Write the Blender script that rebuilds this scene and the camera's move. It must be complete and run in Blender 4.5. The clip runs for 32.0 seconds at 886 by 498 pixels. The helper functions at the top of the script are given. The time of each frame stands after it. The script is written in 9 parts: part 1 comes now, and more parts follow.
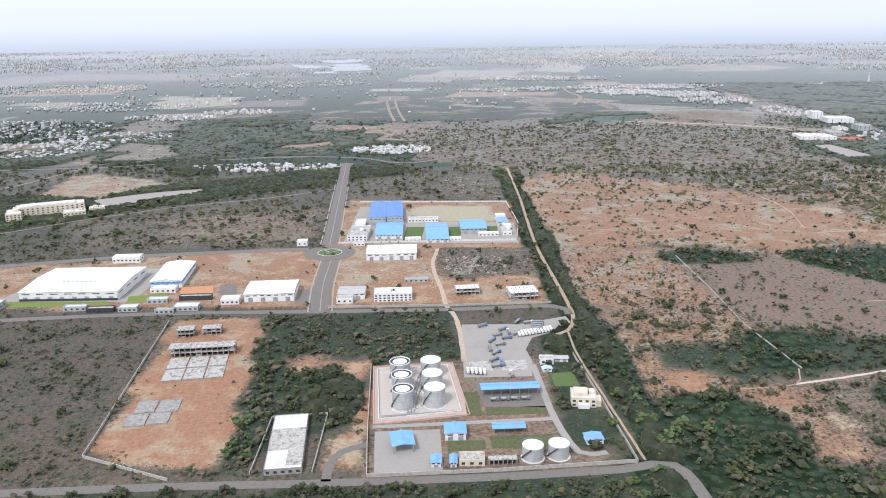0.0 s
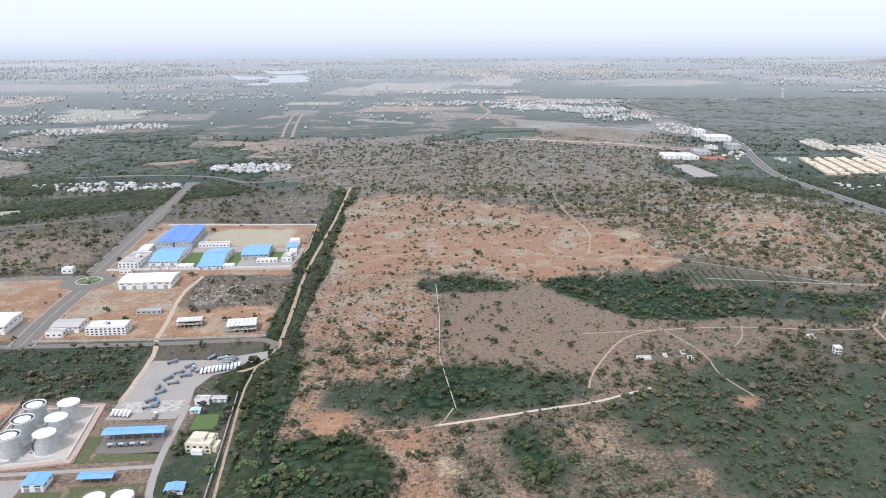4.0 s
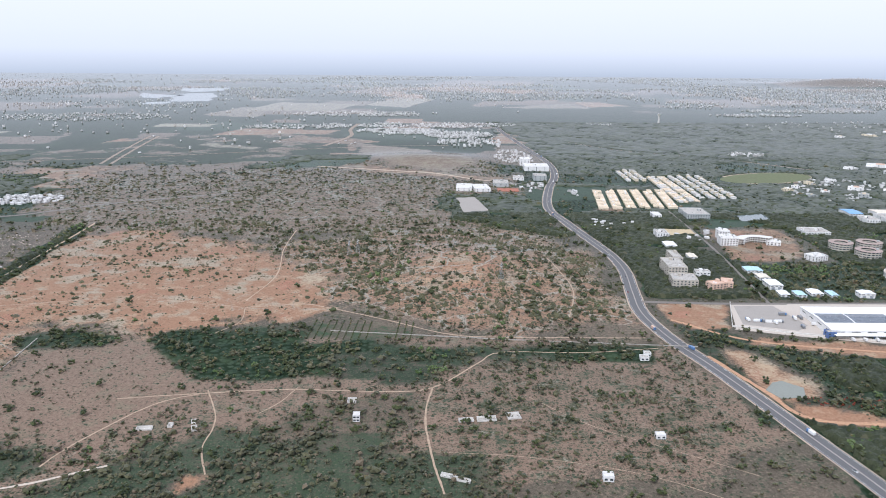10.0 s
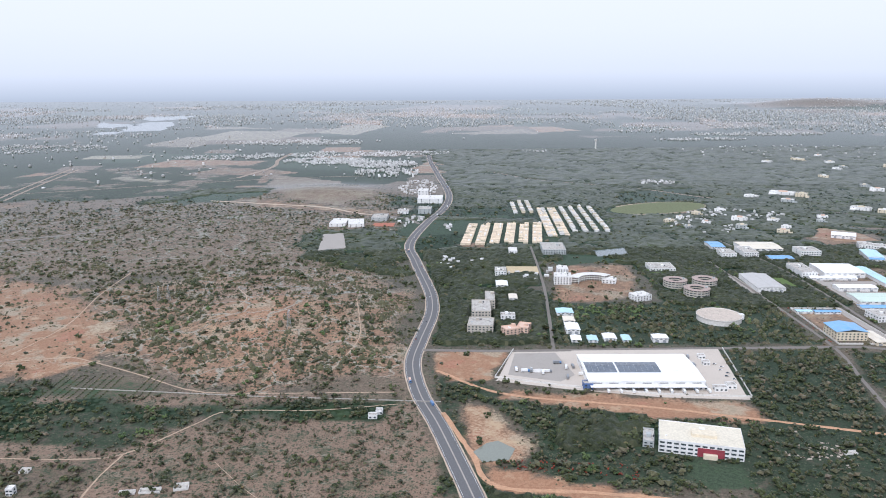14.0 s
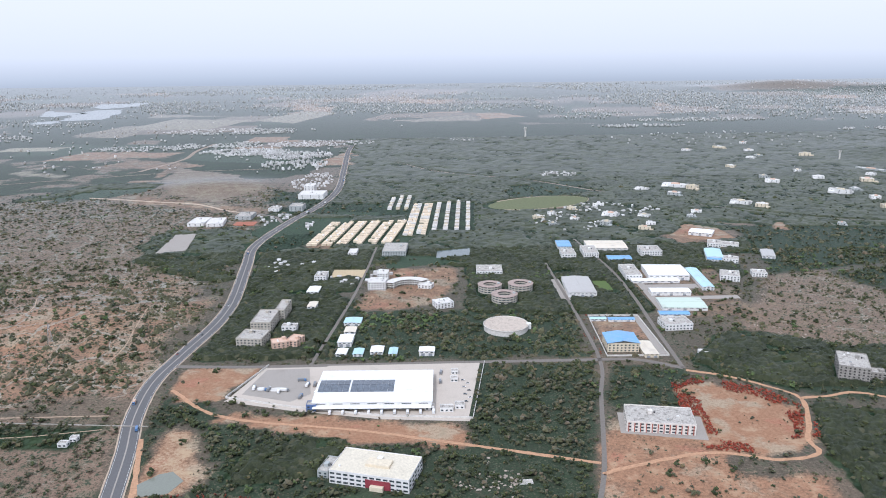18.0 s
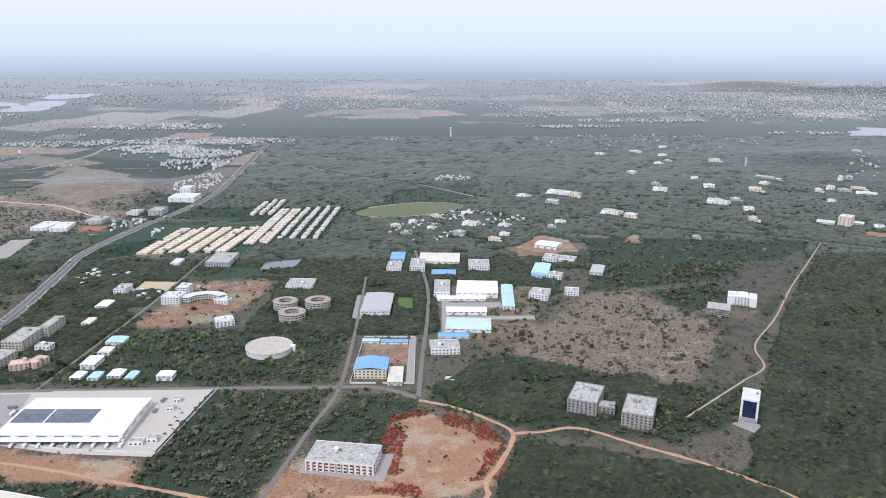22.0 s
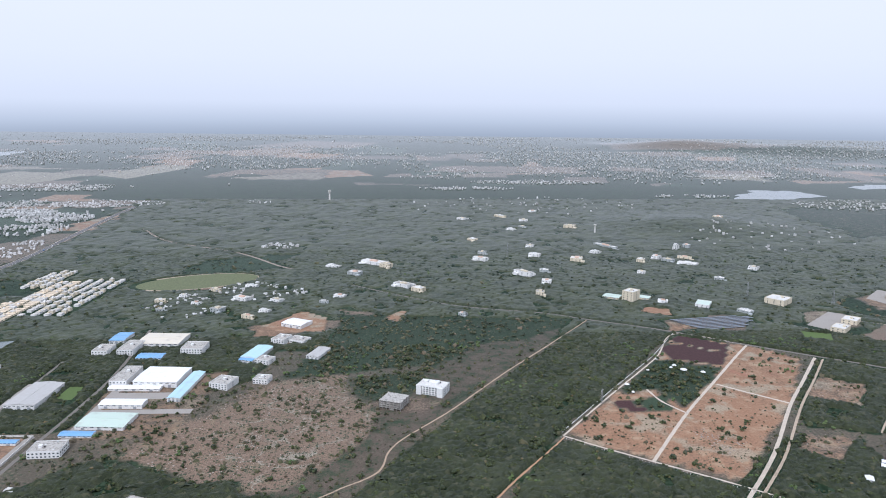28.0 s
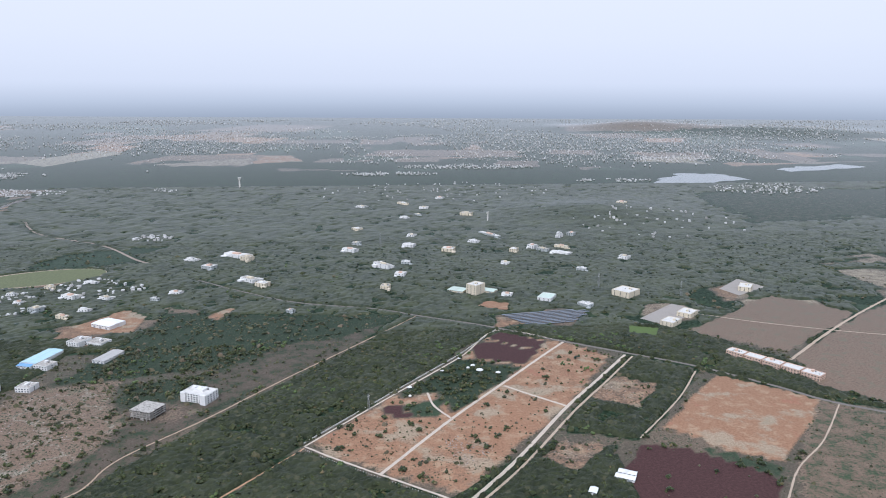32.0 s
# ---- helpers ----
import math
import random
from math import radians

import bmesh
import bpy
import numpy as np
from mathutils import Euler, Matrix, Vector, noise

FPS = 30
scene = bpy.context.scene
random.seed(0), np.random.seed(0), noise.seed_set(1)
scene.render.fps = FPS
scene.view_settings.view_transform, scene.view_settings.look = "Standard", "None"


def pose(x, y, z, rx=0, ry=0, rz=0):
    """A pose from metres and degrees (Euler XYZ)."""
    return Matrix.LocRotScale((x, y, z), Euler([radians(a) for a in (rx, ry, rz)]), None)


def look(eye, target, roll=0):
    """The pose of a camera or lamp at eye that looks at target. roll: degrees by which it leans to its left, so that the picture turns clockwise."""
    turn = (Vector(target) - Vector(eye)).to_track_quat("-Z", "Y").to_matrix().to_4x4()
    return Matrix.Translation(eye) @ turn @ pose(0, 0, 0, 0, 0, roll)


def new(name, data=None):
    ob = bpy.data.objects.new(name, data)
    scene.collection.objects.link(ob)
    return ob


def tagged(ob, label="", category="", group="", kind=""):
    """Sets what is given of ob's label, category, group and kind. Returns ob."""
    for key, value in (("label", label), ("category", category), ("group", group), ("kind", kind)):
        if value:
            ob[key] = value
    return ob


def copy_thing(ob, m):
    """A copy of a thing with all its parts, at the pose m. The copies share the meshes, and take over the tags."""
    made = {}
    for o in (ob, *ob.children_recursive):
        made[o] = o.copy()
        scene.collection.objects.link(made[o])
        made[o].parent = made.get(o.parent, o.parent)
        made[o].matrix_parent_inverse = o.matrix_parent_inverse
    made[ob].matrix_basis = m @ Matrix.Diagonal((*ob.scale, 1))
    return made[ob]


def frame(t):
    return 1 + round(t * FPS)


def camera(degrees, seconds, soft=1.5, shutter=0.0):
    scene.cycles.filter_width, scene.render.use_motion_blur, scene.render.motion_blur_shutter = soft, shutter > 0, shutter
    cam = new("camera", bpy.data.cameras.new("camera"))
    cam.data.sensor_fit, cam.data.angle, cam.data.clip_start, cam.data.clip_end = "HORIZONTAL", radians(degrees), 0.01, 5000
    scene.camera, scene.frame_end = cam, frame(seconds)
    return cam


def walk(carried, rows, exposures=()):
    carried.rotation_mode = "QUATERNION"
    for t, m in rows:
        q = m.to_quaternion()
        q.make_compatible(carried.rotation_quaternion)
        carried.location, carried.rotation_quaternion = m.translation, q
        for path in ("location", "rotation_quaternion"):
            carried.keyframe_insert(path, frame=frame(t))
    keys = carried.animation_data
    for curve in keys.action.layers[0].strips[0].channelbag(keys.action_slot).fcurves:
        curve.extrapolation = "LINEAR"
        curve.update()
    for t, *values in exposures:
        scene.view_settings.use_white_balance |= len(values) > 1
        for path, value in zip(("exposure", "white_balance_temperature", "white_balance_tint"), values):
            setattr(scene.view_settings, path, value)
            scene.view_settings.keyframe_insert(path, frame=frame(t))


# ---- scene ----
import itertools

S = 0.5  # metres to one unit of the plan below: drawn up life-size, the whole place is halved at the end to fit the camera's path
cam = camera(61.51, 32.0, 1.0)
# seconds, place, yaw, pitch, roll
ROWS = [
    (0, 46.5, 2.6, 261.3, 2.68, -16.63, -0.76),
    (0.5, 77.3, 5.7, 263.0, 1.97, -16.51, -0.91),
    (1, 108.4, 8.8, 264.7, 1.22, -16.40, -0.88),
    (1.5, 139.7, 12.0, 266.5, 0.68, -16.30, -0.62),
    (2, 171.2, 15.1, 268.5, 0.58, -16.15, -0.52),
    (2.5, 202.9, 18.2, 270.5, 0.70, -16.04, -0.43),
    (3, 234.8, 21.4, 272.6, 0.83, -16.00, -0.32),
    (3.5, 267.0, 24.5, 274.8, 0.84, -16.00, -0.27),
    (5.5, 397.5, 37.3, 284.2, 0.20, -15.14, -0.39),
    (6, 430.6, 40.5, 286.8, 0.01, -14.76, -0.49),
    (6.5, 463.9, 43.7, 289.4, -0.18, -14.54, -0.63),
    (7, 497.4, 46.9, 292.0, -0.45, -14.48, -0.53),
    (7.5, 531.1, 50.1, 294.7, -0.71, -14.57, -0.43),
    (8, 564.9, 53.3, 297.5, -1.00, -14.64, -0.41),
    (8.5, 599.0, 56.6, 300.3, -1.20, -14.69, -0.23),
    (9, 633.2, 59.8, 303.2, -1.41, -14.79, 0.11),
    (9.5, 667.6, 63.1, 306.1, -1.69, -14.86, 0.44),
    (10, 702.1, 66.3, 309.1, -1.83, -14.82, 0.43),
    (10.5, 736.9, 69.6, 312.1, -2.11, -14.57, 0.34),
    (11, 771.8, 72.9, 315.1, -2.36, -14.19, 0.12),
    (11.5, 806.8, 76.1, 318.2, -2.58, -13.67, -0.12),
    (12, 842.0, 79.4, 321.3, -2.78, -13.15, -0.14),
    (12.5, 877.4, 82.7, 324.5, -2.58, -12.85, -0.26),
    (13, 913.0, 86.0, 327.6, -2.33, -12.75, -0.23),
    (13.5, 948.7, 89.3, 330.8, -2.02, -12.87, -0.16),
    (15.5, 1092.9, 102.5, 343.7, -1.55, -14.61, -0.63),
    (16, 1129.3, 105.8, 346.9, -1.59, -14.96, -0.70),
    (16.5, 1165.9, 109.1, 350.2, -1.76, -15.02, -0.58),
    (17, 1202.5, 112.4, 353.5, -1.93, -14.89, -0.57),
    (17.5, 1239.4, 115.8, 356.7, -2.08, -14.73, -0.75),
    (18, 1276.3, 119.1, 360.0, -2.39, -14.56, -0.66),
    (18.5, 1313.4, 122.4, 363.2, -2.79, -14.53, -0.50),
    (19, 1350.6, 125.7, 366.5, -3.24, -14.58, -0.21),
    (19.5, 1387.9, 129.1, 369.7, -3.50, -14.57, -0.04),
    (20, 1425.4, 132.4, 372.9, -3.55, -14.48, -0.01),
    (20.5, 1462.9, 135.7, 376.1, -3.68, -14.33, 0.05),
    (21, 1500.6, 139.0, 379.3, -3.75, -14.40, 0.23),
    (21.5, 1538.4, 142.4, 382.4, -3.64, -14.68, 0.38),
    (22, 1576.3, 145.7, 385.5, -3.19, -15.13, 0.30),
    (22.5, 1614.3, 149.1, 388.6, -2.30, -15.47, -0.16),
    (23, 1652.4, 152.4, 391.7, -1.32, -15.56, -0.83),
    (23.5, 1690.6, 155.7, 394.7, -0.80, -15.18, -1.26),
    (24, 1728.9, 159.1, 397.7, -1.02, -14.49, -1.21),
    (24.5, 1767.2, 162.4, 400.6, -1.86, -13.76, -0.65),
    (25, 1805.7, 165.7, 403.5, -2.69, -13.23, 0.08),
    (25.5, 1844.3, 169.1, 406.4, -3.54, -12.91, 0.66),
    (26, 1883.0, 172.4, 409.2, -4.17, -12.69, 0.98),
    (26.5, 1921.7, 175.7, 411.9, -4.37, -12.42, 0.88),
    (28.5, 2077.5, 189.0, 422.3, -4.49, -10.82, 0.57),
    (29, 2116.6, 192.3, 424.7, -4.51, -10.86, 0.53),
    (29.5, 2155.8, 195.7, 427.1, -4.58, -11.09, 0.40),
    (30, 2195.1, 199.0, 429.4, -4.57, -11.44, 0.17),
    (30.5, 2234.4, 202.3, 431.6, -4.90, -11.83, 0.23),
    (31, 2273.8, 205.6, 433.7, -5.17, -12.13, 0.22),
    (31.5, 2313.3, 208.9, 435.8, -5.43, -12.30, 0.29),
    (32, 2352.8, 212.2, 437.7, -5.66, -12.44, 0.26),
]


def gaze(x, y, z, yaw, pitch, roll):
    a, b = radians(yaw), radians(pitch)
    way = Vector((-math.sin(a) * math.cos(b), math.cos(a) * math.cos(b), math.sin(b)))
    eye = Vector((x, y, z)) * S
    return look(eye, eye + way * 100, roll)


walk(cam, [(t, gaze(*row)) for t, *row in ROWS], [(0.0, 0.30, 5850.0, 13.5), (4.0, 0.28, 5800.0, 13.5), (9.0, 0.22, 5750.0, 14.0), (13.0, 0.16, 5700.0, 14.0), (20.0, 0.14, 5650.0, 14.0), (26.0, 0.08, 5600.0, 14.0), (32.0, 0.0, 5600.0, 14.0)])

# ---- sky and sun ----
SUN_TURN, SUN_HEIGHT = 208.0, 50.0
world = bpy.data.worlds.new("hazy_sky")
scene.world = world
world.use_nodes = True
wn, wl = world.node_tree.nodes, world.node_tree.links
wn.clear()


def wnode(kind, **values):
    n = wn.new(kind)
    for key, value in values.items():
        n.inputs[key].default_value = value
    return n


def ramp_of(node, stops):
    el = node.color_ramp.elements
    while len(el) > 1:
        el.remove(el[-1])
    el[0].position, el[0].color = stops[0][0], (*stops[0][1], 1)
    for at, colour in stops[1:]:
        el.new(at).color = (*colour, 1)


sky = wnode("ShaderNodeTexSky")
sky.sky_type, sky.sun_disc = "NISHITA", False
sky.sun_elevation, sky.sun_rotation = radians(SUN_HEIGHT), radians(SUN_TURN)
sky.dust_density, sky.air_density = 4.0, 1.0
sky_dim = wnode("ShaderNodeVectorMath")
sky_dim.operation = "SCALE"
sky_dim.inputs["Scale"].default_value = 0.08
coord = wnode("ShaderNodeTexCoord")
split = wnode("ShaderNodeSeparateXYZ")
lift = wnode("ShaderNodeMapRange", **{"From Min": -0.2, "From Max": 0.6})
veil = wnode("ShaderNodeValToRGB")
# the milky haze that lies over the plain and fades upwards into a bright veil of cloud
ramp_of(veil, [
    (0.0, (0.36, 0.40, 0.43)), (0.196, (0.40, 0.445, 0.495)), (0.21, (0.495, 0.54, 0.59)), (0.2225, (0.595, 0.64, 0.69)), (0.236, (0.69, 0.725, 0.77)), (0.2485, (0.77, 0.80, 0.84)),
    (0.254, (0.795, 0.82, 0.86)), (0.28, (0.835, 0.855, 0.885)), (0.32, (0.875, 0.885, 0.905)), (0.38, (0.905, 0.905, 0.915)), (0.6, (0.92, 0.915, 0.92)), (1.0, (0.84, 0.89, 0.96)),
])
mixed = wnode("ShaderNodeMixRGB", Fac=0.92)
wl.new(coord.outputs["Generated"], split.inputs[0])
wl.new(split.outputs["Z"], lift.inputs["Value"])
wl.new(lift.outputs[0], veil.inputs["Fac"])
wl.new(sky.outputs[0], sky_dim.inputs[0])
wl.new(sky_dim.outputs[0], mixed.inputs["Color1"])
wl.new(veil.outputs["Color"], mixed.inputs["Color2"])
ground_glow = wnode("ShaderNodeBackground", Strength=1.0)
wl.new(mixed.outputs["Color"], ground_glow.inputs["Color"])
wout = wnode("ShaderNodeOutputWorld")
wl.new(ground_glow.outputs[0], wout.inputs["Surface"])

sun_data = bpy.data.lights.new("sun", "SUN")
sun_data.energy, sun_data.angle, sun_data.color = 2.4, radians(10), (1.0, 0.96, 0.90)
sun = new("sun", sun_data)
sun.matrix_world = pose(0, 0, 900, 90 - SUN_HEIGHT, 0, 180 - SUN_TURN)

# ---- materials ----
MATS = {}


def shader(name):
    m = bpy.data.materials.new(name)
    m.use_nodes = True
    t = m.node_tree
    MATS[name] = m
    return m, t, t.nodes["Principled BSDF"]


def add(t, kind, **values):
    n = t.nodes.new(kind)
    for key, value in values.items():
        n.inputs[key].default_value = value
    return n


def mix(t, fac, a, b, blend="MIX"):
    n = t.nodes.new("ShaderNodeMixRGB")
    n.blend_type = blend
    for at, v in (("Fac", fac), ("Color1", a), ("Color2", b)):
        if isinstance(v, (int, float)):
            n.inputs[at].default_value = v
        elif isinstance(v, tuple):
            n.inputs[at].default_value = (*v, 1)
        else:
            t.links.new(v, n.inputs[at])
    return n.outputs["Color"]


def noise_of(t, scale, detail=3.0, rough=0.55, world_space=True):
    """Fractal noise at so many lumps a metre, in the object's metres."""
    c = t.nodes.new("ShaderNodeNewGeometry" if world_space else "ShaderNodeTexCoord")
    n = add(t, "ShaderNodeTexNoise", Scale=scale / S if world_space else scale, Detail=detail, Roughness=rough)
    t.links.new(c.outputs["Position" if world_space else "Object"], n.inputs["Vector"])
    return n.outputs["Fac"]


def span(t, value, lo, hi, a=0.0, b=1.0):
    n = add(t, "ShaderNodeMapRange", **{"From Min": lo, "From Max": hi, "To Min": a, "To Max": b})
    n.interpolation_type = "SMOOTHSTEP"
    t.links.new(value, n.inputs["Value"])
    return n.outputs[0]


def plain(name, colour, rough=0.8, spec=0.3, metal=0.0, vary=0.18, grain=0.6, stain=0.06, bump=0.0, random_tint=0.0, relief=0.15, blotch=0.0):
    """Paint, concrete, soil, tin: a colour with grain, stains and wear."""
    m, t, p = shader(name)
    dark = tuple(c * (1 - vary) for c in colour)
    light = tuple(min(0.95, c * (1 + vary * 0.6)) for c in colour)
    c = mix(t, span(t, noise_of(t, grain, 4.0), 0.25, 0.75), dark, light)
    grime = tuple(0.5 * v + 0.5 * w for v, w in zip(dark, (0.13, 0.10, 0.07)))
    c = mix(t, span(t, noise_of(t, stain, 5.0, 0.7), 0.50, 0.82, 0.0, 0.55), c, grime)
    if blotch:
        c = mix(t, span(t, noise_of(t, 0.22, 6.0, 0.75), 0.50, 0.62, 0.0, blotch), c, tuple(v * 0.32 for v in colour))
    if random_tint:
        info = t.nodes.new("ShaderNodeObjectInfo")
        c = mix(t, span(t, info.outputs["Random"], 0.0, 1.0, 0.0, random_tint), c, (0.36, 0.30, 0.24))
    t.links.new(c, p.inputs["Base Color"])
    p.inputs["Roughness"].default_value, p.inputs["Metallic"].default_value = rough, metal
    p.inputs["Specular IOR Level"].default_value = spec
    if bump:
        b = add(t, "ShaderNodeBump", Strength=bump, Distance=relief * S)
        t.links.new(noise_of(t, grain * 2, 3.0), b.inputs["Height"])
        t.links.new(b.outputs[0], p.inputs["Normal"])
    return m


def sheet_metal(name, colour, pitch=1.2, rough=0.45, fade=0.25):
    """Profiled roof sheet: ribs across, sun-faded and dusty."""
    m, t, p = shader(name)
    c = mix(t, span(t, noise_of(t, 0.25, 4.0), 0.3, 0.75), colour, tuple(v * (1 - fade) + 0.55 * fade for v in colour))
    c = mix(t, span(t, noise_of(t, 0.05, 5.0, 0.7), 0.5, 0.8, 0.0, 0.55), c, (0.30, 0.26, 0.22))
    t.links.new(c, p.inputs["Base Color"])
    p.inputs["Roughness"].default_value, p.inputs["Specular IOR Level"].default_value = rough, 0.4
    o = t.nodes.new("ShaderNodeTexCoord")
    w = add(t, "ShaderNodeTexWave", Scale=pitch)
    w.bands_direction = "X"
    t.links.new(o.outputs["Object"], w.inputs["Vector"])
    b = add(t, "ShaderNodeBump", Strength=0.35, Distance=0.05 * S)
    t.links.new(w.outputs["Fac"], b.inputs["Height"])
    t.links.new(b.outputs[0], p.inputs["Normal"])
    return m


def leaves(name, dark, light, dry=(0.16, 0.12, 0.06), dry_part=0.15, haze_coat=0.0, ior=1.15, haze_sheen=0.08, relief=0.9, crowns=0.0):
    """Foliage: every clump of its own tone, mottled leaf by leaf, with a blue sheen and a coat that stand in for haze.
    """
    m, t, p = shader(name)
    dark, light = (dark[0] * 1.12, dark[1], dark[2] * 1.1), (light[0] * 1.12, light[1], light[2] * 1.1)
    g = t.nodes.new("ShaderNodeNewGeometry")
    own = g.outputs["Random Per Island"]
    if crowns:
        cell = add(t, "ShaderNodeTexVoronoi", Scale=crowns / S)
        cell.voronoi_dimensions = "2D"
        t.links.new(g.outputs["Position"], cell.inputs["Vector"])
        tint = t.nodes.new("ShaderNodeSeparateColor")
        t.links.new(cell.outputs["Color"], tint.inputs[0])
        own = tint.outputs["Red"]
    c = mix(t, own, dark, light)
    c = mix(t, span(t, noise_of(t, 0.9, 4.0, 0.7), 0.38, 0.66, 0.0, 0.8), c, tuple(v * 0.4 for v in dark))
    c = mix(t, span(t, noise_of(t, 0.16, 4.0, 0.7), 0.48, 0.72, 0.0, 0.7), c, tuple(a * 1.25 for a in light))
    c = mix(t, span(t, noise_of(t, 0.012, 3.0), 0.4, 0.7, 0.0, 0.5), c, tuple(a * 1.2 for a in light))
    sel = add(t, "ShaderNodeMath")
    sel.operation = "FRACT"
    mul = add(t, "ShaderNodeMath")
    mul.operation = "MULTIPLY"
    mul.inputs[1].default_value = 7.31
    t.links.new(own, mul.inputs[0])
    t.links.new(mul.outputs[0], sel.inputs[0])
    c = mix(t, span(t, sel.outputs[0], 1 - dry_part, 1.0, 0.0, 0.9), c, dry)
    t.links.new(c, p.inputs["Base Color"])
    p.inputs["Roughness"].default_value, p.inputs["IOR"].default_value = 0.45, ior
    # blue-tinted sheen and thin coat imitate haze on the leaves
    p.inputs["Sheen Weight"].default_value, p.inputs["Sheen Roughness"].default_value, p.inputs["Sheen Tint"].default_value = haze_sheen, 0.6, (0.76, 0.89, 1.0, 1.0)
    p.inputs["Coat Weight"].default_value, p.inputs["Coat Roughness"].default_value, p.inputs["Coat IOR"].default_value = haze_coat, 0.2, 1.035
    b = add(t, "ShaderNodeBump", Strength=relief, Distance=0.5 * S)
    t.links.new(noise_of(t, 1.1, 4.0, 0.7), b.inputs["Height"])
    t.links.new(b.outputs[0], p.inputs["Normal"])
    return m


def glass(name, colour=(0.035, 0.045, 0.05)):
    m, t, p = shader(name)
    c = mix(t, span(t, noise_of(t, 0.4, 2.0), 0.3, 0.7), colour, tuple(v * 1.7 for v in colour))
    t.links.new(c, p.inputs["Base Color"])
    p.inputs["Roughness"].default_value, p.inputs["Specular IOR Level"].default_value = 0.14, 0.4
    return m


WHITE = plain("white_paint", (0.72, 0.71, 0.685), 0.7, vary=0.10, grain=0.4, stain=0.09)
CREAM = plain("cream_paint", (0.66, 0.58, 0.44), 0.75, vary=0.12, grain=0.4, stain=0.09)
BEIGE = plain("grey_beige_render", (0.47, 0.43, 0.365), 0.8, vary=0.14, grain=0.4, stain=0.08)
PINK = plain("pink_paint", (0.62, 0.44, 0.34), 0.75, vary=0.12, grain=0.4, stain=0.09)
GREYP = plain("grey_paint", (0.40, 0.42, 0.41), 0.75, vary=0.15, grain=0.4, stain=0.08)
CONCRETE = plain("weathered_concrete", (0.33, 0.31, 0.28), 0.9, vary=0.25, grain=0.5, stain=0.10, bump=0.3, blotch=0.35)
ROOFCON = plain("roof_concrete", (0.46, 0.43, 0.385), 0.9, vary=0.28, grain=0.7, stain=0.10, bump=0.2, blotch=0.75)
NEWCON = plain("fresh_concrete", (0.64, 0.615, 0.57), 0.85, vary=0.15, grain=0.4, stain=0.10)
TIN_WHITE = sheet_metal("white_roof_sheet", (0.80, 0.80, 0.79), fade=0.08)
TIN_BLUE = sheet_metal("blue_roof_sheet", (0.16, 0.36, 0.60), fade=0.18)
TIN_DEEP = sheet_metal("deep_blue_roof_sheet", (0.08, 0.21, 0.53), fade=0.12)
TIN_PALE = sheet_metal("pale_blue_roof_sheet", (0.42, 0.62, 0.68))
TIN_GREEN = sheet_metal("pale_green_roof_sheet", (0.52, 0.62, 0.52))
TIN_GREY = sheet_metal("grey_roof_sheet", (0.42, 0.40, 0.37))
TIN_CREAM = sheet_metal("cream_roof_sheet", (0.68, 0.60, 0.47))
TILE = plain("tan_house_roof", (0.76, 0.62, 0.45), 0.9, vary=0.25, grain=0.6, stain=0.15, random_tint=0.3)
PALE_ROOF = plain("pale_house_roof", (0.62, 0.585, 0.53), 0.9, vary=0.2, grain=0.6, stain=0.15, random_tint=0.3)
STEEL = plain("tank_steel", (0.52, 0.53, 0.52), 0.45, spec=0.5, metal=0.25, vary=0.14, grain=0.3, stain=0.12)
TANKROOF = plain("tank_roof_paint", (0.80, 0.79, 0.76), 0.6, vary=0.1, grain=0.4, stain=0.2)
DARKSTEEL = plain("dark_steel", (0.07, 0.07, 0.075), 0.5, metal=0.3, grain=1.0)
LATTICE = plain("galvanised_steel", (0.36, 0.37, 0.37), 0.5, metal=0.5, grain=1.0)
ASPHALT = plain("asphalt", (0.125, 0.122, 0.122), 0.85, spec=0.35, vary=0.12, grain=0.5, stain=0.05, bump=0.2, relief=0.03)
OLDROAD = plain("worn_asphalt", (0.18, 0.160, 0.138), 0.9, spec=0.35, vary=0.14, grain=0.4, stain=0.04, bump=0.2, relief=0.03)
PAVING = plain("concrete_paving", (0.33, 0.300, 0.265), 0.9, vary=0.10, grain=0.8, stain=0.045)
YARDPAVE = plain("pale_yard_paving", (0.49, 0.43, 0.365), 0.9, vary=0.09, grain=0.7, stain=0.03)
BRIGHTLAWN = plain("watered_lawn", (0.17, 0.22, 0.05), 0.9, vary=0.15, grain=0.5, stain=0.05, bump=0.4)
DULLAWN = plain("dry_lawn", (0.105, 0.112, 0.05), 0.9, vary=0.25, grain=0.4, stain=0.08, bump=0.4)
MARKING = plain("road_marking", (0.72, 0.72, 0.68), 0.7, vary=0.15, grain=1.0)
DIRT = plain("pale_track_dirt", (0.45, 0.355, 0.265), 0.95, vary=0.22, grain=0.35, stain=0.05, bump=0.4)
WHITEDIRT = plain("white_gravel_track", (0.54, 0.46, 0.37), 0.95, vary=0.18, grain=0.4, stain=0.05, bump=0.4)
TRAIL = plain("trodden_path_dirt", (0.40, 0.295, 0.205), 0.95, vary=0.28, grain=0.5, stain=0.12, bump=0.4)
FARDIRT = plain("far_track_dirt", (0.30, 0.245, 0.20), 0.95, vary=0.28, grain=0.2, stain=0.06)
REDDIRT = plain("orange_track_dirt", (0.46, 0.27, 0.16), 0.95, vary=0.22, grain=0.35, stain=0.05, bump=0.4)
GRASS = plain("mown_grass", (0.10, 0.145, 0.045), 0.9, vary=0.2, grain=0.5, stain=0.06, bump=0.5)
PITCH = plain("playing_field_grass", (0.14, 0.155, 0.08), 0.9, vary=0.25, grain=0.2, stain=0.03, bump=0.5)
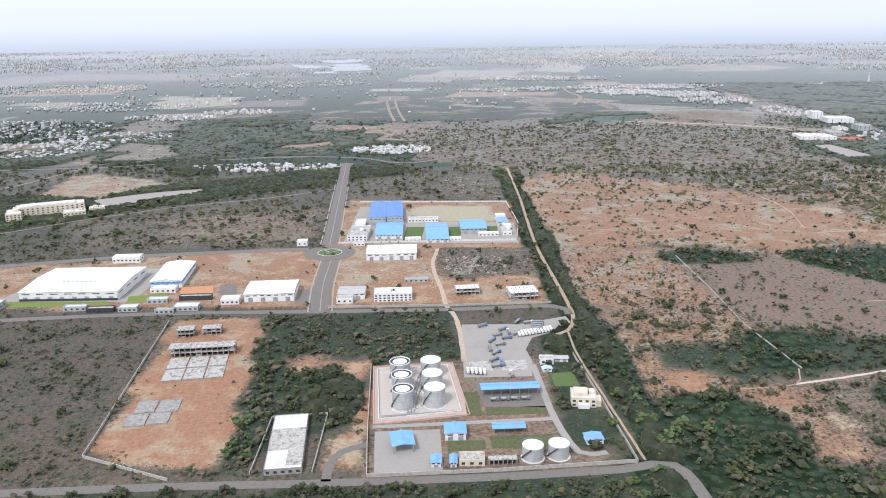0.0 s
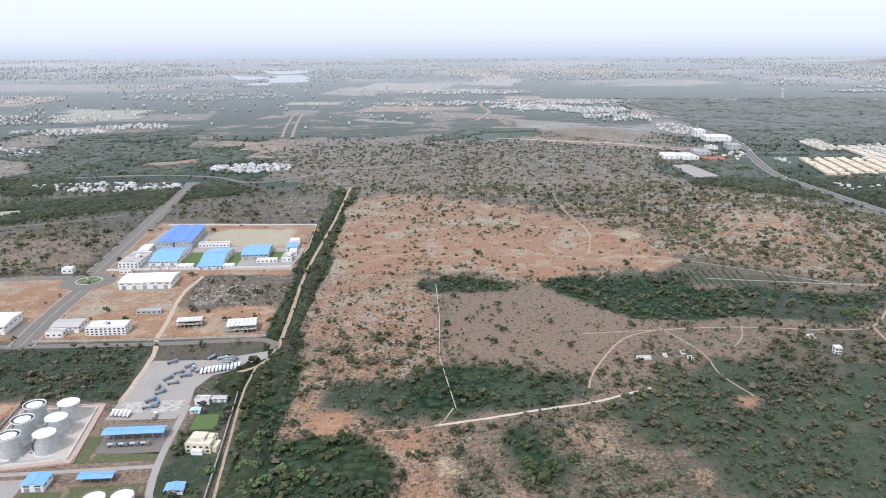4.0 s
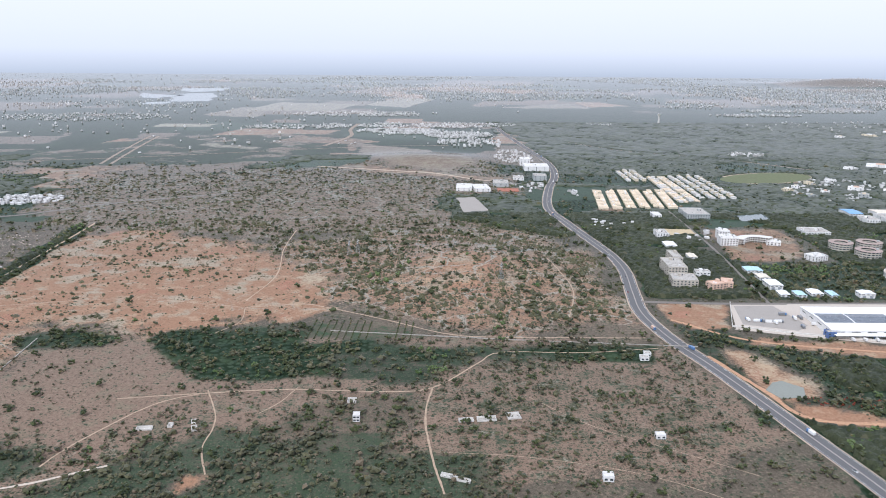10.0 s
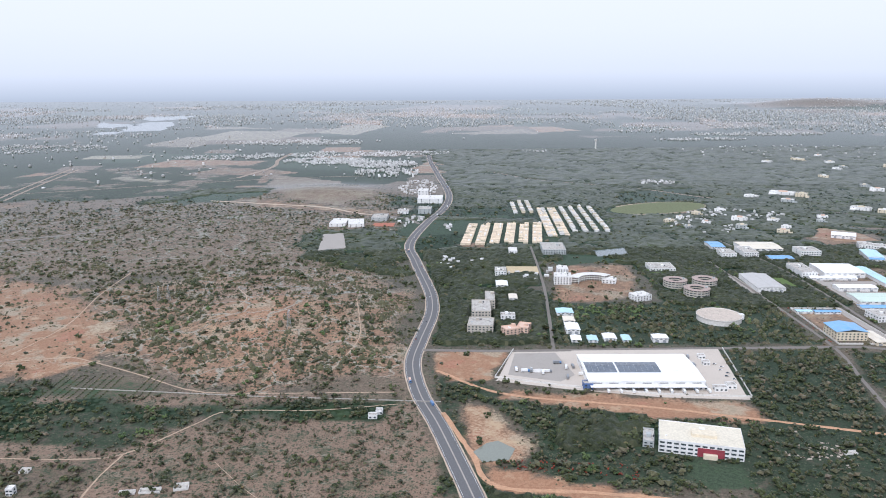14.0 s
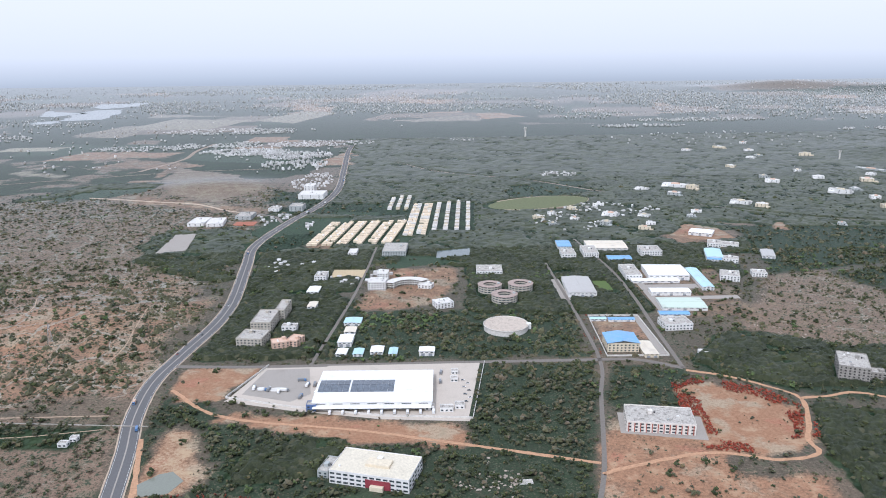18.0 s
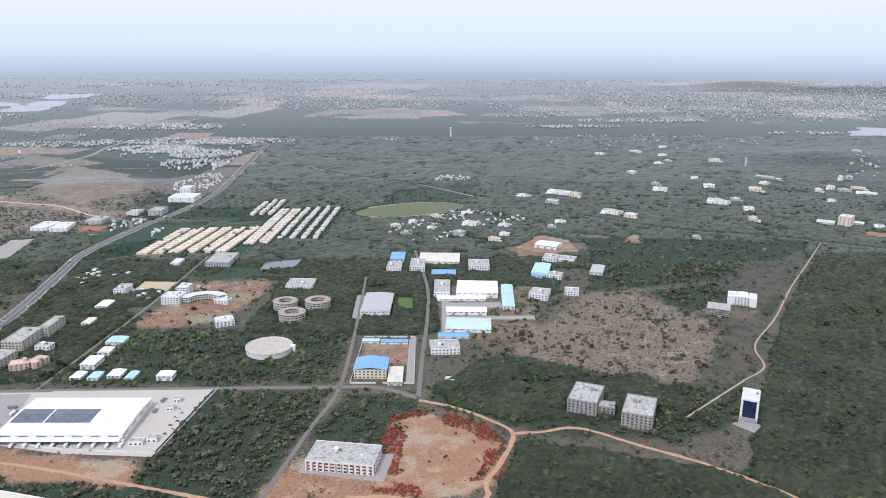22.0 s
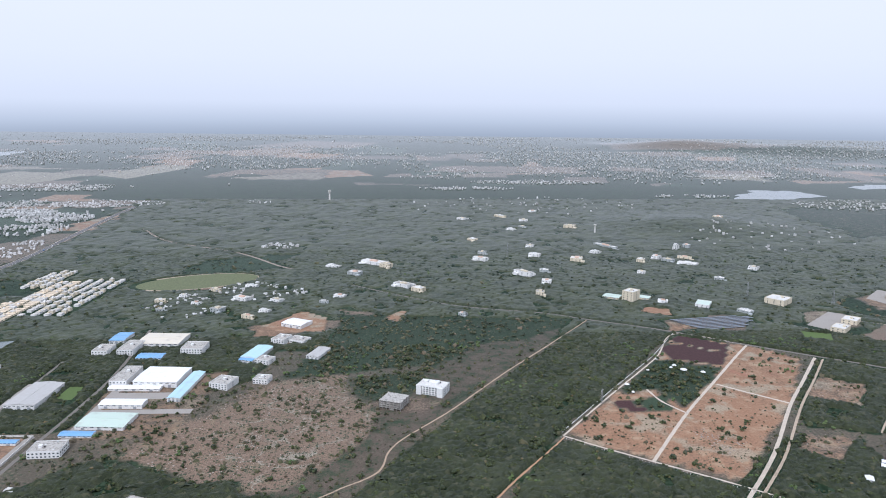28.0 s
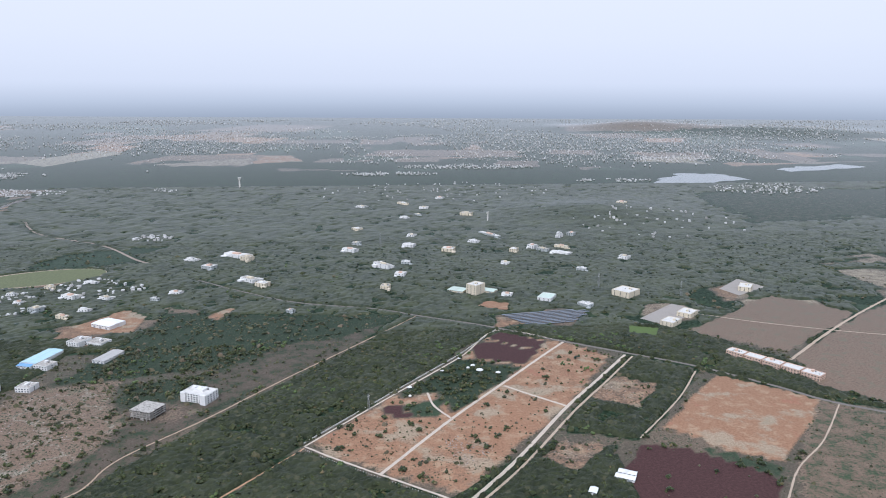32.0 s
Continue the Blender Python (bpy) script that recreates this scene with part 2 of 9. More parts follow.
STONEWALL = plain("compound_wall", (0.42, 0.39, 0.34), 0.9, vary=0.25, grain=0.6, stain=0.1)
RUST = plain("maroon_paint", (0.26, 0.045, 0.06), 0.7, vary=0.15, grain=0.5)
REDP = plain("brick_red_paint", (0.34, 0.10, 0.07), 0.75, vary=0.2, grain=0.5)
GLASS = glass("window_glass")
BLUEGLASS = glass("blue_facade_glass", (0.012, 0.018, 0.045))
# near-black colour stands for the shade inside unglazed openings
VOID = plain("opening_shade", (0.05, 0.048, 0.045), 0.95, spec=0.1, vary=0.3)
SOLAR = glass("solar_cell", (0.085, 0.098, 0.115))
WATER = glass("pond_water", (0.10, 0.12, 0.12))
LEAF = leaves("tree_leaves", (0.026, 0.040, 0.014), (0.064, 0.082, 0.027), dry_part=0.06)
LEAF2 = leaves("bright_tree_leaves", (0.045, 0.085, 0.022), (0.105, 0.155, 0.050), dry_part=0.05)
SCRUB = leaves("scrub_leaves", (0.040, 0.048, 0.022), (0.100, 0.106, 0.050), dry=(0.15, 0.115, 0.075), dry_part=0.25, haze_sheen=0.08)
# coat on the far canopy stands in for haze
CANOPY = leaves("far_canopy_leaves", (0.027, 0.040, 0.018), (0.056, 0.070, 0.030), dry=(0.07, 0.075, 0.04), dry_part=0.06, haze_coat=0.9, haze_sheen=0.06, relief=0.4, crowns=0.1)
ROOF_WOOD = leaves("close_forest_leaves", (0.022, 0.032, 0.014), (0.046, 0.058, 0.027), dry=(0.08, 0.078, 0.044), dry_part=0.12, haze_sheen=0.03, relief=0.9, crowns=0.19)
WOOD = leaves("forest_leaves", (0.026, 0.038, 0.015), (0.060, 0.074, 0.029), dry=(0.13, 0.11, 0.06), dry_part=0.10, haze_sheen=0.05, relief=0.8)
# far forest leaves: bluer tone, coat and sheen imitate haze
HAZY_WOOD = leaves("hazy_forest_leaves", (0.024, 0.042, 0.026), (0.040, 0.060, 0.036), dry=(0.07, 0.075, 0.05), dry_part=0.06, haze_coat=0.8, ior=1.15, haze_sheen=0.12, relief=0.3)
FLAME = leaves("red_flowering_leaves", (0.15, 0.028, 0.014), (0.27, 0.060, 0.026), dry=(0.10, 0.08, 0.045), dry_part=0.2)
BARK = plain("bark", (0.13, 0.10, 0.075), 0.95, grain=3.0, bump=0.5)
RUBBLE = plain("rubble_stone", (0.38, 0.32, 0.265), 0.95, vary=0.35, grain=0.5, bump=0.5)
CARWHITE = plain("white_car_paint", (0.78, 0.78, 0.76), 0.3, spec=0.5, vary=0.05)
CARRED = plain("red_car_paint", (0.42, 0.06, 0.05), 0.3, spec=0.5, vary=0.05)
CARGREY = plain("grey_car_paint", (0.20, 0.21, 0.22), 0.3, spec=0.5, vary=0.05)
CARBLUE = plain("blue_truck_paint", (0.10, 0.20, 0.38), 0.35, spec=0.5, vary=0.05)
TYRE = plain("tyre_rubber", (0.03, 0.03, 0.03), 0.9)


def calc(t, how, a, b=0.0, c=0.0):
    n = t.nodes.new("ShaderNodeMath")
    n.operation = how
    for slot, v in zip(n.inputs, (a, b, c)):
        if isinstance(v, (int, float)):
            slot.default_value = v
        else:
            t.links.new(v, slot)
    return n.outputs[0]


def land_material():
    """The plain: scrubland soil over which red earth, dry grass, green growth, undergrowth darkened by painted tree
    shade, pale sand and ploughland show by the cover layers, with low scrub too small to stand up.
    """
    m, t, p = shader("open_land")
    part_of = []
    for name in ("cover_a", "cover_b", "cover_c", "cover_d"):
        a, s = t.nodes.new("ShaderNodeAttribute"), t.nodes.new("ShaderNodeSeparateColor")
        a.attribute_name = name
        t.links.new(a.outputs["Color"], s.inputs[0])
        part_of.append(s.outputs)
    sa, sb, sc, sd = part_of
    fine, mid, wide = noise_of(t, 0.30, 5.0, 0.7), noise_of(t, 0.045, 5.0, 0.65), noise_of(t, 0.006, 4.0, 0.55)
    tiny, patch = noise_of(t, 0.9, 3.0, 0.6), noise_of(t, 0.016, 6.0, 0.62)
    rag = mix(t, 0.5, fine, mid)
    where = t.nodes.new("ShaderNodeNewGeometry")

    def layer(value, soft=0.24, wild=3.0):
        push = calc(t, "MULTIPLY_ADD", value, 1.2, calc(t, "MULTIPLY_ADD", rag, wild, -0.5 * wild - 0.1))
        return calc(t, "MULTIPLY", span(t, push, 0.5 - soft, 0.5 + soft), span(t, value, 0.0, 0.12))

    def tone(a, b, c=None, spot=0.65):
        out = mix(t, span(t, fine, 0.34, 0.66), a, b)
        out = mix(t, span(t, tiny, 0.48, 0.68, 0.0, spot), out, tuple(v * 0.5 for v in a))
        return mix(t, span(t, mid, 0.5, 0.68, 0.0, 0.85), out, c) if c else out

    def swayed(scale, reach, seed):
        """Places shifted to and fro, so that cells and dots lose their roundness."""
        bend = add(t, "ShaderNodeTexNoise", Scale=scale / S, Detail=3.0)
        t.links.new(where.outputs["Position"], bend.inputs["Vector"])
        swing = add(t, "ShaderNodeVectorMath")
        swing.operation = "MULTIPLY_ADD"
        swing.inputs[1].default_value = (reach * S, reach * S, 0)
        t.links.new(bend.outputs["Color"], swing.inputs[0])
        shift = add(t, "ShaderNodeVectorMath")
        shift.operation = "ADD"
        shift.inputs[1].default_value = (seed * 91.7, seed * 53.3, 0)
        t.links.new(where.outputs["Position"], shift.inputs[0])
        t.links.new(shift.outputs[0], swing.inputs[2])
        return swing.outputs[0]

    def spots(scale, reach, seed):
        """Scattered plants: how far from the middle of the nearest one, and two random values for it."""
        v = add(t, "ShaderNodeTexVoronoi", Scale=scale / S)
        v.voronoi_dimensions = "2D"
        t.links.new(swayed(scale * 2.2, reach, seed), v.inputs["Vector"])
        d = t.nodes.new("ShaderNodeSeparateColor")
        t.links.new(v.outputs["Color"], d.inputs[0])
        return v.outputs["Distance"], d.outputs["Red"], d.outputs["Green"]

    def scatter(base, scale, seed, density, small, big, a, b, reach):
        """Low plants over the soil, as many as the density has."""
        gap, one, two = spots(scale, reach, seed)
        rim = calc(t, "SUBTRACT", gap, calc(t, "MULTIPLY_ADD", two, big - small, small))
        on = calc(t, "MULTIPLY", span(t, rim, -0.10, 0.06, 1.0, 0.0), span(t, calc(t, "SUBTRACT", density, one), 0.0, 0.06))
        green = mix(t, two, a, b)
        green = mix(t, span(t, tiny, 0.42, 0.66, 0.0, 0.7), green, tuple(v * 0.45 for v in a))
        return mix(t, calc(t, "MULTIPLY", on, 0.92), base, green)

    c = tone((0.122, 0.088, 0.060), (0.198, 0.140, 0.094), (0.092, 0.092, 0.054))
    c = mix(t, span(t, wide, 0.5, 0.68, 0.0, 0.6), c, tone((0.22, 0.135, 0.086), (0.31, 0.20, 0.13)))
    c = mix(t, layer(sb["Green"]), c, tone((0.130, 0.086, 0.060), (0.210, 0.143, 0.098), (0.106, 0.090, 0.054)))
    c = mix(t, layer(sa["Green"]), c, tone((0.245, 0.142, 0.092), (0.350, 0.215, 0.140), (0.225, 0.168, 0.106)))
    c = mix(t, layer(sa["Blue"]), c, tone((0.056, 0.066, 0.038), (0.098, 0.110, 0.060), (0.076, 0.094, 0.046)))
    # dark green undergrowth; the shade below trees is put into this colour
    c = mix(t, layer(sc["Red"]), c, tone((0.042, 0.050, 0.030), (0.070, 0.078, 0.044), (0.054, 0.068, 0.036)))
    earth = tone((0.37, 0.168, 0.090), (0.47, 0.235, 0.130), (0.54, 0.315, 0.18), 0.35)
    earth = mix(t, span(t, patch, 0.52, 0.62, 0.0, 0.85), earth, tone((0.43, 0.275, 0.165), (0.56, 0.385, 0.245), (0.37, 0.265, 0.165), 0.4))
    earth = mix(t, span(t, patch, 0.40, 0.34, 0.0, 0.7), earth, tone((0.42, 0.155, 0.088), (0.51, 0.220, 0.130), None, 0.35))
    c = mix(t, layer(sa["Red"], 0.35, 2.2), c, earth)
    c = mix(t, layer(sb["Red"], wild=1.5), c, tone((0.088, 0.042, 0.036), (0.130, 0.060, 0.050)))
    c = mix(t, layer(sb["Blue"], 0.35, 2.0), c, tone((0.50, 0.335, 0.195), (0.62, 0.44, 0.275), (0.56, 0.355, 0.20), 0.2))
    cells = add(t, "ShaderNodeTexVoronoi", Scale=0.017 / S)
    cells.feature = "DISTANCE_TO_EDGE"
    t.links.new(swayed(0.022, 70, 0), cells.inputs["Vector"])
    worn = calc(t, "MULTIPLY", span(t, cells.outputs["Distance"], 0.010, 0.042, 1.0, 0.0), layer(sc["Blue"], 0.3, 2.5))
    c = mix(t, worn, c, tone((0.36, 0.26, 0.18), (0.48, 0.36, 0.25), None, 0.3))
    c = mix(t, layer(sc["Green"]), c, tone((0.34, 0.31, 0.27), (0.44, 0.40, 0.35)))
    # low scrub, grass tufts and, far off, single trees
    few = calc(t, "MULTIPLY", sd["Red"], span(t, mid, 0.36, 0.62, 0.35, 1.6))
    c = scatter(c, 0.42, 1, few, 0.16, 0.46, (0.070, 0.068, 0.040), (0.165, 0.138, 0.085), 1.6)
    c = scatter(c, 0.21, 2, calc(t, "MULTIPLY", few, 0.75), 0.10, 0.44, (0.046, 0.055, 0.032), (0.098, 0.104, 0.062), 3.4)
    many = calc(t, "MULTIPLY", sd["Green"], span(t, mid, 0.36, 0.62, 0.45, 1.5))
    c = scatter(c, 0.105, 3, many, 0.16, 0.50, (0.030, 0.042, 0.026), (0.062, 0.076, 0.040), 6.0)
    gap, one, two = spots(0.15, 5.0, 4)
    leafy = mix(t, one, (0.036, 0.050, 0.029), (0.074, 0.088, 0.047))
    # shade between neighbouring crowns, painted as a dark rim round each
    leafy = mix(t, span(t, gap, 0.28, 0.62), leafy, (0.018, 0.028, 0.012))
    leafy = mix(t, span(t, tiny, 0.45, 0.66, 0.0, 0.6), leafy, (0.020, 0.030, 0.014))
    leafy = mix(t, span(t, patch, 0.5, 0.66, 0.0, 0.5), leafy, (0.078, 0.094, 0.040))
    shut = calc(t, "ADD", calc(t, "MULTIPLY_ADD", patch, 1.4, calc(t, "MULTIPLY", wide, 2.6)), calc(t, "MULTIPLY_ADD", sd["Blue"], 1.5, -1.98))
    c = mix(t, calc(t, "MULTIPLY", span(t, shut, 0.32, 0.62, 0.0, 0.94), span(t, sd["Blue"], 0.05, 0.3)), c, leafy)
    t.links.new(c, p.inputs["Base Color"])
    p.inputs["Roughness"].default_value, p.inputs["IOR"].default_value = 0.9, 1.0
    # bluish coat brightens the ground at grazing angles, in place of real haze
    p.inputs["Coat Weight"].default_value, p.inputs["Coat Roughness"].default_value, p.inputs["Coat IOR"].default_value = LAND_HAZE_COAT, 0.06, 1.034
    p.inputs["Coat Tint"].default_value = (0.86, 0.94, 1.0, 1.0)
    b = add(t, "ShaderNodeBump", Strength=0.07, Distance=0.9 * S)
    t.links.new(fine, b.inputs["Height"])
    t.links.new(b.outputs[0], p.inputs["Normal"])
    return m


LAND_HAZE_COAT = 1.0
LAND = land_material()

# ---- helpers for shapes ----
def part(name, bm, material, parent=None, label="", keep=False):
    """Links a bmesh as one mesh object, under a thing or a part."""
    me = bpy.data.meshes.new(name)
    bm.to_mesh(me)
    bm.free()
    me.materials.append(material)
    ob = new(name, me)
    if parent:
        ob.parent = parent
    if label:
        ob["label"] = label
    return ob


def again(name, me, parent, at, turn=0.0, scale=(1, 1, 1)):
    """One more piece on a mesh that is shared."""
    ob = new(name, me)
    ob.parent = parent
    ob.location, ob.rotation_euler, ob.scale = at, (0, 0, turn), scale
    return ob


def box(bm, x0, y0, z0, x1, y1, z1):
    v = [bm.verts.new((x, y, z)) for z in (z0, z1) for x, y in ((x0, y0), (x1, y0), (x1, y1), (x0, y1))]
    for f in ((3, 2, 1, 0), (4, 5, 6, 7), (0, 1, 5, 4), (1, 2, 6, 5), (2, 3, 7, 6), (3, 0, 4, 7)):
        bm.faces.new([v[i] for i in f])


def boxes(*some):
    bm = bmesh.new()
    for b in some:
        box(bm, *b)
    return bm


def prism(bm, points, z0, z1):
    low = [bm.verts.new((x, y, z0)) for x, y in points]
    high = [bm.verts.new((x, y, z1)) for x, y in points]
    n = len(points)
    bm.faces.new(high)
    bm.faces.new(low[::-1])
    for i in range(n):
        bm.faces.new((low[i], low[(i + 1) % n], high[(i + 1) % n], high[i]))


def drum(bm, x, y, z0, z1, r, n=24, r1=None):
    r1 = r if r1 is None else r1
    low = [bm.verts.new((x + r * math.cos(a), y + r * math.sin(a), z0)) for a in np.linspace(0, 2 * math.pi, n, endpoint=False)]
    high = [bm.verts.new((x + r1 * math.cos(a), y + r1 * math.sin(a), z1)) for a in np.linspace(0, 2 * math.pi, n, endpoint=False)]
    bm.faces.new(high)
    bm.faces.new(low[::-1])
    for i in range(n):
        bm.faces.new((low[i], low[(i + 1) % n], high[(i + 1) % n], high[i]))


def ring(bm, x, y, z0, z1, r0, r1, n=32, a0=0.0, a1=2 * math.pi):
    whole = abs(a1 - a0) > 6.28
    angles = np.linspace(a0, a1, n + 1)
    rows = [[bm.verts.new((x + r * math.cos(a), y + r * math.sin(a), z)) for r, z in ((r0, z0), (r1, z0), (r1, z1), (r0, z1))] for a in (angles[:-1] if whole else angles)]
    for i in range(len(rows) if whole else len(rows) - 1):
        p, q = rows[i], rows[(i + 1) % len(rows)]
        for k in range(4):
            bm.faces.new((p[k], q[k], q[(k + 1) % 4], p[(k + 1) % 4]))
    if not whole:
        bm.faces.new(rows[0])
        bm.faces.new(rows[-1][::-1])


def thing(name, label, category, x, y, turn=0.0, group="", kind="", z=None):
    ob = new(name)
    ob.empty_display_size = 1
    ob.matrix_world = pose(x, y, lie(x, y) if z is None else z, 0, 0, turn)
    return tagged(ob, label, category, group, kind)


# ---- lie of the land ----
MOUNDS = [(785, 1125, 150, 130, 18), (705, 2250, 170, 130, 16), (2560, 1900, 300, 240, 7), (3150, 2750, 260, 200, 26), (600, 1900, 500, 300, 6), (5180, 7900, 600, 600, 70), (6300, 7300, 900, 700, 50)]


def rise(x, y):
    z = 0.0 * x
    for cx, cy, rx, ry, h in MOUNDS:
        z = z + h * np.exp(-(((x - cx) / rx) ** 2) - ((y - cy) / ry) ** 2)
    return z


def lie(x, y):
    return float(rise(np.float64(x), np.float64(y)))


LATTICE_NOISE = np.random.RandomState(7).rand(257, 257)


def lumps(x, y, size, seed=0.0):
    """Soft random values from 0 to 1 that change over so many metres."""
    u, v = np.asarray(x) / size + seed * 17.3 + 900, np.asarray(y) / size + seed * 31.7 + 900
    i, j = np.floor(u).astype(int), np.floor(v).astype(int)
    a, b = u - i, v - j
    a, b = a * a * (3 - 2 * a), b * b * (3 - 2 * b)
    n = lambda p, q: LATTICE_NOISE[p % 257, q % 257]  # noqa: E731
    return (n(i, j) * (1 - a) + n(i + 1, j) * a) * (1 - b) + (n(i, j + 1) * (1 - a) + n(i + 1, j + 1) * a) * b


def inside(x, y, poly):
    """Metres inside (plus) or outside (minus) of a closed outline."""
    x, y = np.asarray(x, float), np.asarray(y, float)
    best, within = np.full(x.shape, 1e9), np.zeros(x.shape, bool)
    for (ax, ay), (bx, by) in zip(poly, poly[1:] + poly[:1]):
        dx, dy = bx - ax, by - ay
        s = np.clip(((x - ax) * dx + (y - ay) * dy) / (dx * dx + dy * dy + 1e-9), 0, 1)
        best = np.minimum(best, np.hypot(x - ax - s * dx, y - ay - s * dy))
        cut = (ay > y) != (by > y)
        within ^= cut & (x < (bx - ax) * (y - ay) / ((by - ay) or 1e-9) + ax)
    return np.where(within, best, -best)


def off_line(x, y, line):
    best = np.full(np.asarray(x).shape, 1e9)
    for (ax, ay), (bx, by) in zip(line, line[1:]):
        dx, dy = bx - ax, by - ay
        s = np.clip(((x - ax) * dx + (y - ay) * dy) / (dx * dx + dy * dy + 1e-9), 0, 1)
        best = np.minimum(best, np.hypot(x - ax - s * dx, y - ay - s * dy))
    return best


# Cover of the land: outline, layers (soil, dry, green, maroon, dark, sand), bushes and trees to the hectare, size of a bush, kind of leaf, soft edge.
ZONES = []


def zone(poly, bushes, trees=0.0, size=2.2, leaf="scrub", edge=14.0, **layers):
    bare = layers.get("soil", 0) + layers.get("sand", 0) + layers.get("maroon", 0) + 0.5 * layers.get("dry", 0)
    # the closer the growth, the more of the floor colour with painted tree shade
    layers.setdefault("shaded_growth", 1.0 if leaf == "wood" else max(0.0, min(0.62, bushes / 170 + trees / 70) - 0.6 * bare))
    ZONES.append((poly, layers, bushes, trees, size, leaf, edge))

# far plain, woods and town land
zone([(-30000, 1450), (30000, 1450), (30000, 40000), (-30000, 40000)], 30, 9, 3.0, "grove", 60, dry=0.2, green=0.6, dark=0.5, shaded_growth=0.7)
fr = random.Random(77)
for _ in range(680):
    fy = 1480 * 5.6 ** fr.random()
    fx, fw, fd, ft = fr.uniform(-0.8 * fy, 2400 + 0.86 * fy), fr.uniform(45, 150) * (fy / 1800) ** 0.8, fr.uniform(50, 170) * (fy / 1800), fr.uniform(-0.35, 0.25)
    quad = [(fx + u * fw * fr.uniform(0.7, 1.2) - v * fd * ft, fy + v * fd * fr.uniform(0.7, 1.2) + u * fw * ft) for u, v in ((-1, -1), (1, -1), (1, 1), (-1, 1))]
    kind = fr.random()
    if kind < 0.09:
        zone(quad, 3, 1, 2.5, edge=12, sand=fr.uniform(0.2, 0.5), dry=0.6)
    elif kind < 0.20:
        zone(quad, 5, 1, 2.5, edge=12, soil=fr.uniform(0.4, 0.75), dry=0.4)
    elif kind < 0.34:
        zone(quad, 4, 2, 2.5, edge=10, green=0.95)
    elif kind < 0.48:
        zone(quad, 20, 4, 2.5, edge=14, dry=fr.uniform(0.5, 0.9), dark=0.4)
    else:
        zone(quad, 15, 55, 3.5, "wood", 16, green=0.9, dark=0.3)
zone([(1075, 1950), (1060, 3300), (1300, 4100), (3700, 4050), (6500, 4600), (6500, 2200), (3500, 2050), (2900, 2300), (2300, 2350), (1900, 2150), (1500, 2080), (1300, 2040)], 6, 40, 4.0, "wood", 40, green=0.8, dark=0.5, shaded_growth=1.0)
zone([(1500, 1560), (1640, 1850), (1950, 2250), (2500, 2500), (3400, 2500), (3600, 2000), (2900, 1640), (2480, 1560), (2100, 1660), (1950, 1700), (1700, 1560)], 16, 42, 3.5, "wood", 30, green=0.7, dark=0.4)
zone([(120, 1320), (900, 1300), (960, 1700), (930, 2250), (500, 2120), (-150, 1950), (-50, 1500)], 85, 8, 2.4, "scrub", 60, dark=0.3, green=0.2, dry=0.8, soil=0.3, trail=0.6, shaded_growth=0.2)
zone([(-420, 2080), (120, 2150), (500, 2450), (380, 3000), (-200, 2900), (-500, 2450)], 22, 5, 3.0, "grove", 60, dry=0.6, soil=0.35, trail=0.5, shaded_growth=0.2)
# fields and bare plots on the far plain
zone([(-1100, 2580), (-1270, 3100), (-890, 3000), (-810, 2730), (-940, 2524)], 2, 0, 2.5, edge=25, sand=0.6, soil=0.3)
zone([(-805, 1640), (-831, 1800), (-674, 1740), (-634, 1615)], 10, 1, 2.0, edge=15, dry=0.7, sand=0.25)
zone([(-775, 1844), (-759, 2164), (-511, 1947), (-543, 1682)], 30, 40, 3.5, "wood", 25, green=0.8)
zone([(-410, 1700), (-308, 1775), (-270, 1717), (-374, 1664)], 4, 0, 2.0, edge=12, soil=0.75)
zone([(-653, 1350), (-590, 1350), (-480, 1280), (-560, 1225), (-720, 1260)], 3, 0, 2.0, edge=14, soil=0.5, sand=0.5)
zone([(-250, 2010), (-40, 2040), (-60, 2120), (-230, 2110)], 8, 1, 2.0, edge=20, soil=0.5, dry=0.4)
zone([(-53, 2600), (160, 2480), (180, 2540), (-30, 2680)], 5, 0, 2.0, edge=25, sand=0.5)
zone([(-420, 3200), (-190, 3200), (-170, 3360), (-430, 3380)], 5, 0, 2.0, edge=25, sand=0.6)
zone([(1114, 4450), (1659, 4850), (1700, 4400), (1300, 4350)], 2, 0, 2.5, edge=50, sand=0.4, dry=0.6)
zone([(3848, 4500), (4413, 4900), (4300, 4330)], 2, 0, 2.5, edge=50, sand=0.5, dry=0.4)
zone([(200, 2750), (480, 2640), (520, 2780), (240, 2900)], 6, 0, 2.5, edge=30, soil=0.5, dry=0.4)
zone([(3600, 2500), (4800, 2700), (4900, 3300), (3700, 3200)], 25, 12, 3.0, edge=60, dry=0.3, green=0.35, shaded_growth=0.6)
zone([(-2600, 4000), (-1700, 4100), (-1500, 4700), (-2600, 4800)], 2, 2, 3.0, edge=80, dry=0.7, sand=0.2)
zone([(2300, 4900), (3300, 4800), (3400, 5300), (2400, 5400)], 2, 2, 3.0, edge=80, dry=0.7, sand=0.15)
zone([(4300, 7300), (5000, 7100), (6000, 7300), (6000, 8600), (4400, 8600)], 15, 4, 3.0, edge=150, dry=0.7, soil=0.2)
# west: industrial ground
zone([(-900, 560), (-230, 632), (-195, 420), (-150, 330), (-900, 300)], 70, 6, 1.9, edge=10, dark=0.8, dry=0.45, shaded_growth=0.2)
zone([(-640, 870), (-140, 905), (-180, 1100), (-300, 1140), (-640, 990)], 80, 4, 2.0, edge=18, dark=0.7, dry=0.35)
zone([(-800, 900), (-610, 960), (-496, 1062), (-347, 1180), (-180, 1280), (-60, 1400), (-160, 1460), (-360, 1330), (-560, 1230), (-800, 1150)], 20, 95, 4.0, "wood", 16, green=0.9)
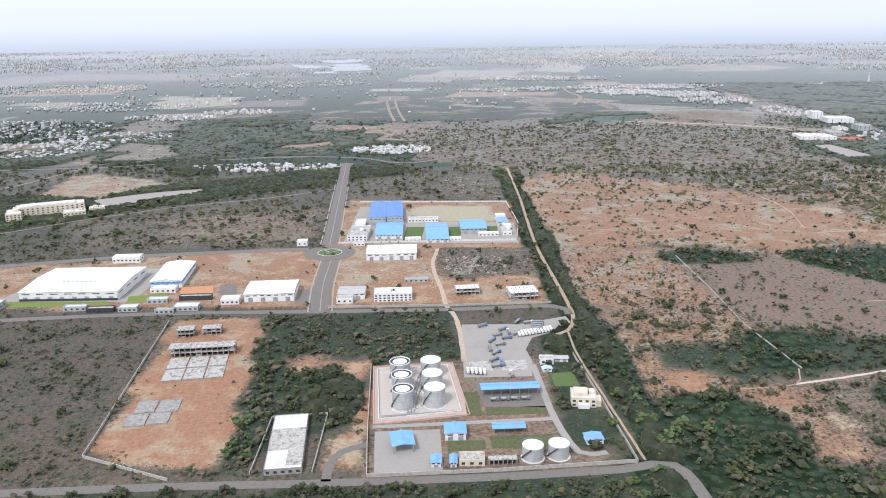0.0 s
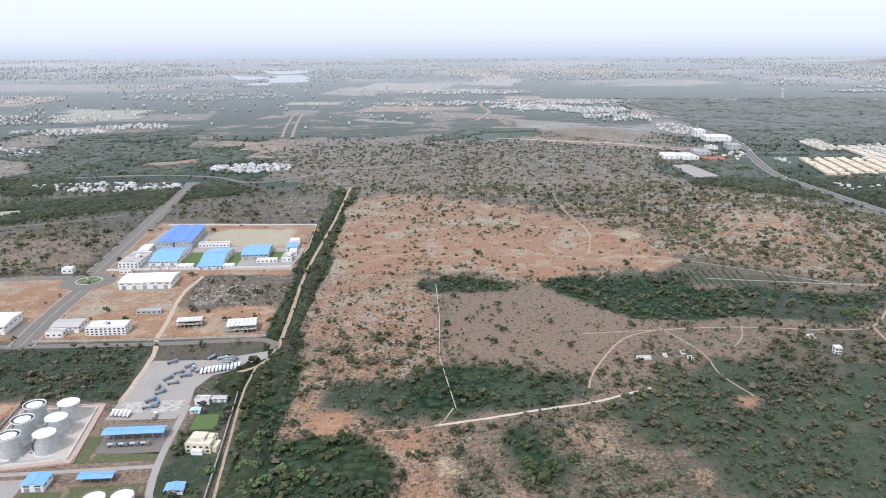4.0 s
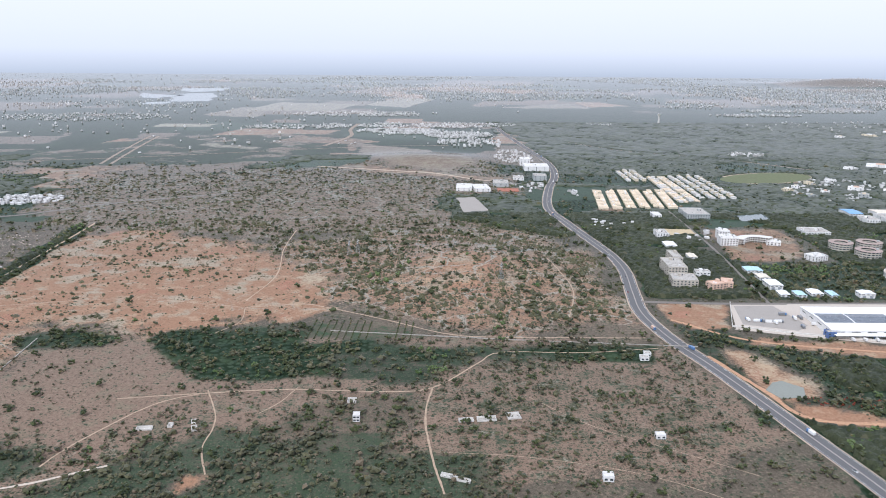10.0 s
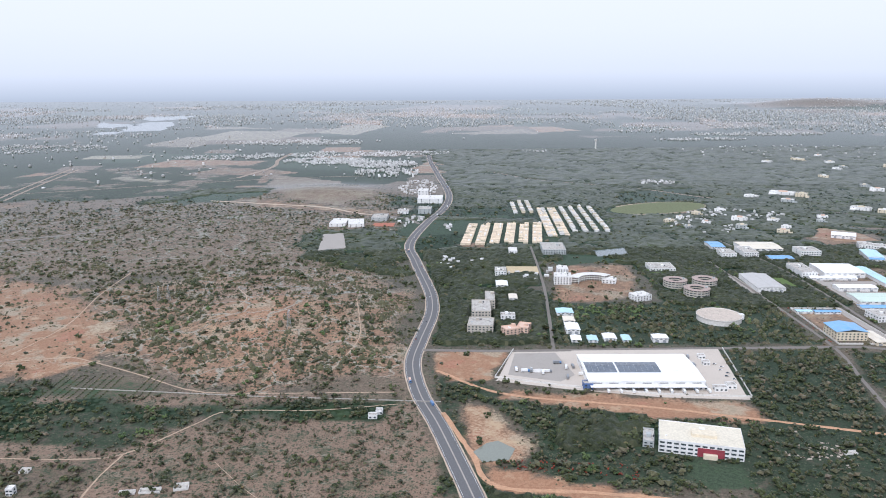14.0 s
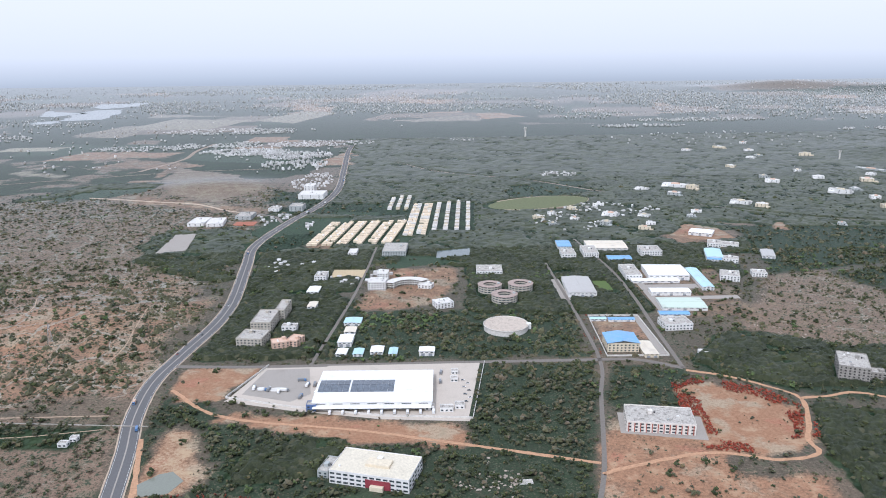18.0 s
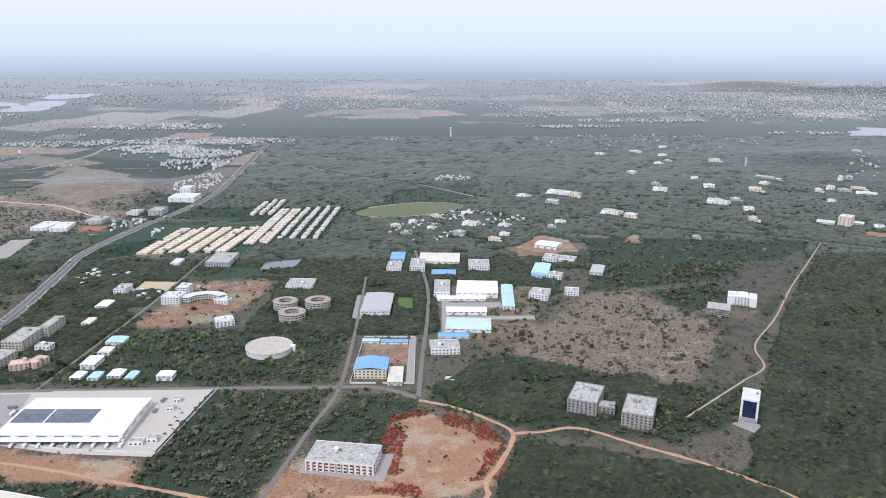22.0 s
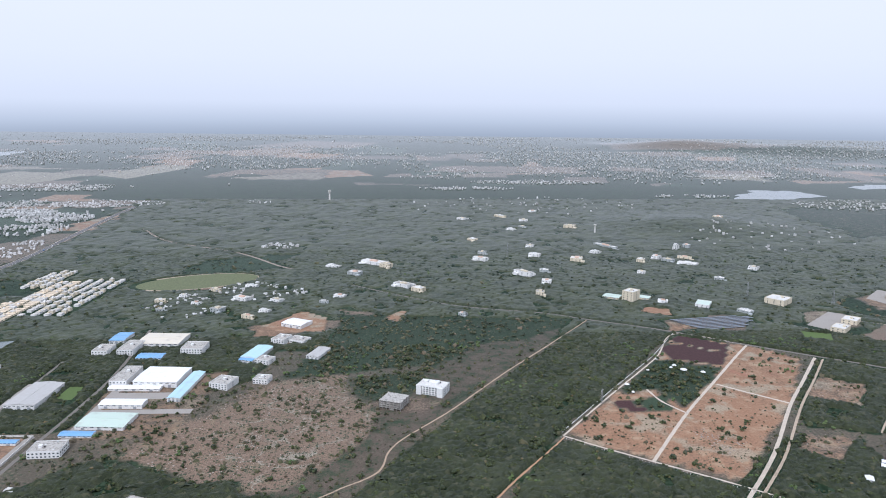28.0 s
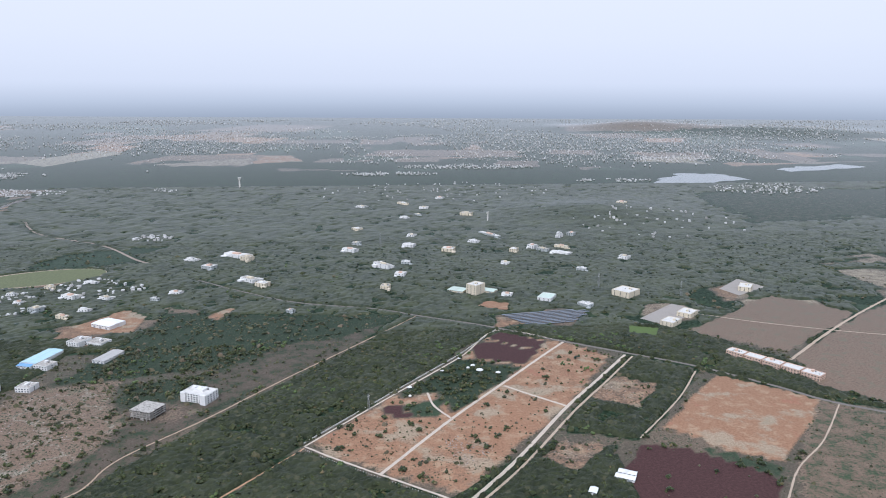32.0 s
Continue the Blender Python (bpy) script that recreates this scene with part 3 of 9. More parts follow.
zone([(-520, 660), (-110, 680), (-120, 870), (-200, 885), (-520, 800)], 6, 1, 1.5, edge=8, soil=0.75, sand=0.3, dry=0.3)
zone([(-284, 790), (-140, 800), (-150, 868), (-300, 850)], 2, 0, 1.5, edge=8, soil=0.95)
zone([(-160, 680), (122, 690), (124, 860), (112, 1130), (-150, 1150), (-150, 900), (-120, 850)], 4, 1, 1.5, edge=5, soil=0.85, sand=0.3)
zone([(0, 770), (118, 770), (114, 860), (0, 850)], 60, 3, 1.7, edge=10, dark=0.5, dry=0.6, soil=0.3)
zone([(-150, 1160), (108, 1150), (100, 1400), (-180, 1320)], 45, 4, 2.0, edge=12, dark=0.55, dry=0.45)
zone([(-235, 640), (-150, 645), (-105, 395), (-200, 400)], 1, 0, 1.5, edge=4, soil=0.95)
zone([(-150, 640), (-28, 655), (28, 640), (40, 560), (-36, 545), (-40, 445), (-52, 445), (-110, 395)], 110, 85, 3.0, edge=6, green=0.5, dark=0.4, shaded_growth=0.9)
zone([(-75, 570), (-35, 575), (-40, 500), (-80, 520)], 8, 1, 1.8, edge=8, sand=0.3, soil=0.5)
zone([(-45, 510), (-28, 510), (-30, 455), (-52, 458)], 30, 90, 4.0, edge=4, green=0.9)
zone([(20, 672), (128, 680), (124, 640), (100, 590), (36, 640)], 25, 10, 2.2, edge=5, dark=0.5)
zone([(-30, 560), (126, 572), (148, 412), (-20, 392)], 0, 0, 1.5, edge=2, sand=0.2, dry=0.6)
zone([(100, 560), (124, 565), (144, 420), (110, 430), (103, 480)], 40, 25, 2.4, edge=3, green=0.7)
zone([(-900, 250), (-140, 378), (170, 408), (200, 380), (260, 200), (-900, 100)], 80, 60, 2.4, edge=5, green=0.4, dark=0.4, shaded_growth=0.7)
# hedge row by the eastern track
zone([(88, 1400), (106, 900), (116, 740), (130, 660), (150, 560), (150, 420), (185, 420), (180, 560), (160, 690), (136, 905), (132, 1320)], 70, 120, 3.4, edge=5, green=0.8, shaded_growth=1.0)
# red plain and scrub between the track and the highway
zone([(185, 400), (1005, 620), (990, 820), (130, 900), (160, 690)], 85, 8, 2.0, edge=20, dry=0.9, soil=0.2, trail=0.3)
zone([(129, 1330), (247, 1350), (436, 1240), (590, 1080), (640, 990), (540, 940), (471, 861), (284, 872), (135, 905)], 40, 1, 1.7, edge=55, soil=0.85, dry=0.55, trail=0.3)
zone([(160, 1010), (300, 1000), (430, 900), (480, 950), (560, 1000), (520, 1060), (300, 1080), (180, 1100)], 26, 0, 1.6, edge=60, soil=0.98, dry=0.4)
zone([(150, 690), (285, 700), (285, 860), (132, 900)], 80, 3, 1.6, edge=18, dry=0.9, soil=0.62, trail=0.6)
zone([(284, 826), (423, 823), (427, 640), (330, 630), (283, 740)], 24, 2, 1.7, edge=8, dry=0.5, dark=0.8)
zone([(150, 420), (185, 690), (290, 690), (300, 560), (360, 420), (300, 330)], 110, 14, 2.2, edge=14, dry=0.6, soil=0.55, trail=0.5)
zone([(274, 848), (411, 828), (560, 845), (802, 812), (960, 830), (955, 765), (780, 772), (690, 745), (552, 735), (430, 735), (415, 812), (300, 825)], 110, 34, 2.8, "grove", 20, green=0.6, dry=0.3, shaded_growth=0.5)
zone([(420, 735), (700, 725), (705, 640), (520, 640), (440, 640)], 85, 9, 2.0, edge=20, dry=0.75, dark=0.4, soil=0.2, green=0.15, trail=0.3)
zone([(720, 705), (770, 770), (955, 770), (1000, 680), (900, 560), (700, 560)], 105, 8, 2.0, edge=25, dry=0.7, dark=0.5, green=0.25, soil=0.12, trail=0.35)
zone([(287, 622), (360, 628), (420, 580), (400, 570), (300, 540)], 70, 70, 2.8, edge=8, green=0.9)
zone([(524, 640), (690, 665), (700, 590), (720, 430), (460, 420), (430, 560), (460, 590)], 130, 15, 2.6, "scrub", 34, green=0.6, dry=0.5, sand=0.1, shaded_growth=0.3)
zone([(300, 520), (440, 560), (470, 420), (420, 330), (300, 330)], 150, 34, 2.3, edge=20, dry=0.5, green=0.3, sand=0.18, soil=0.15, trail=0.3)
zone([(600, 1320), (870, 1370), (960, 1200), (965, 880), (740, 860), (610, 950), (560, 1080), (440, 1250)], 115, 9, 2.3, edge=30, dry=0.8, soil=0.55, trail=0.85, shaded_growth=0.2)
zone([(690, 1190), (745, 1220), (800, 1120), (770, 1040), (720, 1090)], 40, 1, 1.8, edge=60, soil=0.75, dry=0.6, trail=0.9)
zone([(571, 906), (694, 884), (720, 842), (572, 842)], 3, 0, 1.0, edge=4, dry=0.5, green=0.5)
zone([(866, 1700), (955, 1700), (945, 1330), (860, 1380), (760, 1480), (760, 1680)], 60, 60, 3.2, "wood", 20, green=0.85)
zone([(480, 2680), (720, 2500), (880, 2220), (790, 1990), (620, 2120), (520, 2400)], 5, 0, 2.0, edge=25, sand=0.35, dry=0.8)
zone([(500, 2140), (930, 1900), (900, 1840), (470, 2080)], 10, 0, 2.0, edge=15, soil=0.5, dry=0.4)
# east of the highway
zone([(1000, 640), (1420, 640), (1440, 760), (1330, 790), (1070, 850), (1000, 930)], 90, 55, 2.8, edge=10, green=0.6, dry=0.1, shaded_growth=0.75)
zone([(1020, 830), (1062, 800), (1100, 720), (1070, 690), (1035, 720)], 10, 2, 1.8, edge=10, sand=0.4, soil=0.35, dry=0.4)
zone([(1005, 955), (1095, 960), (1068, 880), (1010, 900)], 4, 2, 1.8, edge=6, soil=0.75, sand=0.2)
zone([(1080, 845), (1340, 795), (1340, 770), (1080, 815)], 8, 6, 2.0, edge=6, soil=0.7)
zone([(1320, 950), (1492, 948), (1470, 850), (1440, 730), (1330, 770)], 120, 60, 2.8, edge=6, green=0.5, dark=0.5, shaded_growth=0.85)
zone([(1512, 945), (1590, 915), (1590, 880), (1560, 790), (1480, 830)], 100, 45, 2.6, edge=8, green=0.45, dark=0.6, shaded_growth=0.8)
zone([(1340, 760), (1440, 700), (1420, 560), (1200, 560), (1290, 660)], 90, 55, 2.6, edge=10, green=0.5, dry=0.2, shaded_growth=0.75)
zone([(1560, 870), (1600, 880), (1650, 850), (1672, 810), (1655, 745), (1600, 715), (1540, 735), (1555, 780)], 5, 1, 1.6, edge=6, soil=0.95)
zone([(1455, 755), (1470, 800), (1575, 780), (1560, 700), (1640, 690), (1610, 560), (1430, 560), (1440, 700)], 20, 4, 2.0, edge=8, soil=0.7, dry=0.3)
zone([(1005, 985), (1170, 978), (1195, 1180), (1100, 1330), (1010, 1300), (1010, 1100)], 25, 85, 3.4, "wood", 10, green=0.8)
zone([(1010, 1300), (1190, 1240), (1205, 1500), (1060, 1530), (985, 1500)], 40, 45, 3.0, "wood", 10, green=0.6, dry=0.3)
zone([(1165, 975), (1490, 965), (1500, 1150), (1380, 1150), (1200, 1150), (1180, 1100)], 95, 40, 2.6, edge=10, green=0.5, dark=0.4, shaded_growth=0.8)
zone([(1187, 1162), (1202, 1245), (1224, 1375), (1352, 1378), (1352, 1293), (1308, 1185), (1245, 1152)], 22, 1, 1.6, edge=10, soil=0.6, dry=0.5)
zone([(1360, 1130), (1370, 1400), (1510, 1400), (1500, 1120)], 20, 85, 3.4, "wood", 8, green=0.9)
zone([(1390, 1400), (1230, 1480), (1240, 1560), (1640, 1580), (1560, 1400)], 30, 60, 3.0, "wood", 12, green=0.8)
zone([(1505, 1120), (1600, 1110), (1830, 1290), (1860, 1500), (1560, 1540), (1505, 1400)], 20, 62, 2.6, "wood", 10, green=0.5, dry=0.3, soil=0.1)
zone([(1380, 1950), (1440, 1900), (1480, 1600), (1250, 1560), (1320, 1640)], 20, 60, 3.2, "wood", 12, green=0.8)
zone([(1440, 1890), (1640, 1860), (1900, 1780), (1960, 1620), (1700, 1560), (1500, 1600)], 20, 52, 3.4, "wood", 12, green=0.75)
zone([(1605, 920), (1680, 1000), (1900, 1260), (2060, 1320), (2250, 1370), (2130, 1170), (2050, 1050), (1985, 945), (1930, 850), (1800, 800), (1700, 850)], 110, 40, 2.4, edge=20, dark=0.6, dry=0.15, green=0.4, shaded_growth=0.75)
zone([(1605, 940), (1720, 1060), (1780, 1000), (1900, 960), (1900, 860), (1790, 850), (1690, 870)], 90, 55, 2.8, "wood", 14, green=0.7, dark=0.5)
zone([(1703, 1034), (1860, 1290), (1974, 1217), (2010, 1099), (1950, 1029), (1826, 972)], 75, 7, 2.0, edge=30, dry=0.8, dark=0.4, soil=0.3, trail=0.3, shaded_growth=0.1)
zone([(1960, 930), (2040, 1000), (2060, 1050), (2130, 1170), (2060, 1130), (1990, 1010), (1930, 930)], 40, 4, 1.8, edge=8, dry=0.3, dark=0.9, shaded_growth=0.4)
zone([(1880, 1300), (1960, 1640), (2420, 1600), (2290, 1440), (2230, 1380), (2060, 1330)], 95, 45, 2.6, edge=15, green=0.5, dark=0.5, shaded_growth=0.85)
zone([(2095, 1300), (2180, 1430), (2300, 1480), (2400, 1570), (2290, 1390), (2190, 1260)], 40, 6, 1.8, edge=12, dry=0.3, dark=0.9, shaded_growth=0.45)
zone([(1950, 860), (2005, 930), (2060, 1030), (2160, 1185), (2434, 1570), (2575, 1495), (2262, 1075), (2186, 965), (2070, 800), (1960, 780)], 70, 110, 3.0, "wood", 7, green=0.95)
zone([(2195, 955), (2262, 1055), (2430, 930), (2560, 1060), (2650, 1040), (2640, 900), (2500, 700), (2060, 700)], 70, 60, 2.8, "wood", 7, green=0.7, dark=0.4)
zone([(1700, 820), (1860, 765), (1990, 680), (1960, 560), (1640, 600), (1665, 740)], 75, 40, 2.6, "wood", 9, green=0.75)
zone([(1900, 740), (1960, 860), (2110, 850), (2020, 650)], 75, 60, 2.8, "wood", 9, green=0.75)
zone([(2278, 1078), (2374, 1205), (2495, 1360), (2575, 1485), (2690, 1418), (2745, 1345), (2620, 1155), (2450, 945), (2362, 998)], 12, 3, 2.0, edge=3, soil=0.75, dry=0.6)
zone([(2376, 1200), (2440, 1225), (2460, 1150), (2545, 1250), (2590, 1310), (2522, 1345), (2490, 1350)], 25, 45, 2.8, edge=4, green=0.75)
zone([(2280, 1086), (2341, 1148), (2447, 1112), (2369, 1012), (2300, 1039)], 22, 9, 2.2, edge=10, soil=0.75, dry=0.5)
zone([(2472, 1083), (2521, 1195), (2600, 1150), (2513, 1045)], 5, 3, 2.0, edge=10, soil=0.95)
zone([(2375, 1000), (2462, 1080), (2510, 1043), (2446, 946)], 40, 8, 2.0, edge=10, dry=0.7, soil=0.7)
zone([(2522, 1404), (2549, 1438), (2630, 1375), (2592, 1326), (2526, 1352)], 0, 0, 1.5, edge=2, maroon=1.0)
zone([(2554, 1453), (2582, 1486), (2650, 1429), (2637, 1383)], 2, 0, 1.5, edge=2, maroon=0.9)
zone([(2367, 1178), (2389, 1184), (2402, 1147), (2380, 1135)], 0, 0, 1.5, edge=2, maroon=1.0)
zone([(2390, 1186), (2440, 1190), (2447, 1140), (2404, 1140)], 10, 10, 2.0, edge=4, green=0.95)
zone([(2595, 1215), (2630, 1385), (2680, 1410), (2748, 1348), (2640, 1205)], 6, 8, 2.0, edge=5, soil=0.75, sand=0.25)
zone([(2655, 1190), (2775, 1340), (2860, 1270), (2790, 1175), (2690, 1060), (2600, 1080)], 60, 60, 2.8, "wood", 6, green=0.8)
zone([(2660, 1185), (2725, 1265), (2785, 1225), (2722, 1140)], 22, 5, 1.8, edge=5, sand=0.2, dry=0.5, soil=0.5)
zone([(2551, 1016), (2589, 1065), (2650, 1042), (2587, 975)], 35, 3, 1.8, edge=5, dry=0.6, sand=0.15, soil=0.45)
zone([(2734, 1088), (2888, 1257), (2995, 1151), (2839, 978), (2784, 1018)], 0, 0, 1.5, edge=3, soil=1.0, sand=0.0)
zone([(2635, 975), (2683, 1036), (2740, 1027), (2815, 944), (2760, 860), (2640, 900)], 3, 3, 2.0, edge=4, maroon=1.0)
zone([(2740, 1030), (2790, 1012), (2838, 972), (2818, 946)], 40, 15, 2.2, edge=4, green=0.8)
zone([(2990, 1146), (3300, 1000), (3200, 700), (2790, 850), (2850, 970)], 25, 0, 1.3, edge=6, green=0.45, dry=0.75)
zone([(2865, 1275), (2990, 1160), (3070, 1120), (3120, 1180), (3030, 1300), (2930, 1450), (2860, 1400)], 35, 55, 3.2, "wood", 8, green=0.8)
zone([(2924, 1459), (3203, 1677), (3310, 1543), (3052, 1341)], 0, 0, 1.5, edge=4, dry=0.8, dark=0.5, sand=0.12)
zone([(3046, 1312), (3326, 1541), (3600, 1700), (3700, 1300), (3078, 1133), (3018, 1195)], 0, 0, 1.5, edge=4, dry=0.8, dark=0.5, sand=0.12)
zone([(2590, 1680), (2640, 1660), (2620, 1610), (2570, 1640)], 3, 1, 1.8, edge=8, soil=0.9)
zone([(1800, 1574), (1870, 1683), (1930, 1633), (1920, 1531), (1855, 1540)], 4, 0, 1.8, edge=8, soil=0.8)
zone([(2035, 1610), (2069, 1689), (2088, 1668), (2063, 1600)], 4, 0, 1.8, edge=6, soil=0.85)

# woods, clearings and bare ground in close detail
zone([(-155, 656), (19, 671), (30, 600), (34, 567), (-29, 557), (-50, 564), (-77, 551), (-95, 568), (-123, 576), (-145, 600)], 150, 35, 2.4, edge=6, green=0.4, dark=0.7, shaded_growth=0.7)
zone([(-119, 565), (-75, 565), (-65, 540), (-102, 534)], 10, 2, 1.8, edge=8, soil=0.6, dry=0.6)
zone([(-93, 525), (-68, 540), (-41, 515), (-33, 483), (-44, 455), (-77, 470)], 60, 150, 4.0, "wood", 5, green=0.9)
zone([(-54, 564), (-43, 561), (-25, 483), (-22, 440), (-34, 440), (-34, 483)], 2, 0, 1.5, edge=4, soil=0.95)
zone([(-50, 445), (-28, 445), (-22, 398), (-48, 395)], 4, 1, 1.5, edge=4, soil=0.7, sand=0.25)
zone([(-327, 659), (-251, 662), (-217, 493), (-206, 410), (-160, 392), (-500, 330), (-500, 620)], 110, 4, 1.7, edge=8, dark=1.0, dry=0.12, shaded_growth=0.0)
zone([(-532, 1003), (-321, 1118), (-187, 1100), (-160, 933), (-180, 890), (-447, 865)], 90, 8, 2.0, edge=18, dark=0.9, dry=0.5, soil=0.1, trail=0.3, shaded_growth=0.0)
zone([(149, 507), (173, 495), (219, 518), (244, 495), (262, 468), (268, 425), (290, 405), (280, 330), (160, 330), (148, 420), (143, 454)], 120, 55, 2.8, "grove", 24, green=0.6, dry=0.4, soil=0.15, shaded_growth=0.4)
zone([(105, 612), (110, 581), (137, 552), (151, 495), (158, 454), (150, 426), (160, 388), (174, 388), (169, 463), (166, 551), (160, 620), (148, 675), (146, 739), (140, 907), (124, 1160), (92, 1400), (84, 1400), (108, 1000), (112, 900), (126, 700), (128, 640)], 90, 130, 3.2, "wood", 5, green=0.85)
zone([(301, 617), (348, 633), (312, 530), (280, 524), (288, 571)], 130, 22, 2.5, "scrub", 20, green=0.6, dry=0.4, shaded_growth=0.3)
zone([(237, 594), (282, 597), (283, 543), (271, 521), (244, 530), (235, 557)], 130, 25, 2.5, "scrub", 16, green=0.8)
zone([(206, 583), (232, 586), (233, 544), (203, 544)], 110, 18, 2.4, "scrub", 16, green=0.8)
zone([(286, 843), (415, 838), (501, 717), (426, 621), (332, 637), (300, 675), (292, 772)], 34, 2, 1.6, edge=8, dry=0.8, dark=0.5, soil=0.2, shaded_growth=0.05)
zone([(263, 849), (285, 873), (340, 865), (361, 852), (366, 828), (327, 818), (277, 820)], 90, 50, 2.8, "grove", 12, green=0.7, shaded_growth=0.5)
zone([(412, 856), (461, 880), (532, 884), (579, 888), (576, 742), (514, 744), (474, 765), (424, 809)], 120, 30, 2.6, "grove", 16, green=0.6, dark=0.3, dry=0.4, shaded_growth=0.4)
zone([(272, 600), (295, 618), (341, 620), (398, 609), (413, 572), (377, 557), (321, 548), (273, 544), (265, 566)], 150, 36, 2.6, "grove", 18, green=0.7, dry=0.3, shaded_growth=0.4)
zone([(422, 561), (452, 582), (477, 600), (523, 592), (574, 636), (575, 440), (440, 470), (429, 540)], 150, 17, 2.5, "scrub", 34, green=0.7, dry=0.4, shaded_growth=0.3)
zone([(575, 666), (625, 696), (696, 706), (700, 632), (640, 641), (593, 622), (574, 629)], 70, 20, 2.4, edge=10, dark=0.6, dry=0.5, shaded_growth=0.4)
zone([(602, 774), (607, 810), (656, 798), (708, 769), (708, 728), (658, 730), (623, 740)], 70, 30, 2.6, edge=8, dark=0.6, green=0.4, shaded_growth=0.6)
zone([(633, 554), (684, 564), (719, 586), (745, 591), (750, 562), (737, 530), (756, 520), (750, 440), (600, 440)], 140, 17, 2.5, "scrub", 30, green=0.7, dry=0.4, shaded_growth=0.3)
zone([(1004, 959), (1085, 943), (1063, 869), (1023, 866), (999, 903)], 3, 1, 1.6, edge=4, soil=0.95, sand=0.12)
zone([(1026, 810), (1050, 806), (1062, 765), (1079, 745), (1094, 712), (1079, 700), (1065, 690), (1032, 690), (1026, 734), (1022, 769)], 4, 1, 1.6, edge=6, soil=0.75, sand=0.4)
zone([(1118, 765), (1187, 788), (1214, 777), (1205, 715), (1149, 700), (1115, 698), (1100, 722)], 60, 110, 3.4, "wood", 8, green=0.95)
zone([(1061, 831), (1301, 792), (1330, 775), (1325, 755), (1284, 759), (1210, 768), (1177, 784), (1105, 807), (1057, 815)], 4, 1, 1.6, edge=6, soil=0.85)
zone([(1038, 680), (1084, 664), (1144, 641), (1201, 619), (1196, 606), (1120, 618), (1067, 632), (1044, 640)], 3, 1, 1.6, edge=6, soil=0.9)
zone([(1020, 655), (1060, 630), (1200, 600), (1400, 560), (1380, 450), (1040, 450)], 110, 70, 2.8, "wood", 8, green=0.7, dark=0.3)
zone([(1857, 1260), (1969, 1290), (2027, 1103), (2033, 1065), (1957, 970), (1887, 954), (1846, 1006)], 75, 7, 2.0, edge=25, dry=0.75, dark=0.5, soil=0.25, trail=0.5, shaded_growth=0.1)
zone([(1982, 1033), (2170, 1385), (2274, 1440), (2200, 1290), (2054, 1099), (1965, 965), (1910, 905)], 30, 2, 1.8, edge=10, dry=0.22, dark=1.0, shaded_growth=0.4)
zone([(2589, 1582), (2686, 1601), (2697, 1612), (2784, 1597), (2718, 1495), (2642, 1524)], 0, 0, 1.5, edge=5, dry=0.5, dark=0.6, shaded_growth=0.0)

zone([(1514, 1012), (1588, 1008), (1590, 1100), (1522, 1104)], 6, 1, 1.6, edge=3, soil=0.5, dry=0.7, shaded_growth=0.0)
zone([(1622, 1085), (1770, 1085), (1792, 1330), (1630, 1335)], 15, 30, 2.6, edge=5, soil=0.4, dry=0.5, shaded_growth=0.35)
zone([(1550, 2030), (1760, 2080), (1760, 2260), (1560, 2180)], 20, 20, 3.0, edge=40, green=0.9, shaded_growth=0.4)

# sand lot behind the blue-roofed halls, rubble ground, office lawn and clearings
zone([(-60, 1096), (64, 1107), (74, 1020), (-34, 1014)], 0, 0, 1.5, edge=3, sand=0.9, soil=0.6, shaded_growth=0.0)
zone([(0, 876), (112, 880), (114, 778), (18, 768)], 70, 2, 1.7, edge=12, dark=0.7, dry=0.5, sand=0.1, trail=0.6, shaded_growth=0.0)
zone([(-112, 830), (0, 836), (-6, 772), (-112, 766)], 2, 0, 1.4, edge=5, soil=0.95, sand=0.35, trail=0.7, shaded_growth=0.0)
zone([(1216, 684), (1266, 673), (1252, 634), (1216, 640)], 0, 0, 1.2, edge=3, green=1.0, shaded_growth=0.0)
zone([(2085, 1150), (2120, 1190), (2050, 1215), (2020, 1190)], 15, 1, 1.6, edge=8, dark=0.9, dry=0.5, shaded_growth=0.0)
zone([(560, 905), (470, 930), (330, 985), (420, 1010), (560, 975), (620, 940)], 18, 0, 1.5, edge=20, soil=0.9, sand=0.3, dry=0.5, trail=0.4, shaded_growth=0.0)
zone([(525, 1074), (538, 1095), (574, 1083), (578, 1042), (541, 1041)], 4, 0, 1.4, edge=10, sand=0.55, soil=0.7, shaded_growth=0.0)

zone([(2560, 1505), (2700, 1425), (2862, 1288), (2932, 1450), (2862, 1500), (2800, 1600), (2720, 1492), (2640, 1518)], 50, 70, 3.0, "wood", 6, green=0.8)
zone([(-690, 1180), (-712, 1356), (-669, 1382), (-529, 1247), (-566, 1160)], 2, 0, 1.6, edge=10, soil=0.7, sand=0.4)
zone([(-413, 1037), (-198, 1081), (-152, 917), (-347, 904)], 70, 3, 1.8, edge=20, dark=0.6, dry=0.6, soil=0.35, trail=0.4, shaded_growth=0.0)
zone([(-753, 1524), (-703, 1757), (-597, 1600), (-640, 1521)], 6, 1, 1.8, edge=10, dry=0.8, sand=0.25, trail=0.6)
zone([(540, 2020), (620, 2052), (830, 1965), (880, 1900), (700, 1960), (560, 1990)], 10, 1, 1.8, edge=12, soil=0.6, sand=0.3)
# bare and thin spots in the scrub by the old wall
zone([(288, 480), (307, 480), (310, 456), (289, 448)], 3, 0, 1.4, edge=9, sand=0.55, soil=0.4, shaded_growth=0.0)
zone([(313, 513), (332, 513), (338, 472), (322, 461), (311, 477)], 30, 2, 1.6, edge=12, dry=0.7, dark=0.4, sand=0.12, shaded_growth=0.0)
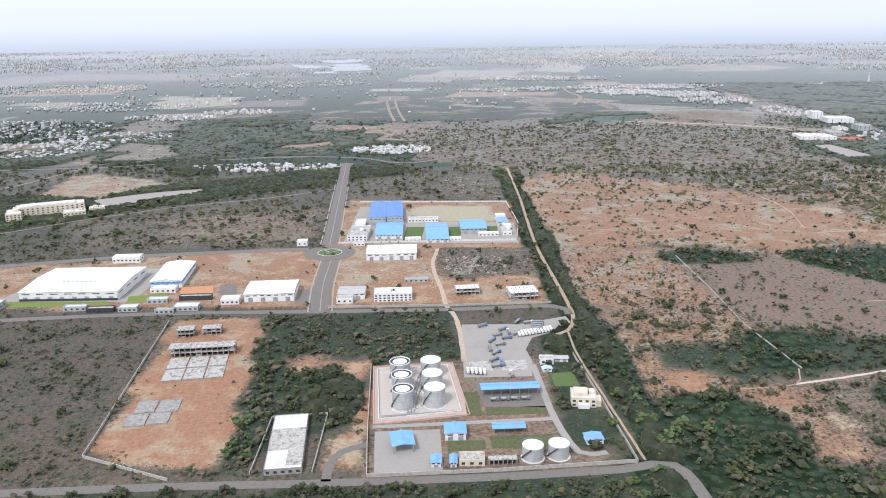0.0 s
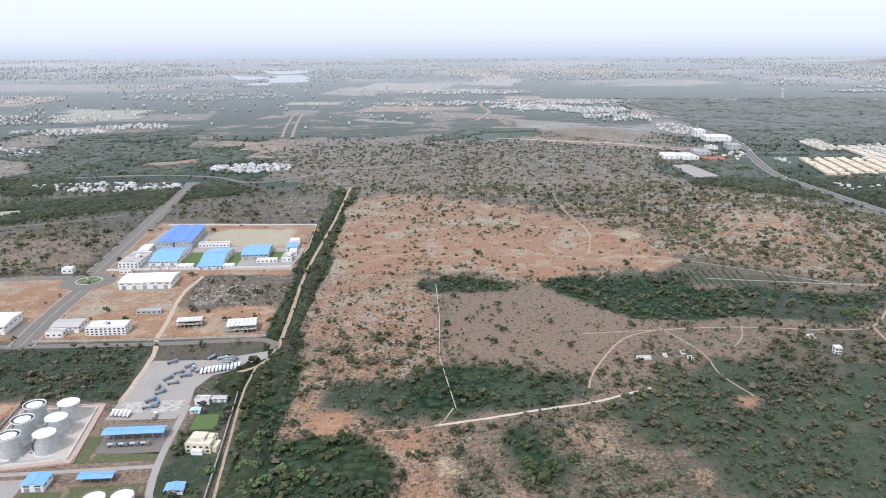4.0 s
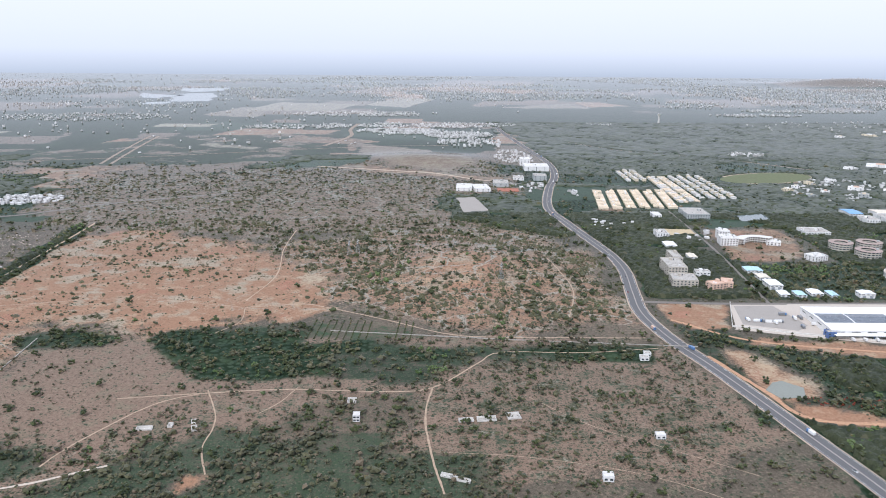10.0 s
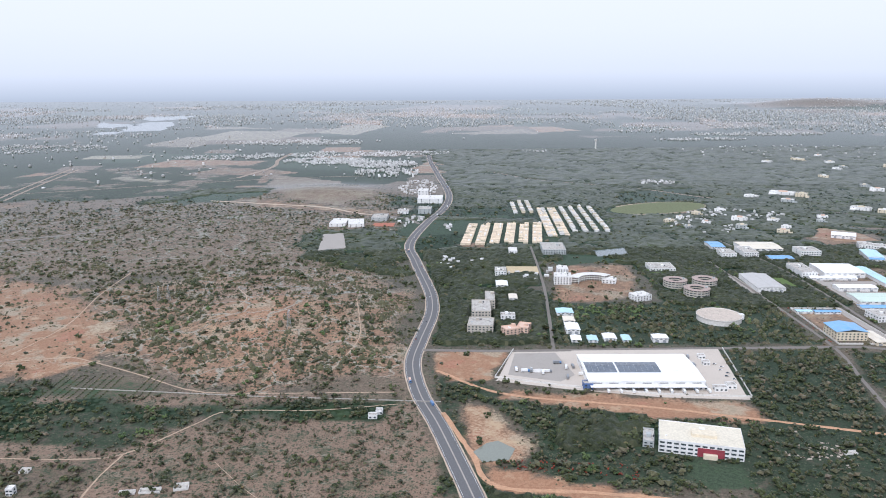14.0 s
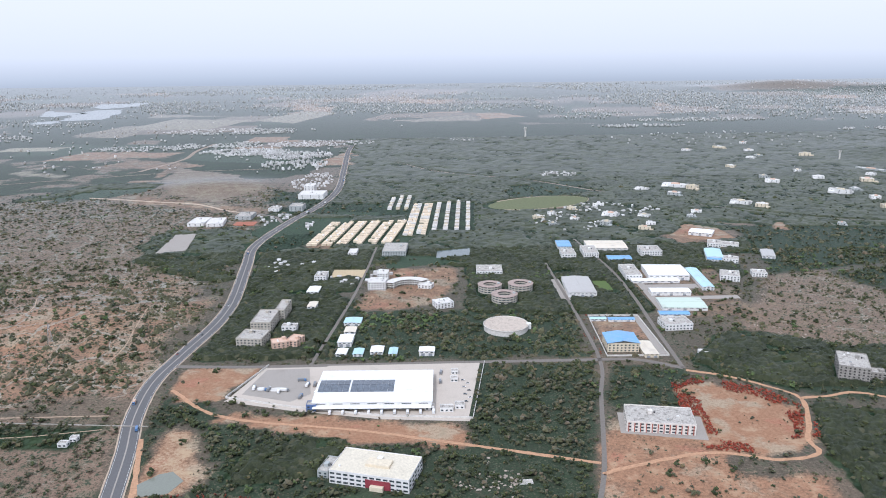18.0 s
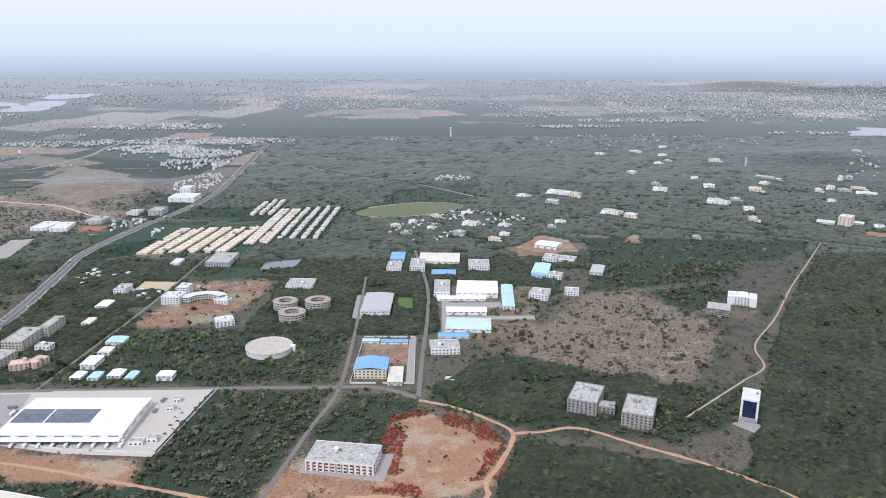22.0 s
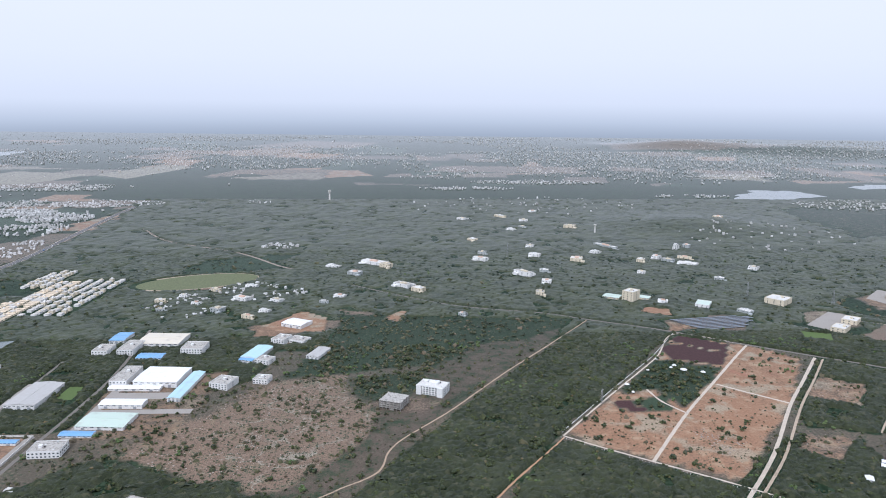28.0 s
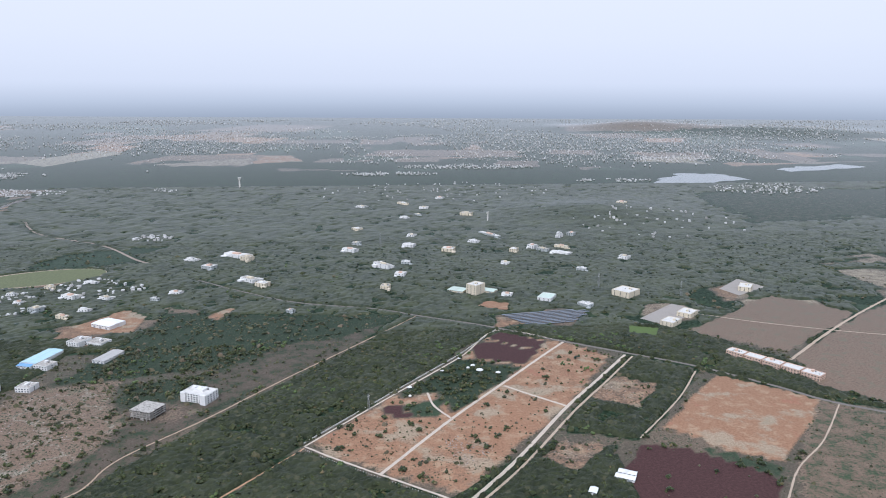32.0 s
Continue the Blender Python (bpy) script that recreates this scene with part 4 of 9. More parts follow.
zone([(263, 445), (286, 448), (294, 418), (264, 418)], 20, 2, 1.6, edge=12, dry=0.6, soil=0.55, shaded_growth=0.0)
zone([(335, 456), (356, 436), (362, 419), (333, 418)], 25, 4, 1.8, edge=12, dry=0.7, soil=0.4, shaded_growth=0.0)
zone([(383, 519), (417, 526), (431, 495), (457, 483), (442, 461), (406, 472), (379, 483)], 45, 6, 1.8, edge=22, dry=0.6, soil=0.4, sand=0.2, shaded_growth=0.0)
zone([(461, 472), (473, 467), (464, 441), (453, 446)], 8, 1, 1.6, edge=10, sand=0.3, soil=0.5, shaded_growth=0.0)
zone([(529, 569), (541, 565), (530, 540), (520, 540)], 6, 0, 1.5, edge=8, soil=0.7, sand=0.15, shaded_growth=0.0)
zone([(199, 539), (222, 539), (217, 503), (199, 506)], 10, 1, 1.5, edge=9, soil=0.9, shaded_growth=0.0)
zone([(251, 506), (273, 503), (271, 474), (256, 477)], 10, 1, 1.5, edge=9, soil=0.7, sand=0.2, shaded_growth=0.0)
zone([(334, 516), (358, 523), (363, 489), (375, 466), (364, 446), (349, 456), (337, 494)], 60, 80, 3.2, "grove", 8, green=0.9)

LAYERS = ("soil", "dry", "green", "maroon", "dark", "sand", "shaded_growth", "gravel", "trail")


def cover(x, y):
    """The layers' shares and the numbers of bushes and trees to the hectare at many places."""
    share = {k: np.zeros(x.shape) for k in LAYERS}
    share["dry"] += 0.3
    bushes, trees, size, wood = np.full(x.shape, 50.0), np.full(x.shape, 6.0), np.full(x.shape, 2.2), np.zeros(x.shape)
    lo_x, hi_x, lo_y, hi_y = x.min(), x.max(), y.min(), y.max()
    wave = (lumps(x, y, 55, 1) - 0.5) * 1.4 + (lumps(x, y, 19, 2) - 0.5) * 0.8
    for poly, layers, nb, nt, sz, leaf, edge in ZONES:
        px, py = [p[0] for p in poly], [p[1] for p in poly]
        if min(px) - 2 * edge > hi_x or max(px) + 2 * edge < lo_x or min(py) - 2 * edge > hi_y or max(py) + 2 * edge < lo_y:
            continue
        near = (x > min(px) - 2 * edge) & (x < max(px) + 2 * edge) & (y > min(py) - 2 * edge) & (y < max(py) + 2 * edge)
        if not near.any():
            continue
        d = inside(x[near], y[near], poly) + wave[near] * edge * (2.0 if leaf == "wood" and min(px) > 180 and max(px) < 980 else 1.0)
        w = np.clip(d / edge + 0.5, 0, 1)
        for k in LAYERS:
            share[k][near] += (layers.get(k, 0.0) - share[k][near]) * w
        bushes[near] += (nb - bushes[near]) * w
        trees[near] += (nt - trees[near]) * w
        size[near] += (sz - size[near]) * w
        wood[near] += ({"wood": 1.0, "grove": 0.44}.get(leaf, 0.0) - wood[near]) * w
    return share, bushes, trees, size, wood


def steps(*stretches):
    out = []
    for a, b, by in stretches:
        out.append(np.arange(a, b, by))
    return np.concatenate(out)


def mesh_of(name, verts, faces, material, smooth=False):
    """A mesh straight from arrays of places and of triangles or quads."""
    me = bpy.data.meshes.new(name)
    n, k = faces.shape
    me.vertices.add(len(verts))
    me.vertices.foreach_set("co", np.ascontiguousarray(verts, np.float32).ravel())
    me.loops.add(n * k)
    me.loops.foreach_set("vertex_index", np.ascontiguousarray(faces, np.int32).ravel())
    me.polygons.add(n)
    me.polygons.foreach_set("loop_start", np.arange(0, n * k, k, dtype=np.int32))
    me.polygons.foreach_set("use_smooth", np.full(n, smooth))
    me.update(calc_edges=True)
    me.materials.append(material)
    return me


def make_ground():
    xs = steps((-40000, -8000, 4000), (-8000, -3000, 250), (-3000, -760, 60), (-760, 3500, 13), (3500, 7000, 60), (7000, 12000, 250), (12000, 44001, 4000))
    ys = steps((-9000, 200, 800), (200, 1800, 13), (1800, 3000, 24), (3000, 5400, 50), (5400, 11000, 120), (11000, 45001, 4000))
    gx, gy = np.meshgrid(xs, ys)
    x, y = gx.ravel(), gy.ravel()
    verts = np.stack([x, y, rise(x, y)], -1)
    nx, ny = len(xs), len(ys)
    i = (np.arange(ny - 1)[:, None] * nx + np.arange(nx - 1)).ravel()
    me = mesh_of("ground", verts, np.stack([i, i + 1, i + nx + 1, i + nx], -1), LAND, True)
    share, nb, nt, _, wd = cover(x, y)
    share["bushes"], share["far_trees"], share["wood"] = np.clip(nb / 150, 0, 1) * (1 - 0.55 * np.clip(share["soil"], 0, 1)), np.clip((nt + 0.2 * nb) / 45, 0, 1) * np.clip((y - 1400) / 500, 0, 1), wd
    for name, keys in (("cover_a", ("soil", "dry", "green")), ("cover_b", ("maroon", "dark", "sand")), ("cover_c", ("shaded_growth", "gravel", "trail")), ("cover_d", ("bushes", "far_trees", "wood"))):
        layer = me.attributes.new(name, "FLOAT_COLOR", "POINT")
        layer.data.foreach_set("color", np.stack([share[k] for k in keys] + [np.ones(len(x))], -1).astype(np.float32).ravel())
    return tagged(new("ground", me), "dry scrubland plain with red earth, brown grass and green thickets", "ground", kind="structure")


ground = make_ground()


# ---- roads and tracks ----
KEEP_OFF = []


def curve_through(line, step=12.0):
    """A smooth line through the corners of a road, point after point."""
    p = [Vector((*q, 0)) for q in line]
    p = [p[0] * 2 - p[1]] + p + [p[-1] * 2 - p[-2]]
    out = []
    for a, b, c, d in zip(p, p[1:], p[2:], p[3:]):
        n = max(2, int((c - b).length / step))
        for k in range(n):
            s = k / n
            out.append(0.5 * ((2 * b) + (c - a) * s + (2 * a - 5 * b + 4 * c - d) * s * s + (3 * b - a - 3 * c + d) * s**3))
    out.append(p[-2])
    return out


def ribbon(bm, line, width, lift=0.12, offset=0.0, step=12.0, ragged=0.0, seed=0):
    pts = curve_through(line, step)
    rng = random.Random(seed)
    rows = []
    for i, q in enumerate(pts):
        way = (pts[min(i + 1, len(pts) - 1)] - pts[max(i - 1, 0)]).normalized()
        side = Vector((way.y, -way.x, 0))
        row = []
        for s in (-0.5, 0.5):
            v = q + side * (offset + s * width * (1 + ragged * rng.uniform(-1, 1)))
            row.append(bm.verts.new((v.x, v.y, lie(v.x, v.y) + lift)))
        rows.append(row)
    for a, b in zip(rows, rows[1:]):
        bm.faces.new((a[0], a[1], b[1], b[0]))


def road(name, line, width, material, label, category="road", lift=0.14, ragged=0.0, clear=None):
    width *= 0.75 if ragged > 0.12 else 1.0
    bm = bmesh.new()
    ribbon(bm, line, width, lift, ragged=ragged, step=8.0 if ragged else 12.0, seed=len(KEEP_OFF))
    KEEP_OFF.append((line, width / 2 + (1.5 if clear is None else clear)))
    return tagged(part(name, bm, material), label, category, kind="structure")


def slab_area(name, poly, material, label, category="pavement", lift=0.10, clear=True):
    bm = bmesh.new()
    lift += max(lie(*q) for q in poly)
    prism(bm, poly, -0.5, lift)
    bmesh.ops.recalc_face_normals(bm, faces=bm.faces[:])
    if clear:
        PAVED.append(poly)
    return tagged(part(name, bm, material), label, category, kind="structure")


PAVED = []
HIGHWAY = [(1062, 380), (1046, 520), (1028, 623), (1014, 698), (1000, 768), (983, 839), (975, 923), (985, 1002), (1000, 1096), (1003, 1170), (998, 1245), (978, 1419), (966, 1564), (1003, 1774), (1049, 1962), (1071, 2196), (1055, 2569), (1034, 2993), (1030, 3260)]
road("highway", HIGHWAY, 18.5, ASPHALT, "grey asphalt dual highway with a pale median winding through scrub", clear=3)
bm = bmesh.new()
ribbon(bm, HIGHWAY, 1.4, 0.30)
part("median", bm, PAVING, scene.objects["highway"], "pale concrete median strip")
for side in (-1, 1):
    bm = bmesh.new()
    ribbon(bm, HIGHWAY, 0.22, 0.17, side * 8.0)
    part("edge_line", bm, MARKING, scene.objects["highway"])
    bm = bmesh.new()
    ribbon(bm, HIGHWAY, 1.6, 0.10, side * 9.9, ragged=0.45, seed=side)
    part("verge", bm, DIRT, scene.objects["highway"], "pale dirt shoulder")
NORTH = [(-215, 1480), (-193, 1313), (-152, 1003), (-138, 895)]
SOUTH = [(-124, 828), (-116, 743), (-104, 666)]
for nm, ln in (("boulevard", NORTH), ("boulevard", SOUTH)):
    r = road(nm, ln, 19, OLDROAD, "grey dual carriageway with a thin median and worn lanes")
    bm = bmesh.new()
    ribbon(bm, ln, 1.0, 0.3)
    part("median", bm, PAVING, r, "pale concrete median strip")
    for side in (-1, 1):
        bm = bmesh.new()
        ribbon(bm, ln, 1.6, 0.22, side * 11.5)
        part("footway", bm, PAVING, r, "pale paved footway")
road("estate_road", [(-900, 700), (-508, 805), (-359, 846), (-160, 876)], 13, OLDROAD, "worn grey asphalt estate road")
road("cross_road", [(-900, 560), (-402, 640), (-248, 659), (-102, 666), (23, 673), (121, 683), (134, 662)], 9, OLDROAD, "worn grey asphalt road between plots")
road("front_road", [(-300, 365), (-140, 380), (-49, 386), (56, 395), (135, 405), (169, 410), (180, 360), (190, 250)], 8, OLDROAD, "worn asphalt road in front of the fuel depot")
road("depot_drive", [(-44, 388), (-45, 405), (-40, 421), (-24, 430)], 6, OLDROAD, "curving asphalt drive into the depot")
road("farm_track", [(105, 1420), (115, 1161), (120, 904), (132, 744), (137, 660), (128, 623), (110, 610)], 4.0, TRAIL, "narrow pale track between hedges", ragged=0.1)
road("depot_track", [(-1, 878), (-3, 811), (12, 720), (17, 685), (29, 642), (37, 557)], 6, DIRT, "pale dirt track to the truck yard", ragged=0.15)
road("wall_track", [(128, 620), (130, 572), (141, 493), (152, 416)], 2.6, TRAIL, "orange dirt track along a compound wall", ragged=0.2)
road("white_track", [(286, 521), (334, 535), (373, 548), (409, 558), (448, 577), (462, 584)], 3.6, WHITEDIRT, "white gravel track through scrub", ragged=0.25)
road("white_track", [(240, 512), (286, 521), (300, 548)], 1.6, TRAIL, "thin pale footpath through scrub", ragged=0.3)
for ln, w in (([(411, 583), (420, 613), (450, 670), (473, 696), (502, 709)], 3.0), ([(425, 699), (502, 709), (576, 716), (666, 710), (714, 718), (761, 774), (789, 803), (876, 801), (960, 812)], 3.0), ([(503, 715), (522, 668), (527, 640), (527, 608), (540, 570)], 2.2), ([(800, 700), (850, 640), (905, 600), (960, 560)], 1.0), ([(712, 600), (790, 590), (880, 560), (960, 500)], 1.0), ([(714, 718), (708, 680), (707, 643), (712, 589), (720, 540)], 2.8), ([(485, 950), (552, 961), (586, 948), (666, 900), (733, 857), (793, 846), (955, 842)], 3.4), ([(480, 975), (498, 1088), (483, 1232), (482, 1365)], 2.6), ([(180, 960), (330, 985), (485, 950)], 2.0), ([(470, 862), (490, 900), (485, 950)], 2.0), ([(586, 720), (575, 690), (560, 668)], 1.8), ([(600, 960), (660, 1020), (720, 1080), (760, 1060), (800, 1090)], 2.2), ([(720, 1080), (730, 1150), (700, 1230)], 2.0), ([(880, 900), (905, 1000), (900, 1080), (890, 1160)], 2.2)):
    road("footpath", ln, w * 0.8, TRAIL, "pale trodden dirt path through dry scrub", "path", ragged=0.35)
road("side_road", [(985, 966), (1093, 959), (1280, 957), (1480, 953), (1544, 950), (1592, 921)], 8, OLDROAD, "worn grey asphalt side road off the highway")
road("institute_road", [(1150, 962), (1168, 1100), (1184, 1235), (1196, 1380), (1206, 1530)], 4.6, OLDROAD, "narrow asphalt road lined with trees")
road("institute_road", [(1420, 640), (1444, 711), (1477, 853), (1500, 950), (1508, 1123), (1512, 1390)], 4.6, OLDROAD, "narrow asphalt road lined with trees")
road("estate_lane", [(1592, 921), (1601, 1051), (1612, 1190), (1616, 1339), (1600, 1560)], 5.4, OLDROAD, "worn asphalt estate lane")
road("link_road", [(860, 1880), (911, 1854), (960, 1820), (985, 1760)], 9, OLDROAD, "asphalt link road to the highway")
road("link_road", [(420, 2110), (620, 2026), (738, 1982), (837, 1892), (911, 1854)], 9, DIRT, "pale dirt road across scrub", ragged=0.1)
road("far_road", [(1222, 2730), (1376, 2482), (1613, 2304), (1757, 2122), (1800, 2080)], 8, FARDIRT, "pale road through woodland", ragged=0.1)
road("dirt_road", [(1003, 900), (1075, 832), (1214, 795), (1327, 758), (1443, 718)], 6, REDDIRT, "orange dirt road through scrub", ragged=0.3)
road("dirt_road", [(1006, 790), (1029, 708), (1046, 650), (1126, 636), (1200, 620)], 7, REDDIRT, "orange dirt road through scrub", ragged=0.3)
road("dirt_road", [(1593, 915), (1630, 897), (1670, 863), (1688, 833), (1668, 779), (1650, 747), (1648, 722), (1606, 714), (1549, 730), (1472, 712), (1440, 700)], 6.5, REDDIRT, "orange dirt road looping round a red field", ragged=0.3)
road("dirt_road", [(1688, 835), (1721, 838), (1760, 843), (1818, 802), (1864, 769), (1915, 721), (1960, 660)], 6, REDDIRT, "orange dirt road through scrub", ragged=0.35)
road("woodland_track", [(1880, 860), (1954, 923), (1987, 951), (2029, 988), (2050, 1058), (2128, 1159), (2222, 1296), (2320, 1428), (2436, 1585)], 3.4, TRAIL, "pale dirt track beside dense woodland", ragged=0.25)
road("woodland_track", [(2060, 790), (2129, 879), (2186, 960), (2234, 1022), (2267, 1066)], 3.5, REDDIRT, "orange dirt track beside dense woodland", ragged=0.3)
road("plot_road", [(2267, 1071), (2307, 1036), (2360, 994), (2429, 940), (2470, 905)], 4.2, WHITEDIRT, "pale gravel road round orchard plots", ragged=0.18)
road("plot_road", [(2360, 996), (2457, 1133), (2544, 1244), (2640, 1366), (2689, 1426)], 4.6, WHITEDIRT, "pale gravel road between orchard plots", ragged=0.08)
road("plot_road", [(2267, 1071), (2374, 1209), (2497, 1364), (2581, 1491), (2690, 1422)], 3.6, WHITEDIRT, "pale gravel road along a plot wall", ragged=0.15)
road("plot_road", [(2434, 905), (2516, 1006), (2617, 1151), (2690, 1245), (2771, 1350)], 5.0, WHITEDIRT, "pale gravel double road between plots", ragged=0.08)
road("plot_road", [(2448, 905), (2527, 1000), (2629, 1144), (2702, 1238), (2781, 1342)], 3.6, DIRT, "pale dirt double road between plots", ragged=0.12)
road("plot_road", [(2431, 1222), (2437, 1176), (2457, 1133)], 3.5, WHITEDIRT, "short pale gravel road", ragged=0.1)
road("plot_road", [(2547, 1238), (2582, 1200), (2621, 1160)], 4.5, WHITEDIRT, "short pale gravel road", ragged=0.1)
road("tree_lined_road", [(2440, 1590), (2560, 1520), (2667, 1437), (2773, 1360), (2865, 1292), (2952, 1201), (2996, 1146), (3057, 1100), (3300, 930)], 7, OLDROAD, "grey road lined with trees", clear=1)
road("woodland_road", [(2440, 1590), (2360, 1640), (2200, 1700), (2080, 1790), (1960, 1900)], 6, OLDROAD, "grey road through woodland")
road("field_track", [(2690, 1056), (2788, 1170), (2858, 1270)], 3.5, DIRT, "pale dirt field track", ragged=0.25)
road("field_track", [(3010, 1135), (2920, 1030), (2848, 965), (2790, 890)], 3.0, DIRT, "pale dirt field track", ragged=0.3)
road("dyke_track", [(3030, 1300), (3180, 1430), (3320, 1542), (3480, 1660)], 7, DIRT, "bare earth dyke between drained ponds", ragged=0.2)
road("dyke_track", [(2990, 1560), (3080, 1500), (3200, 1440), (3300, 1400)], 4, DIRT, "bare earth dyke between drained ponds", ragged=0.2)
road("far_avenue", [(-190, 2167), (-230, 2400), (-265, 2640), (-298, 2880)], 9, FARDIRT, "unfinished earthen avenue on the plain", ragged=0.1)
road("far_avenue", [(-161, 2166), (-200, 2400), (-235, 2640), (-265, 2873)], 9, FARDIRT, "unfinished earthen avenue on the plain", ragged=0.1)
road("far_avenue", [(380, 2600), (440, 2900), (419, 3142), (430, 3400)], 16, FARDIRT, "unfinished earthen avenue on the plain", ragged=0.1)
road("far_avenue", [(-700, 2150), (-158, 2300), (474, 2560), (800, 2620)], 9, FARDIRT, "long earthen road across the plain", ragged=0.2)
road("far_bypass", [(-1500, 1380), (-808, 1428), (-580, 1485), (-371, 1560), (-196, 1540), (-89, 1480), (67, 1605), (300, 1720)], 10, OLDROAD, "grey road across the far plain")

# ---- buildings ----
FOOT = []


def claim(x, y, w, d, turn, margin=2.0):
    FOOT.append((x, y, w / 2 + margin, d / 2 + margin, radians(turn)))


def unit_mesh(name, bm, material):
    me = bpy.data.meshes.new(name)
    bm.to_mesh(me)
    bm.free()
    me.materials.append(material)
    return me


def window_mesh(material, name="window"):
    bm = boxes((-0.5, -0.06, 0.0, 0.5, 0.10, 1.0))
    return unit_mesh(name, bm, material)


WIN = window_mesh(GLASS)
HOLE = window_mesh(VOID, "opening")
SHUTTER = unit_mesh("shutter", boxes((-0.5, -0.08, 0.0, 0.5, 0.10, 1.0)), plain("roller_shutter", (0.34, 0.36, 0.38), 0.5, metal=0.3))


def openings(parent, w, d, z0, floors, storey, bays, side_bays, mesh, ww=1.5, wh=1.3, name="window", sides=("front", "left", "right")):
    """Rows of windows on the faces of a block whose middle is the parent's origin."""
    for f in range(floors):
        z = z0 + f * storey + (storey - wh) * 0.45
        if "front" in sides:
            for k in range(bays):
                again(name, mesh, parent, ((k + 0.5) / bays * w - w / 2, -d / 2, z), 0, (min(ww, w / bays * 0.8), 1, wh))
        if "back" in sides:
            for k in range(bays):
                again(name, mesh, parent, ((k + 0.5) / bays * w - w / 2, d / 2, z), math.pi, (min(ww, w / bays * 0.8), 1, wh))
        for s, key in ((-1, "left"), (1, "right")):
            if key in sides:
                for k in range(side_bays):
                    again(name, mesh, parent, (s * w / 2, (k + 0.5) / side_bays * d - d / 2, z), s * math.pi / 2, (min(ww, d / side_bays * 0.8), 1, wh))


def shed(label, x, y, w, d, h, turn, roof=None, wall=None, along="y", lift=None, doors=2, name="shed", group="", sides=True, canopy=False, cat="shed", band=None):
    """A gabled hall of steel sheet: walls, two roof leaves with eaves, ridge cap, shutters and a strip of windows; or an open canopy on posts."""
    roof, wall = roof or TIN_WHITE, wall or WHITE
    claim(x, y, w, d, turn)
    ob = thing(name, label, cat, x, y, turn, group)
    span_w, run = (w, d) if along == "y" else (d, w)
    lift = lift if lift is not None else max(0.8, span_w * 0.07)
    eave = h - lift
    turn_in = Matrix.Identity(4) if along == "y" else Matrix.Rotation(math.pi / 2, 4, "Z")

    def put(bm):
        bm.transform(turn_in)
        bmesh.ops.recalc_face_normals(bm, faces=bm.faces[:])
        return bm

    if canopy:
        n = max(2, int(run / 7) + 1)
        post = None
        for s in (-1, 1):
            for k in range(n):
                at = turn_in @ Vector((s * (span_w / 2 - 0.6), (k / (n - 1) - 0.5) * (run - 1.5), 0))
                if post is None:
                    post = unit_mesh("post", boxes((-0.2, -0.2, 0, 0.2, 0.2, eave)), LATTICE)
                again("post", post, ob, at)
    else:
        bm = bmesh.new()
        a, b = span_w / 2, run / 2
        outline = [(-a, 0), (a, 0), (a, eave), (0, h), (-a, eave)]
        p0 = [bm.verts.new((u, -b, v)) for u, v in outline]
        p1 = [bm.verts.new((u, b, v)) for u, v in outline]
        bm.faces.new(p0)
        bm.faces.new(p1[::-1])
        for i in range(5):
            bm.faces.new((p0[i], p1[i], p1[(i + 1) % 5], p0[(i + 1) % 5]))
        part("wall", put(bm), wall, ob)
        if band:
            g = 0.06
            part("wall_band", boxes((-w / 2 - g, -d / 2 - g, eave * 0.55, w / 2 + g, d / 2 + g, eave * 0.9)), band, ob, "coloured cladding band")
    for s in (-1, 1):
        bm = bmesh.new()
        e, o, tck = span_w / 2 + 0.7, run / 2 + 0.6, 0.16
        ze = h - (h - eave) * e / (span_w / 2)
        q = [(0, h + 0.06), (s * e, ze + 0.06), (s * e, ze + 0.06 + tck), (0, h + 0.06 + tck)]
        r0 = [bm.verts.new((u, -o, v)) for u, v in q]
        r1 = [bm.verts.new((u, o, v)) for u, v in q]
        bm.faces.new(r0)
        bm.faces.new(r1[::-1])
        for i in range(4):
            bm.faces.new((r0[i], r1[i], r1[(i + 1) % 4], r0[(i + 1) % 4]))
        part("roof_leaf", put(bm), roof, ob)
    bm = boxes((-0.35, -run / 2 - 0.6, h + 0.16, 0.35, run / 2 + 0.6, h + 0.42))
    part("ridge_cap", put(bm), roof, ob)
    if not canopy:
        for k in range(doors):
            again("shutter", SHUTTER, ob, ((k + 0.5) / doors * w - w / 2, -d / 2, 0), 0, (min(4.5, w / doors * 0.5), 1, min(4.5, eave * 0.6)))
        n = max(2, min(7, int(w / 5)))
        for k in range(n):
            again("window", WIN, ob, ((k + 0.5) / n * w - w / 2, -d / 2, eave * 0.72), 0, (w / n * 0.55, 1, 0.9))
        if sides and y < 1100:
            n = max(2, min(4, int(d / 7)))
            for s in (-1, 1):
                for k in range(n):
                    again("window", WIN, ob, (s * w / 2, (k + 0.5) / n * d - d / 2, eave * 0.6), s * math.pi / 2, (d / n * 0.5, 1, 1.0))
    return ob


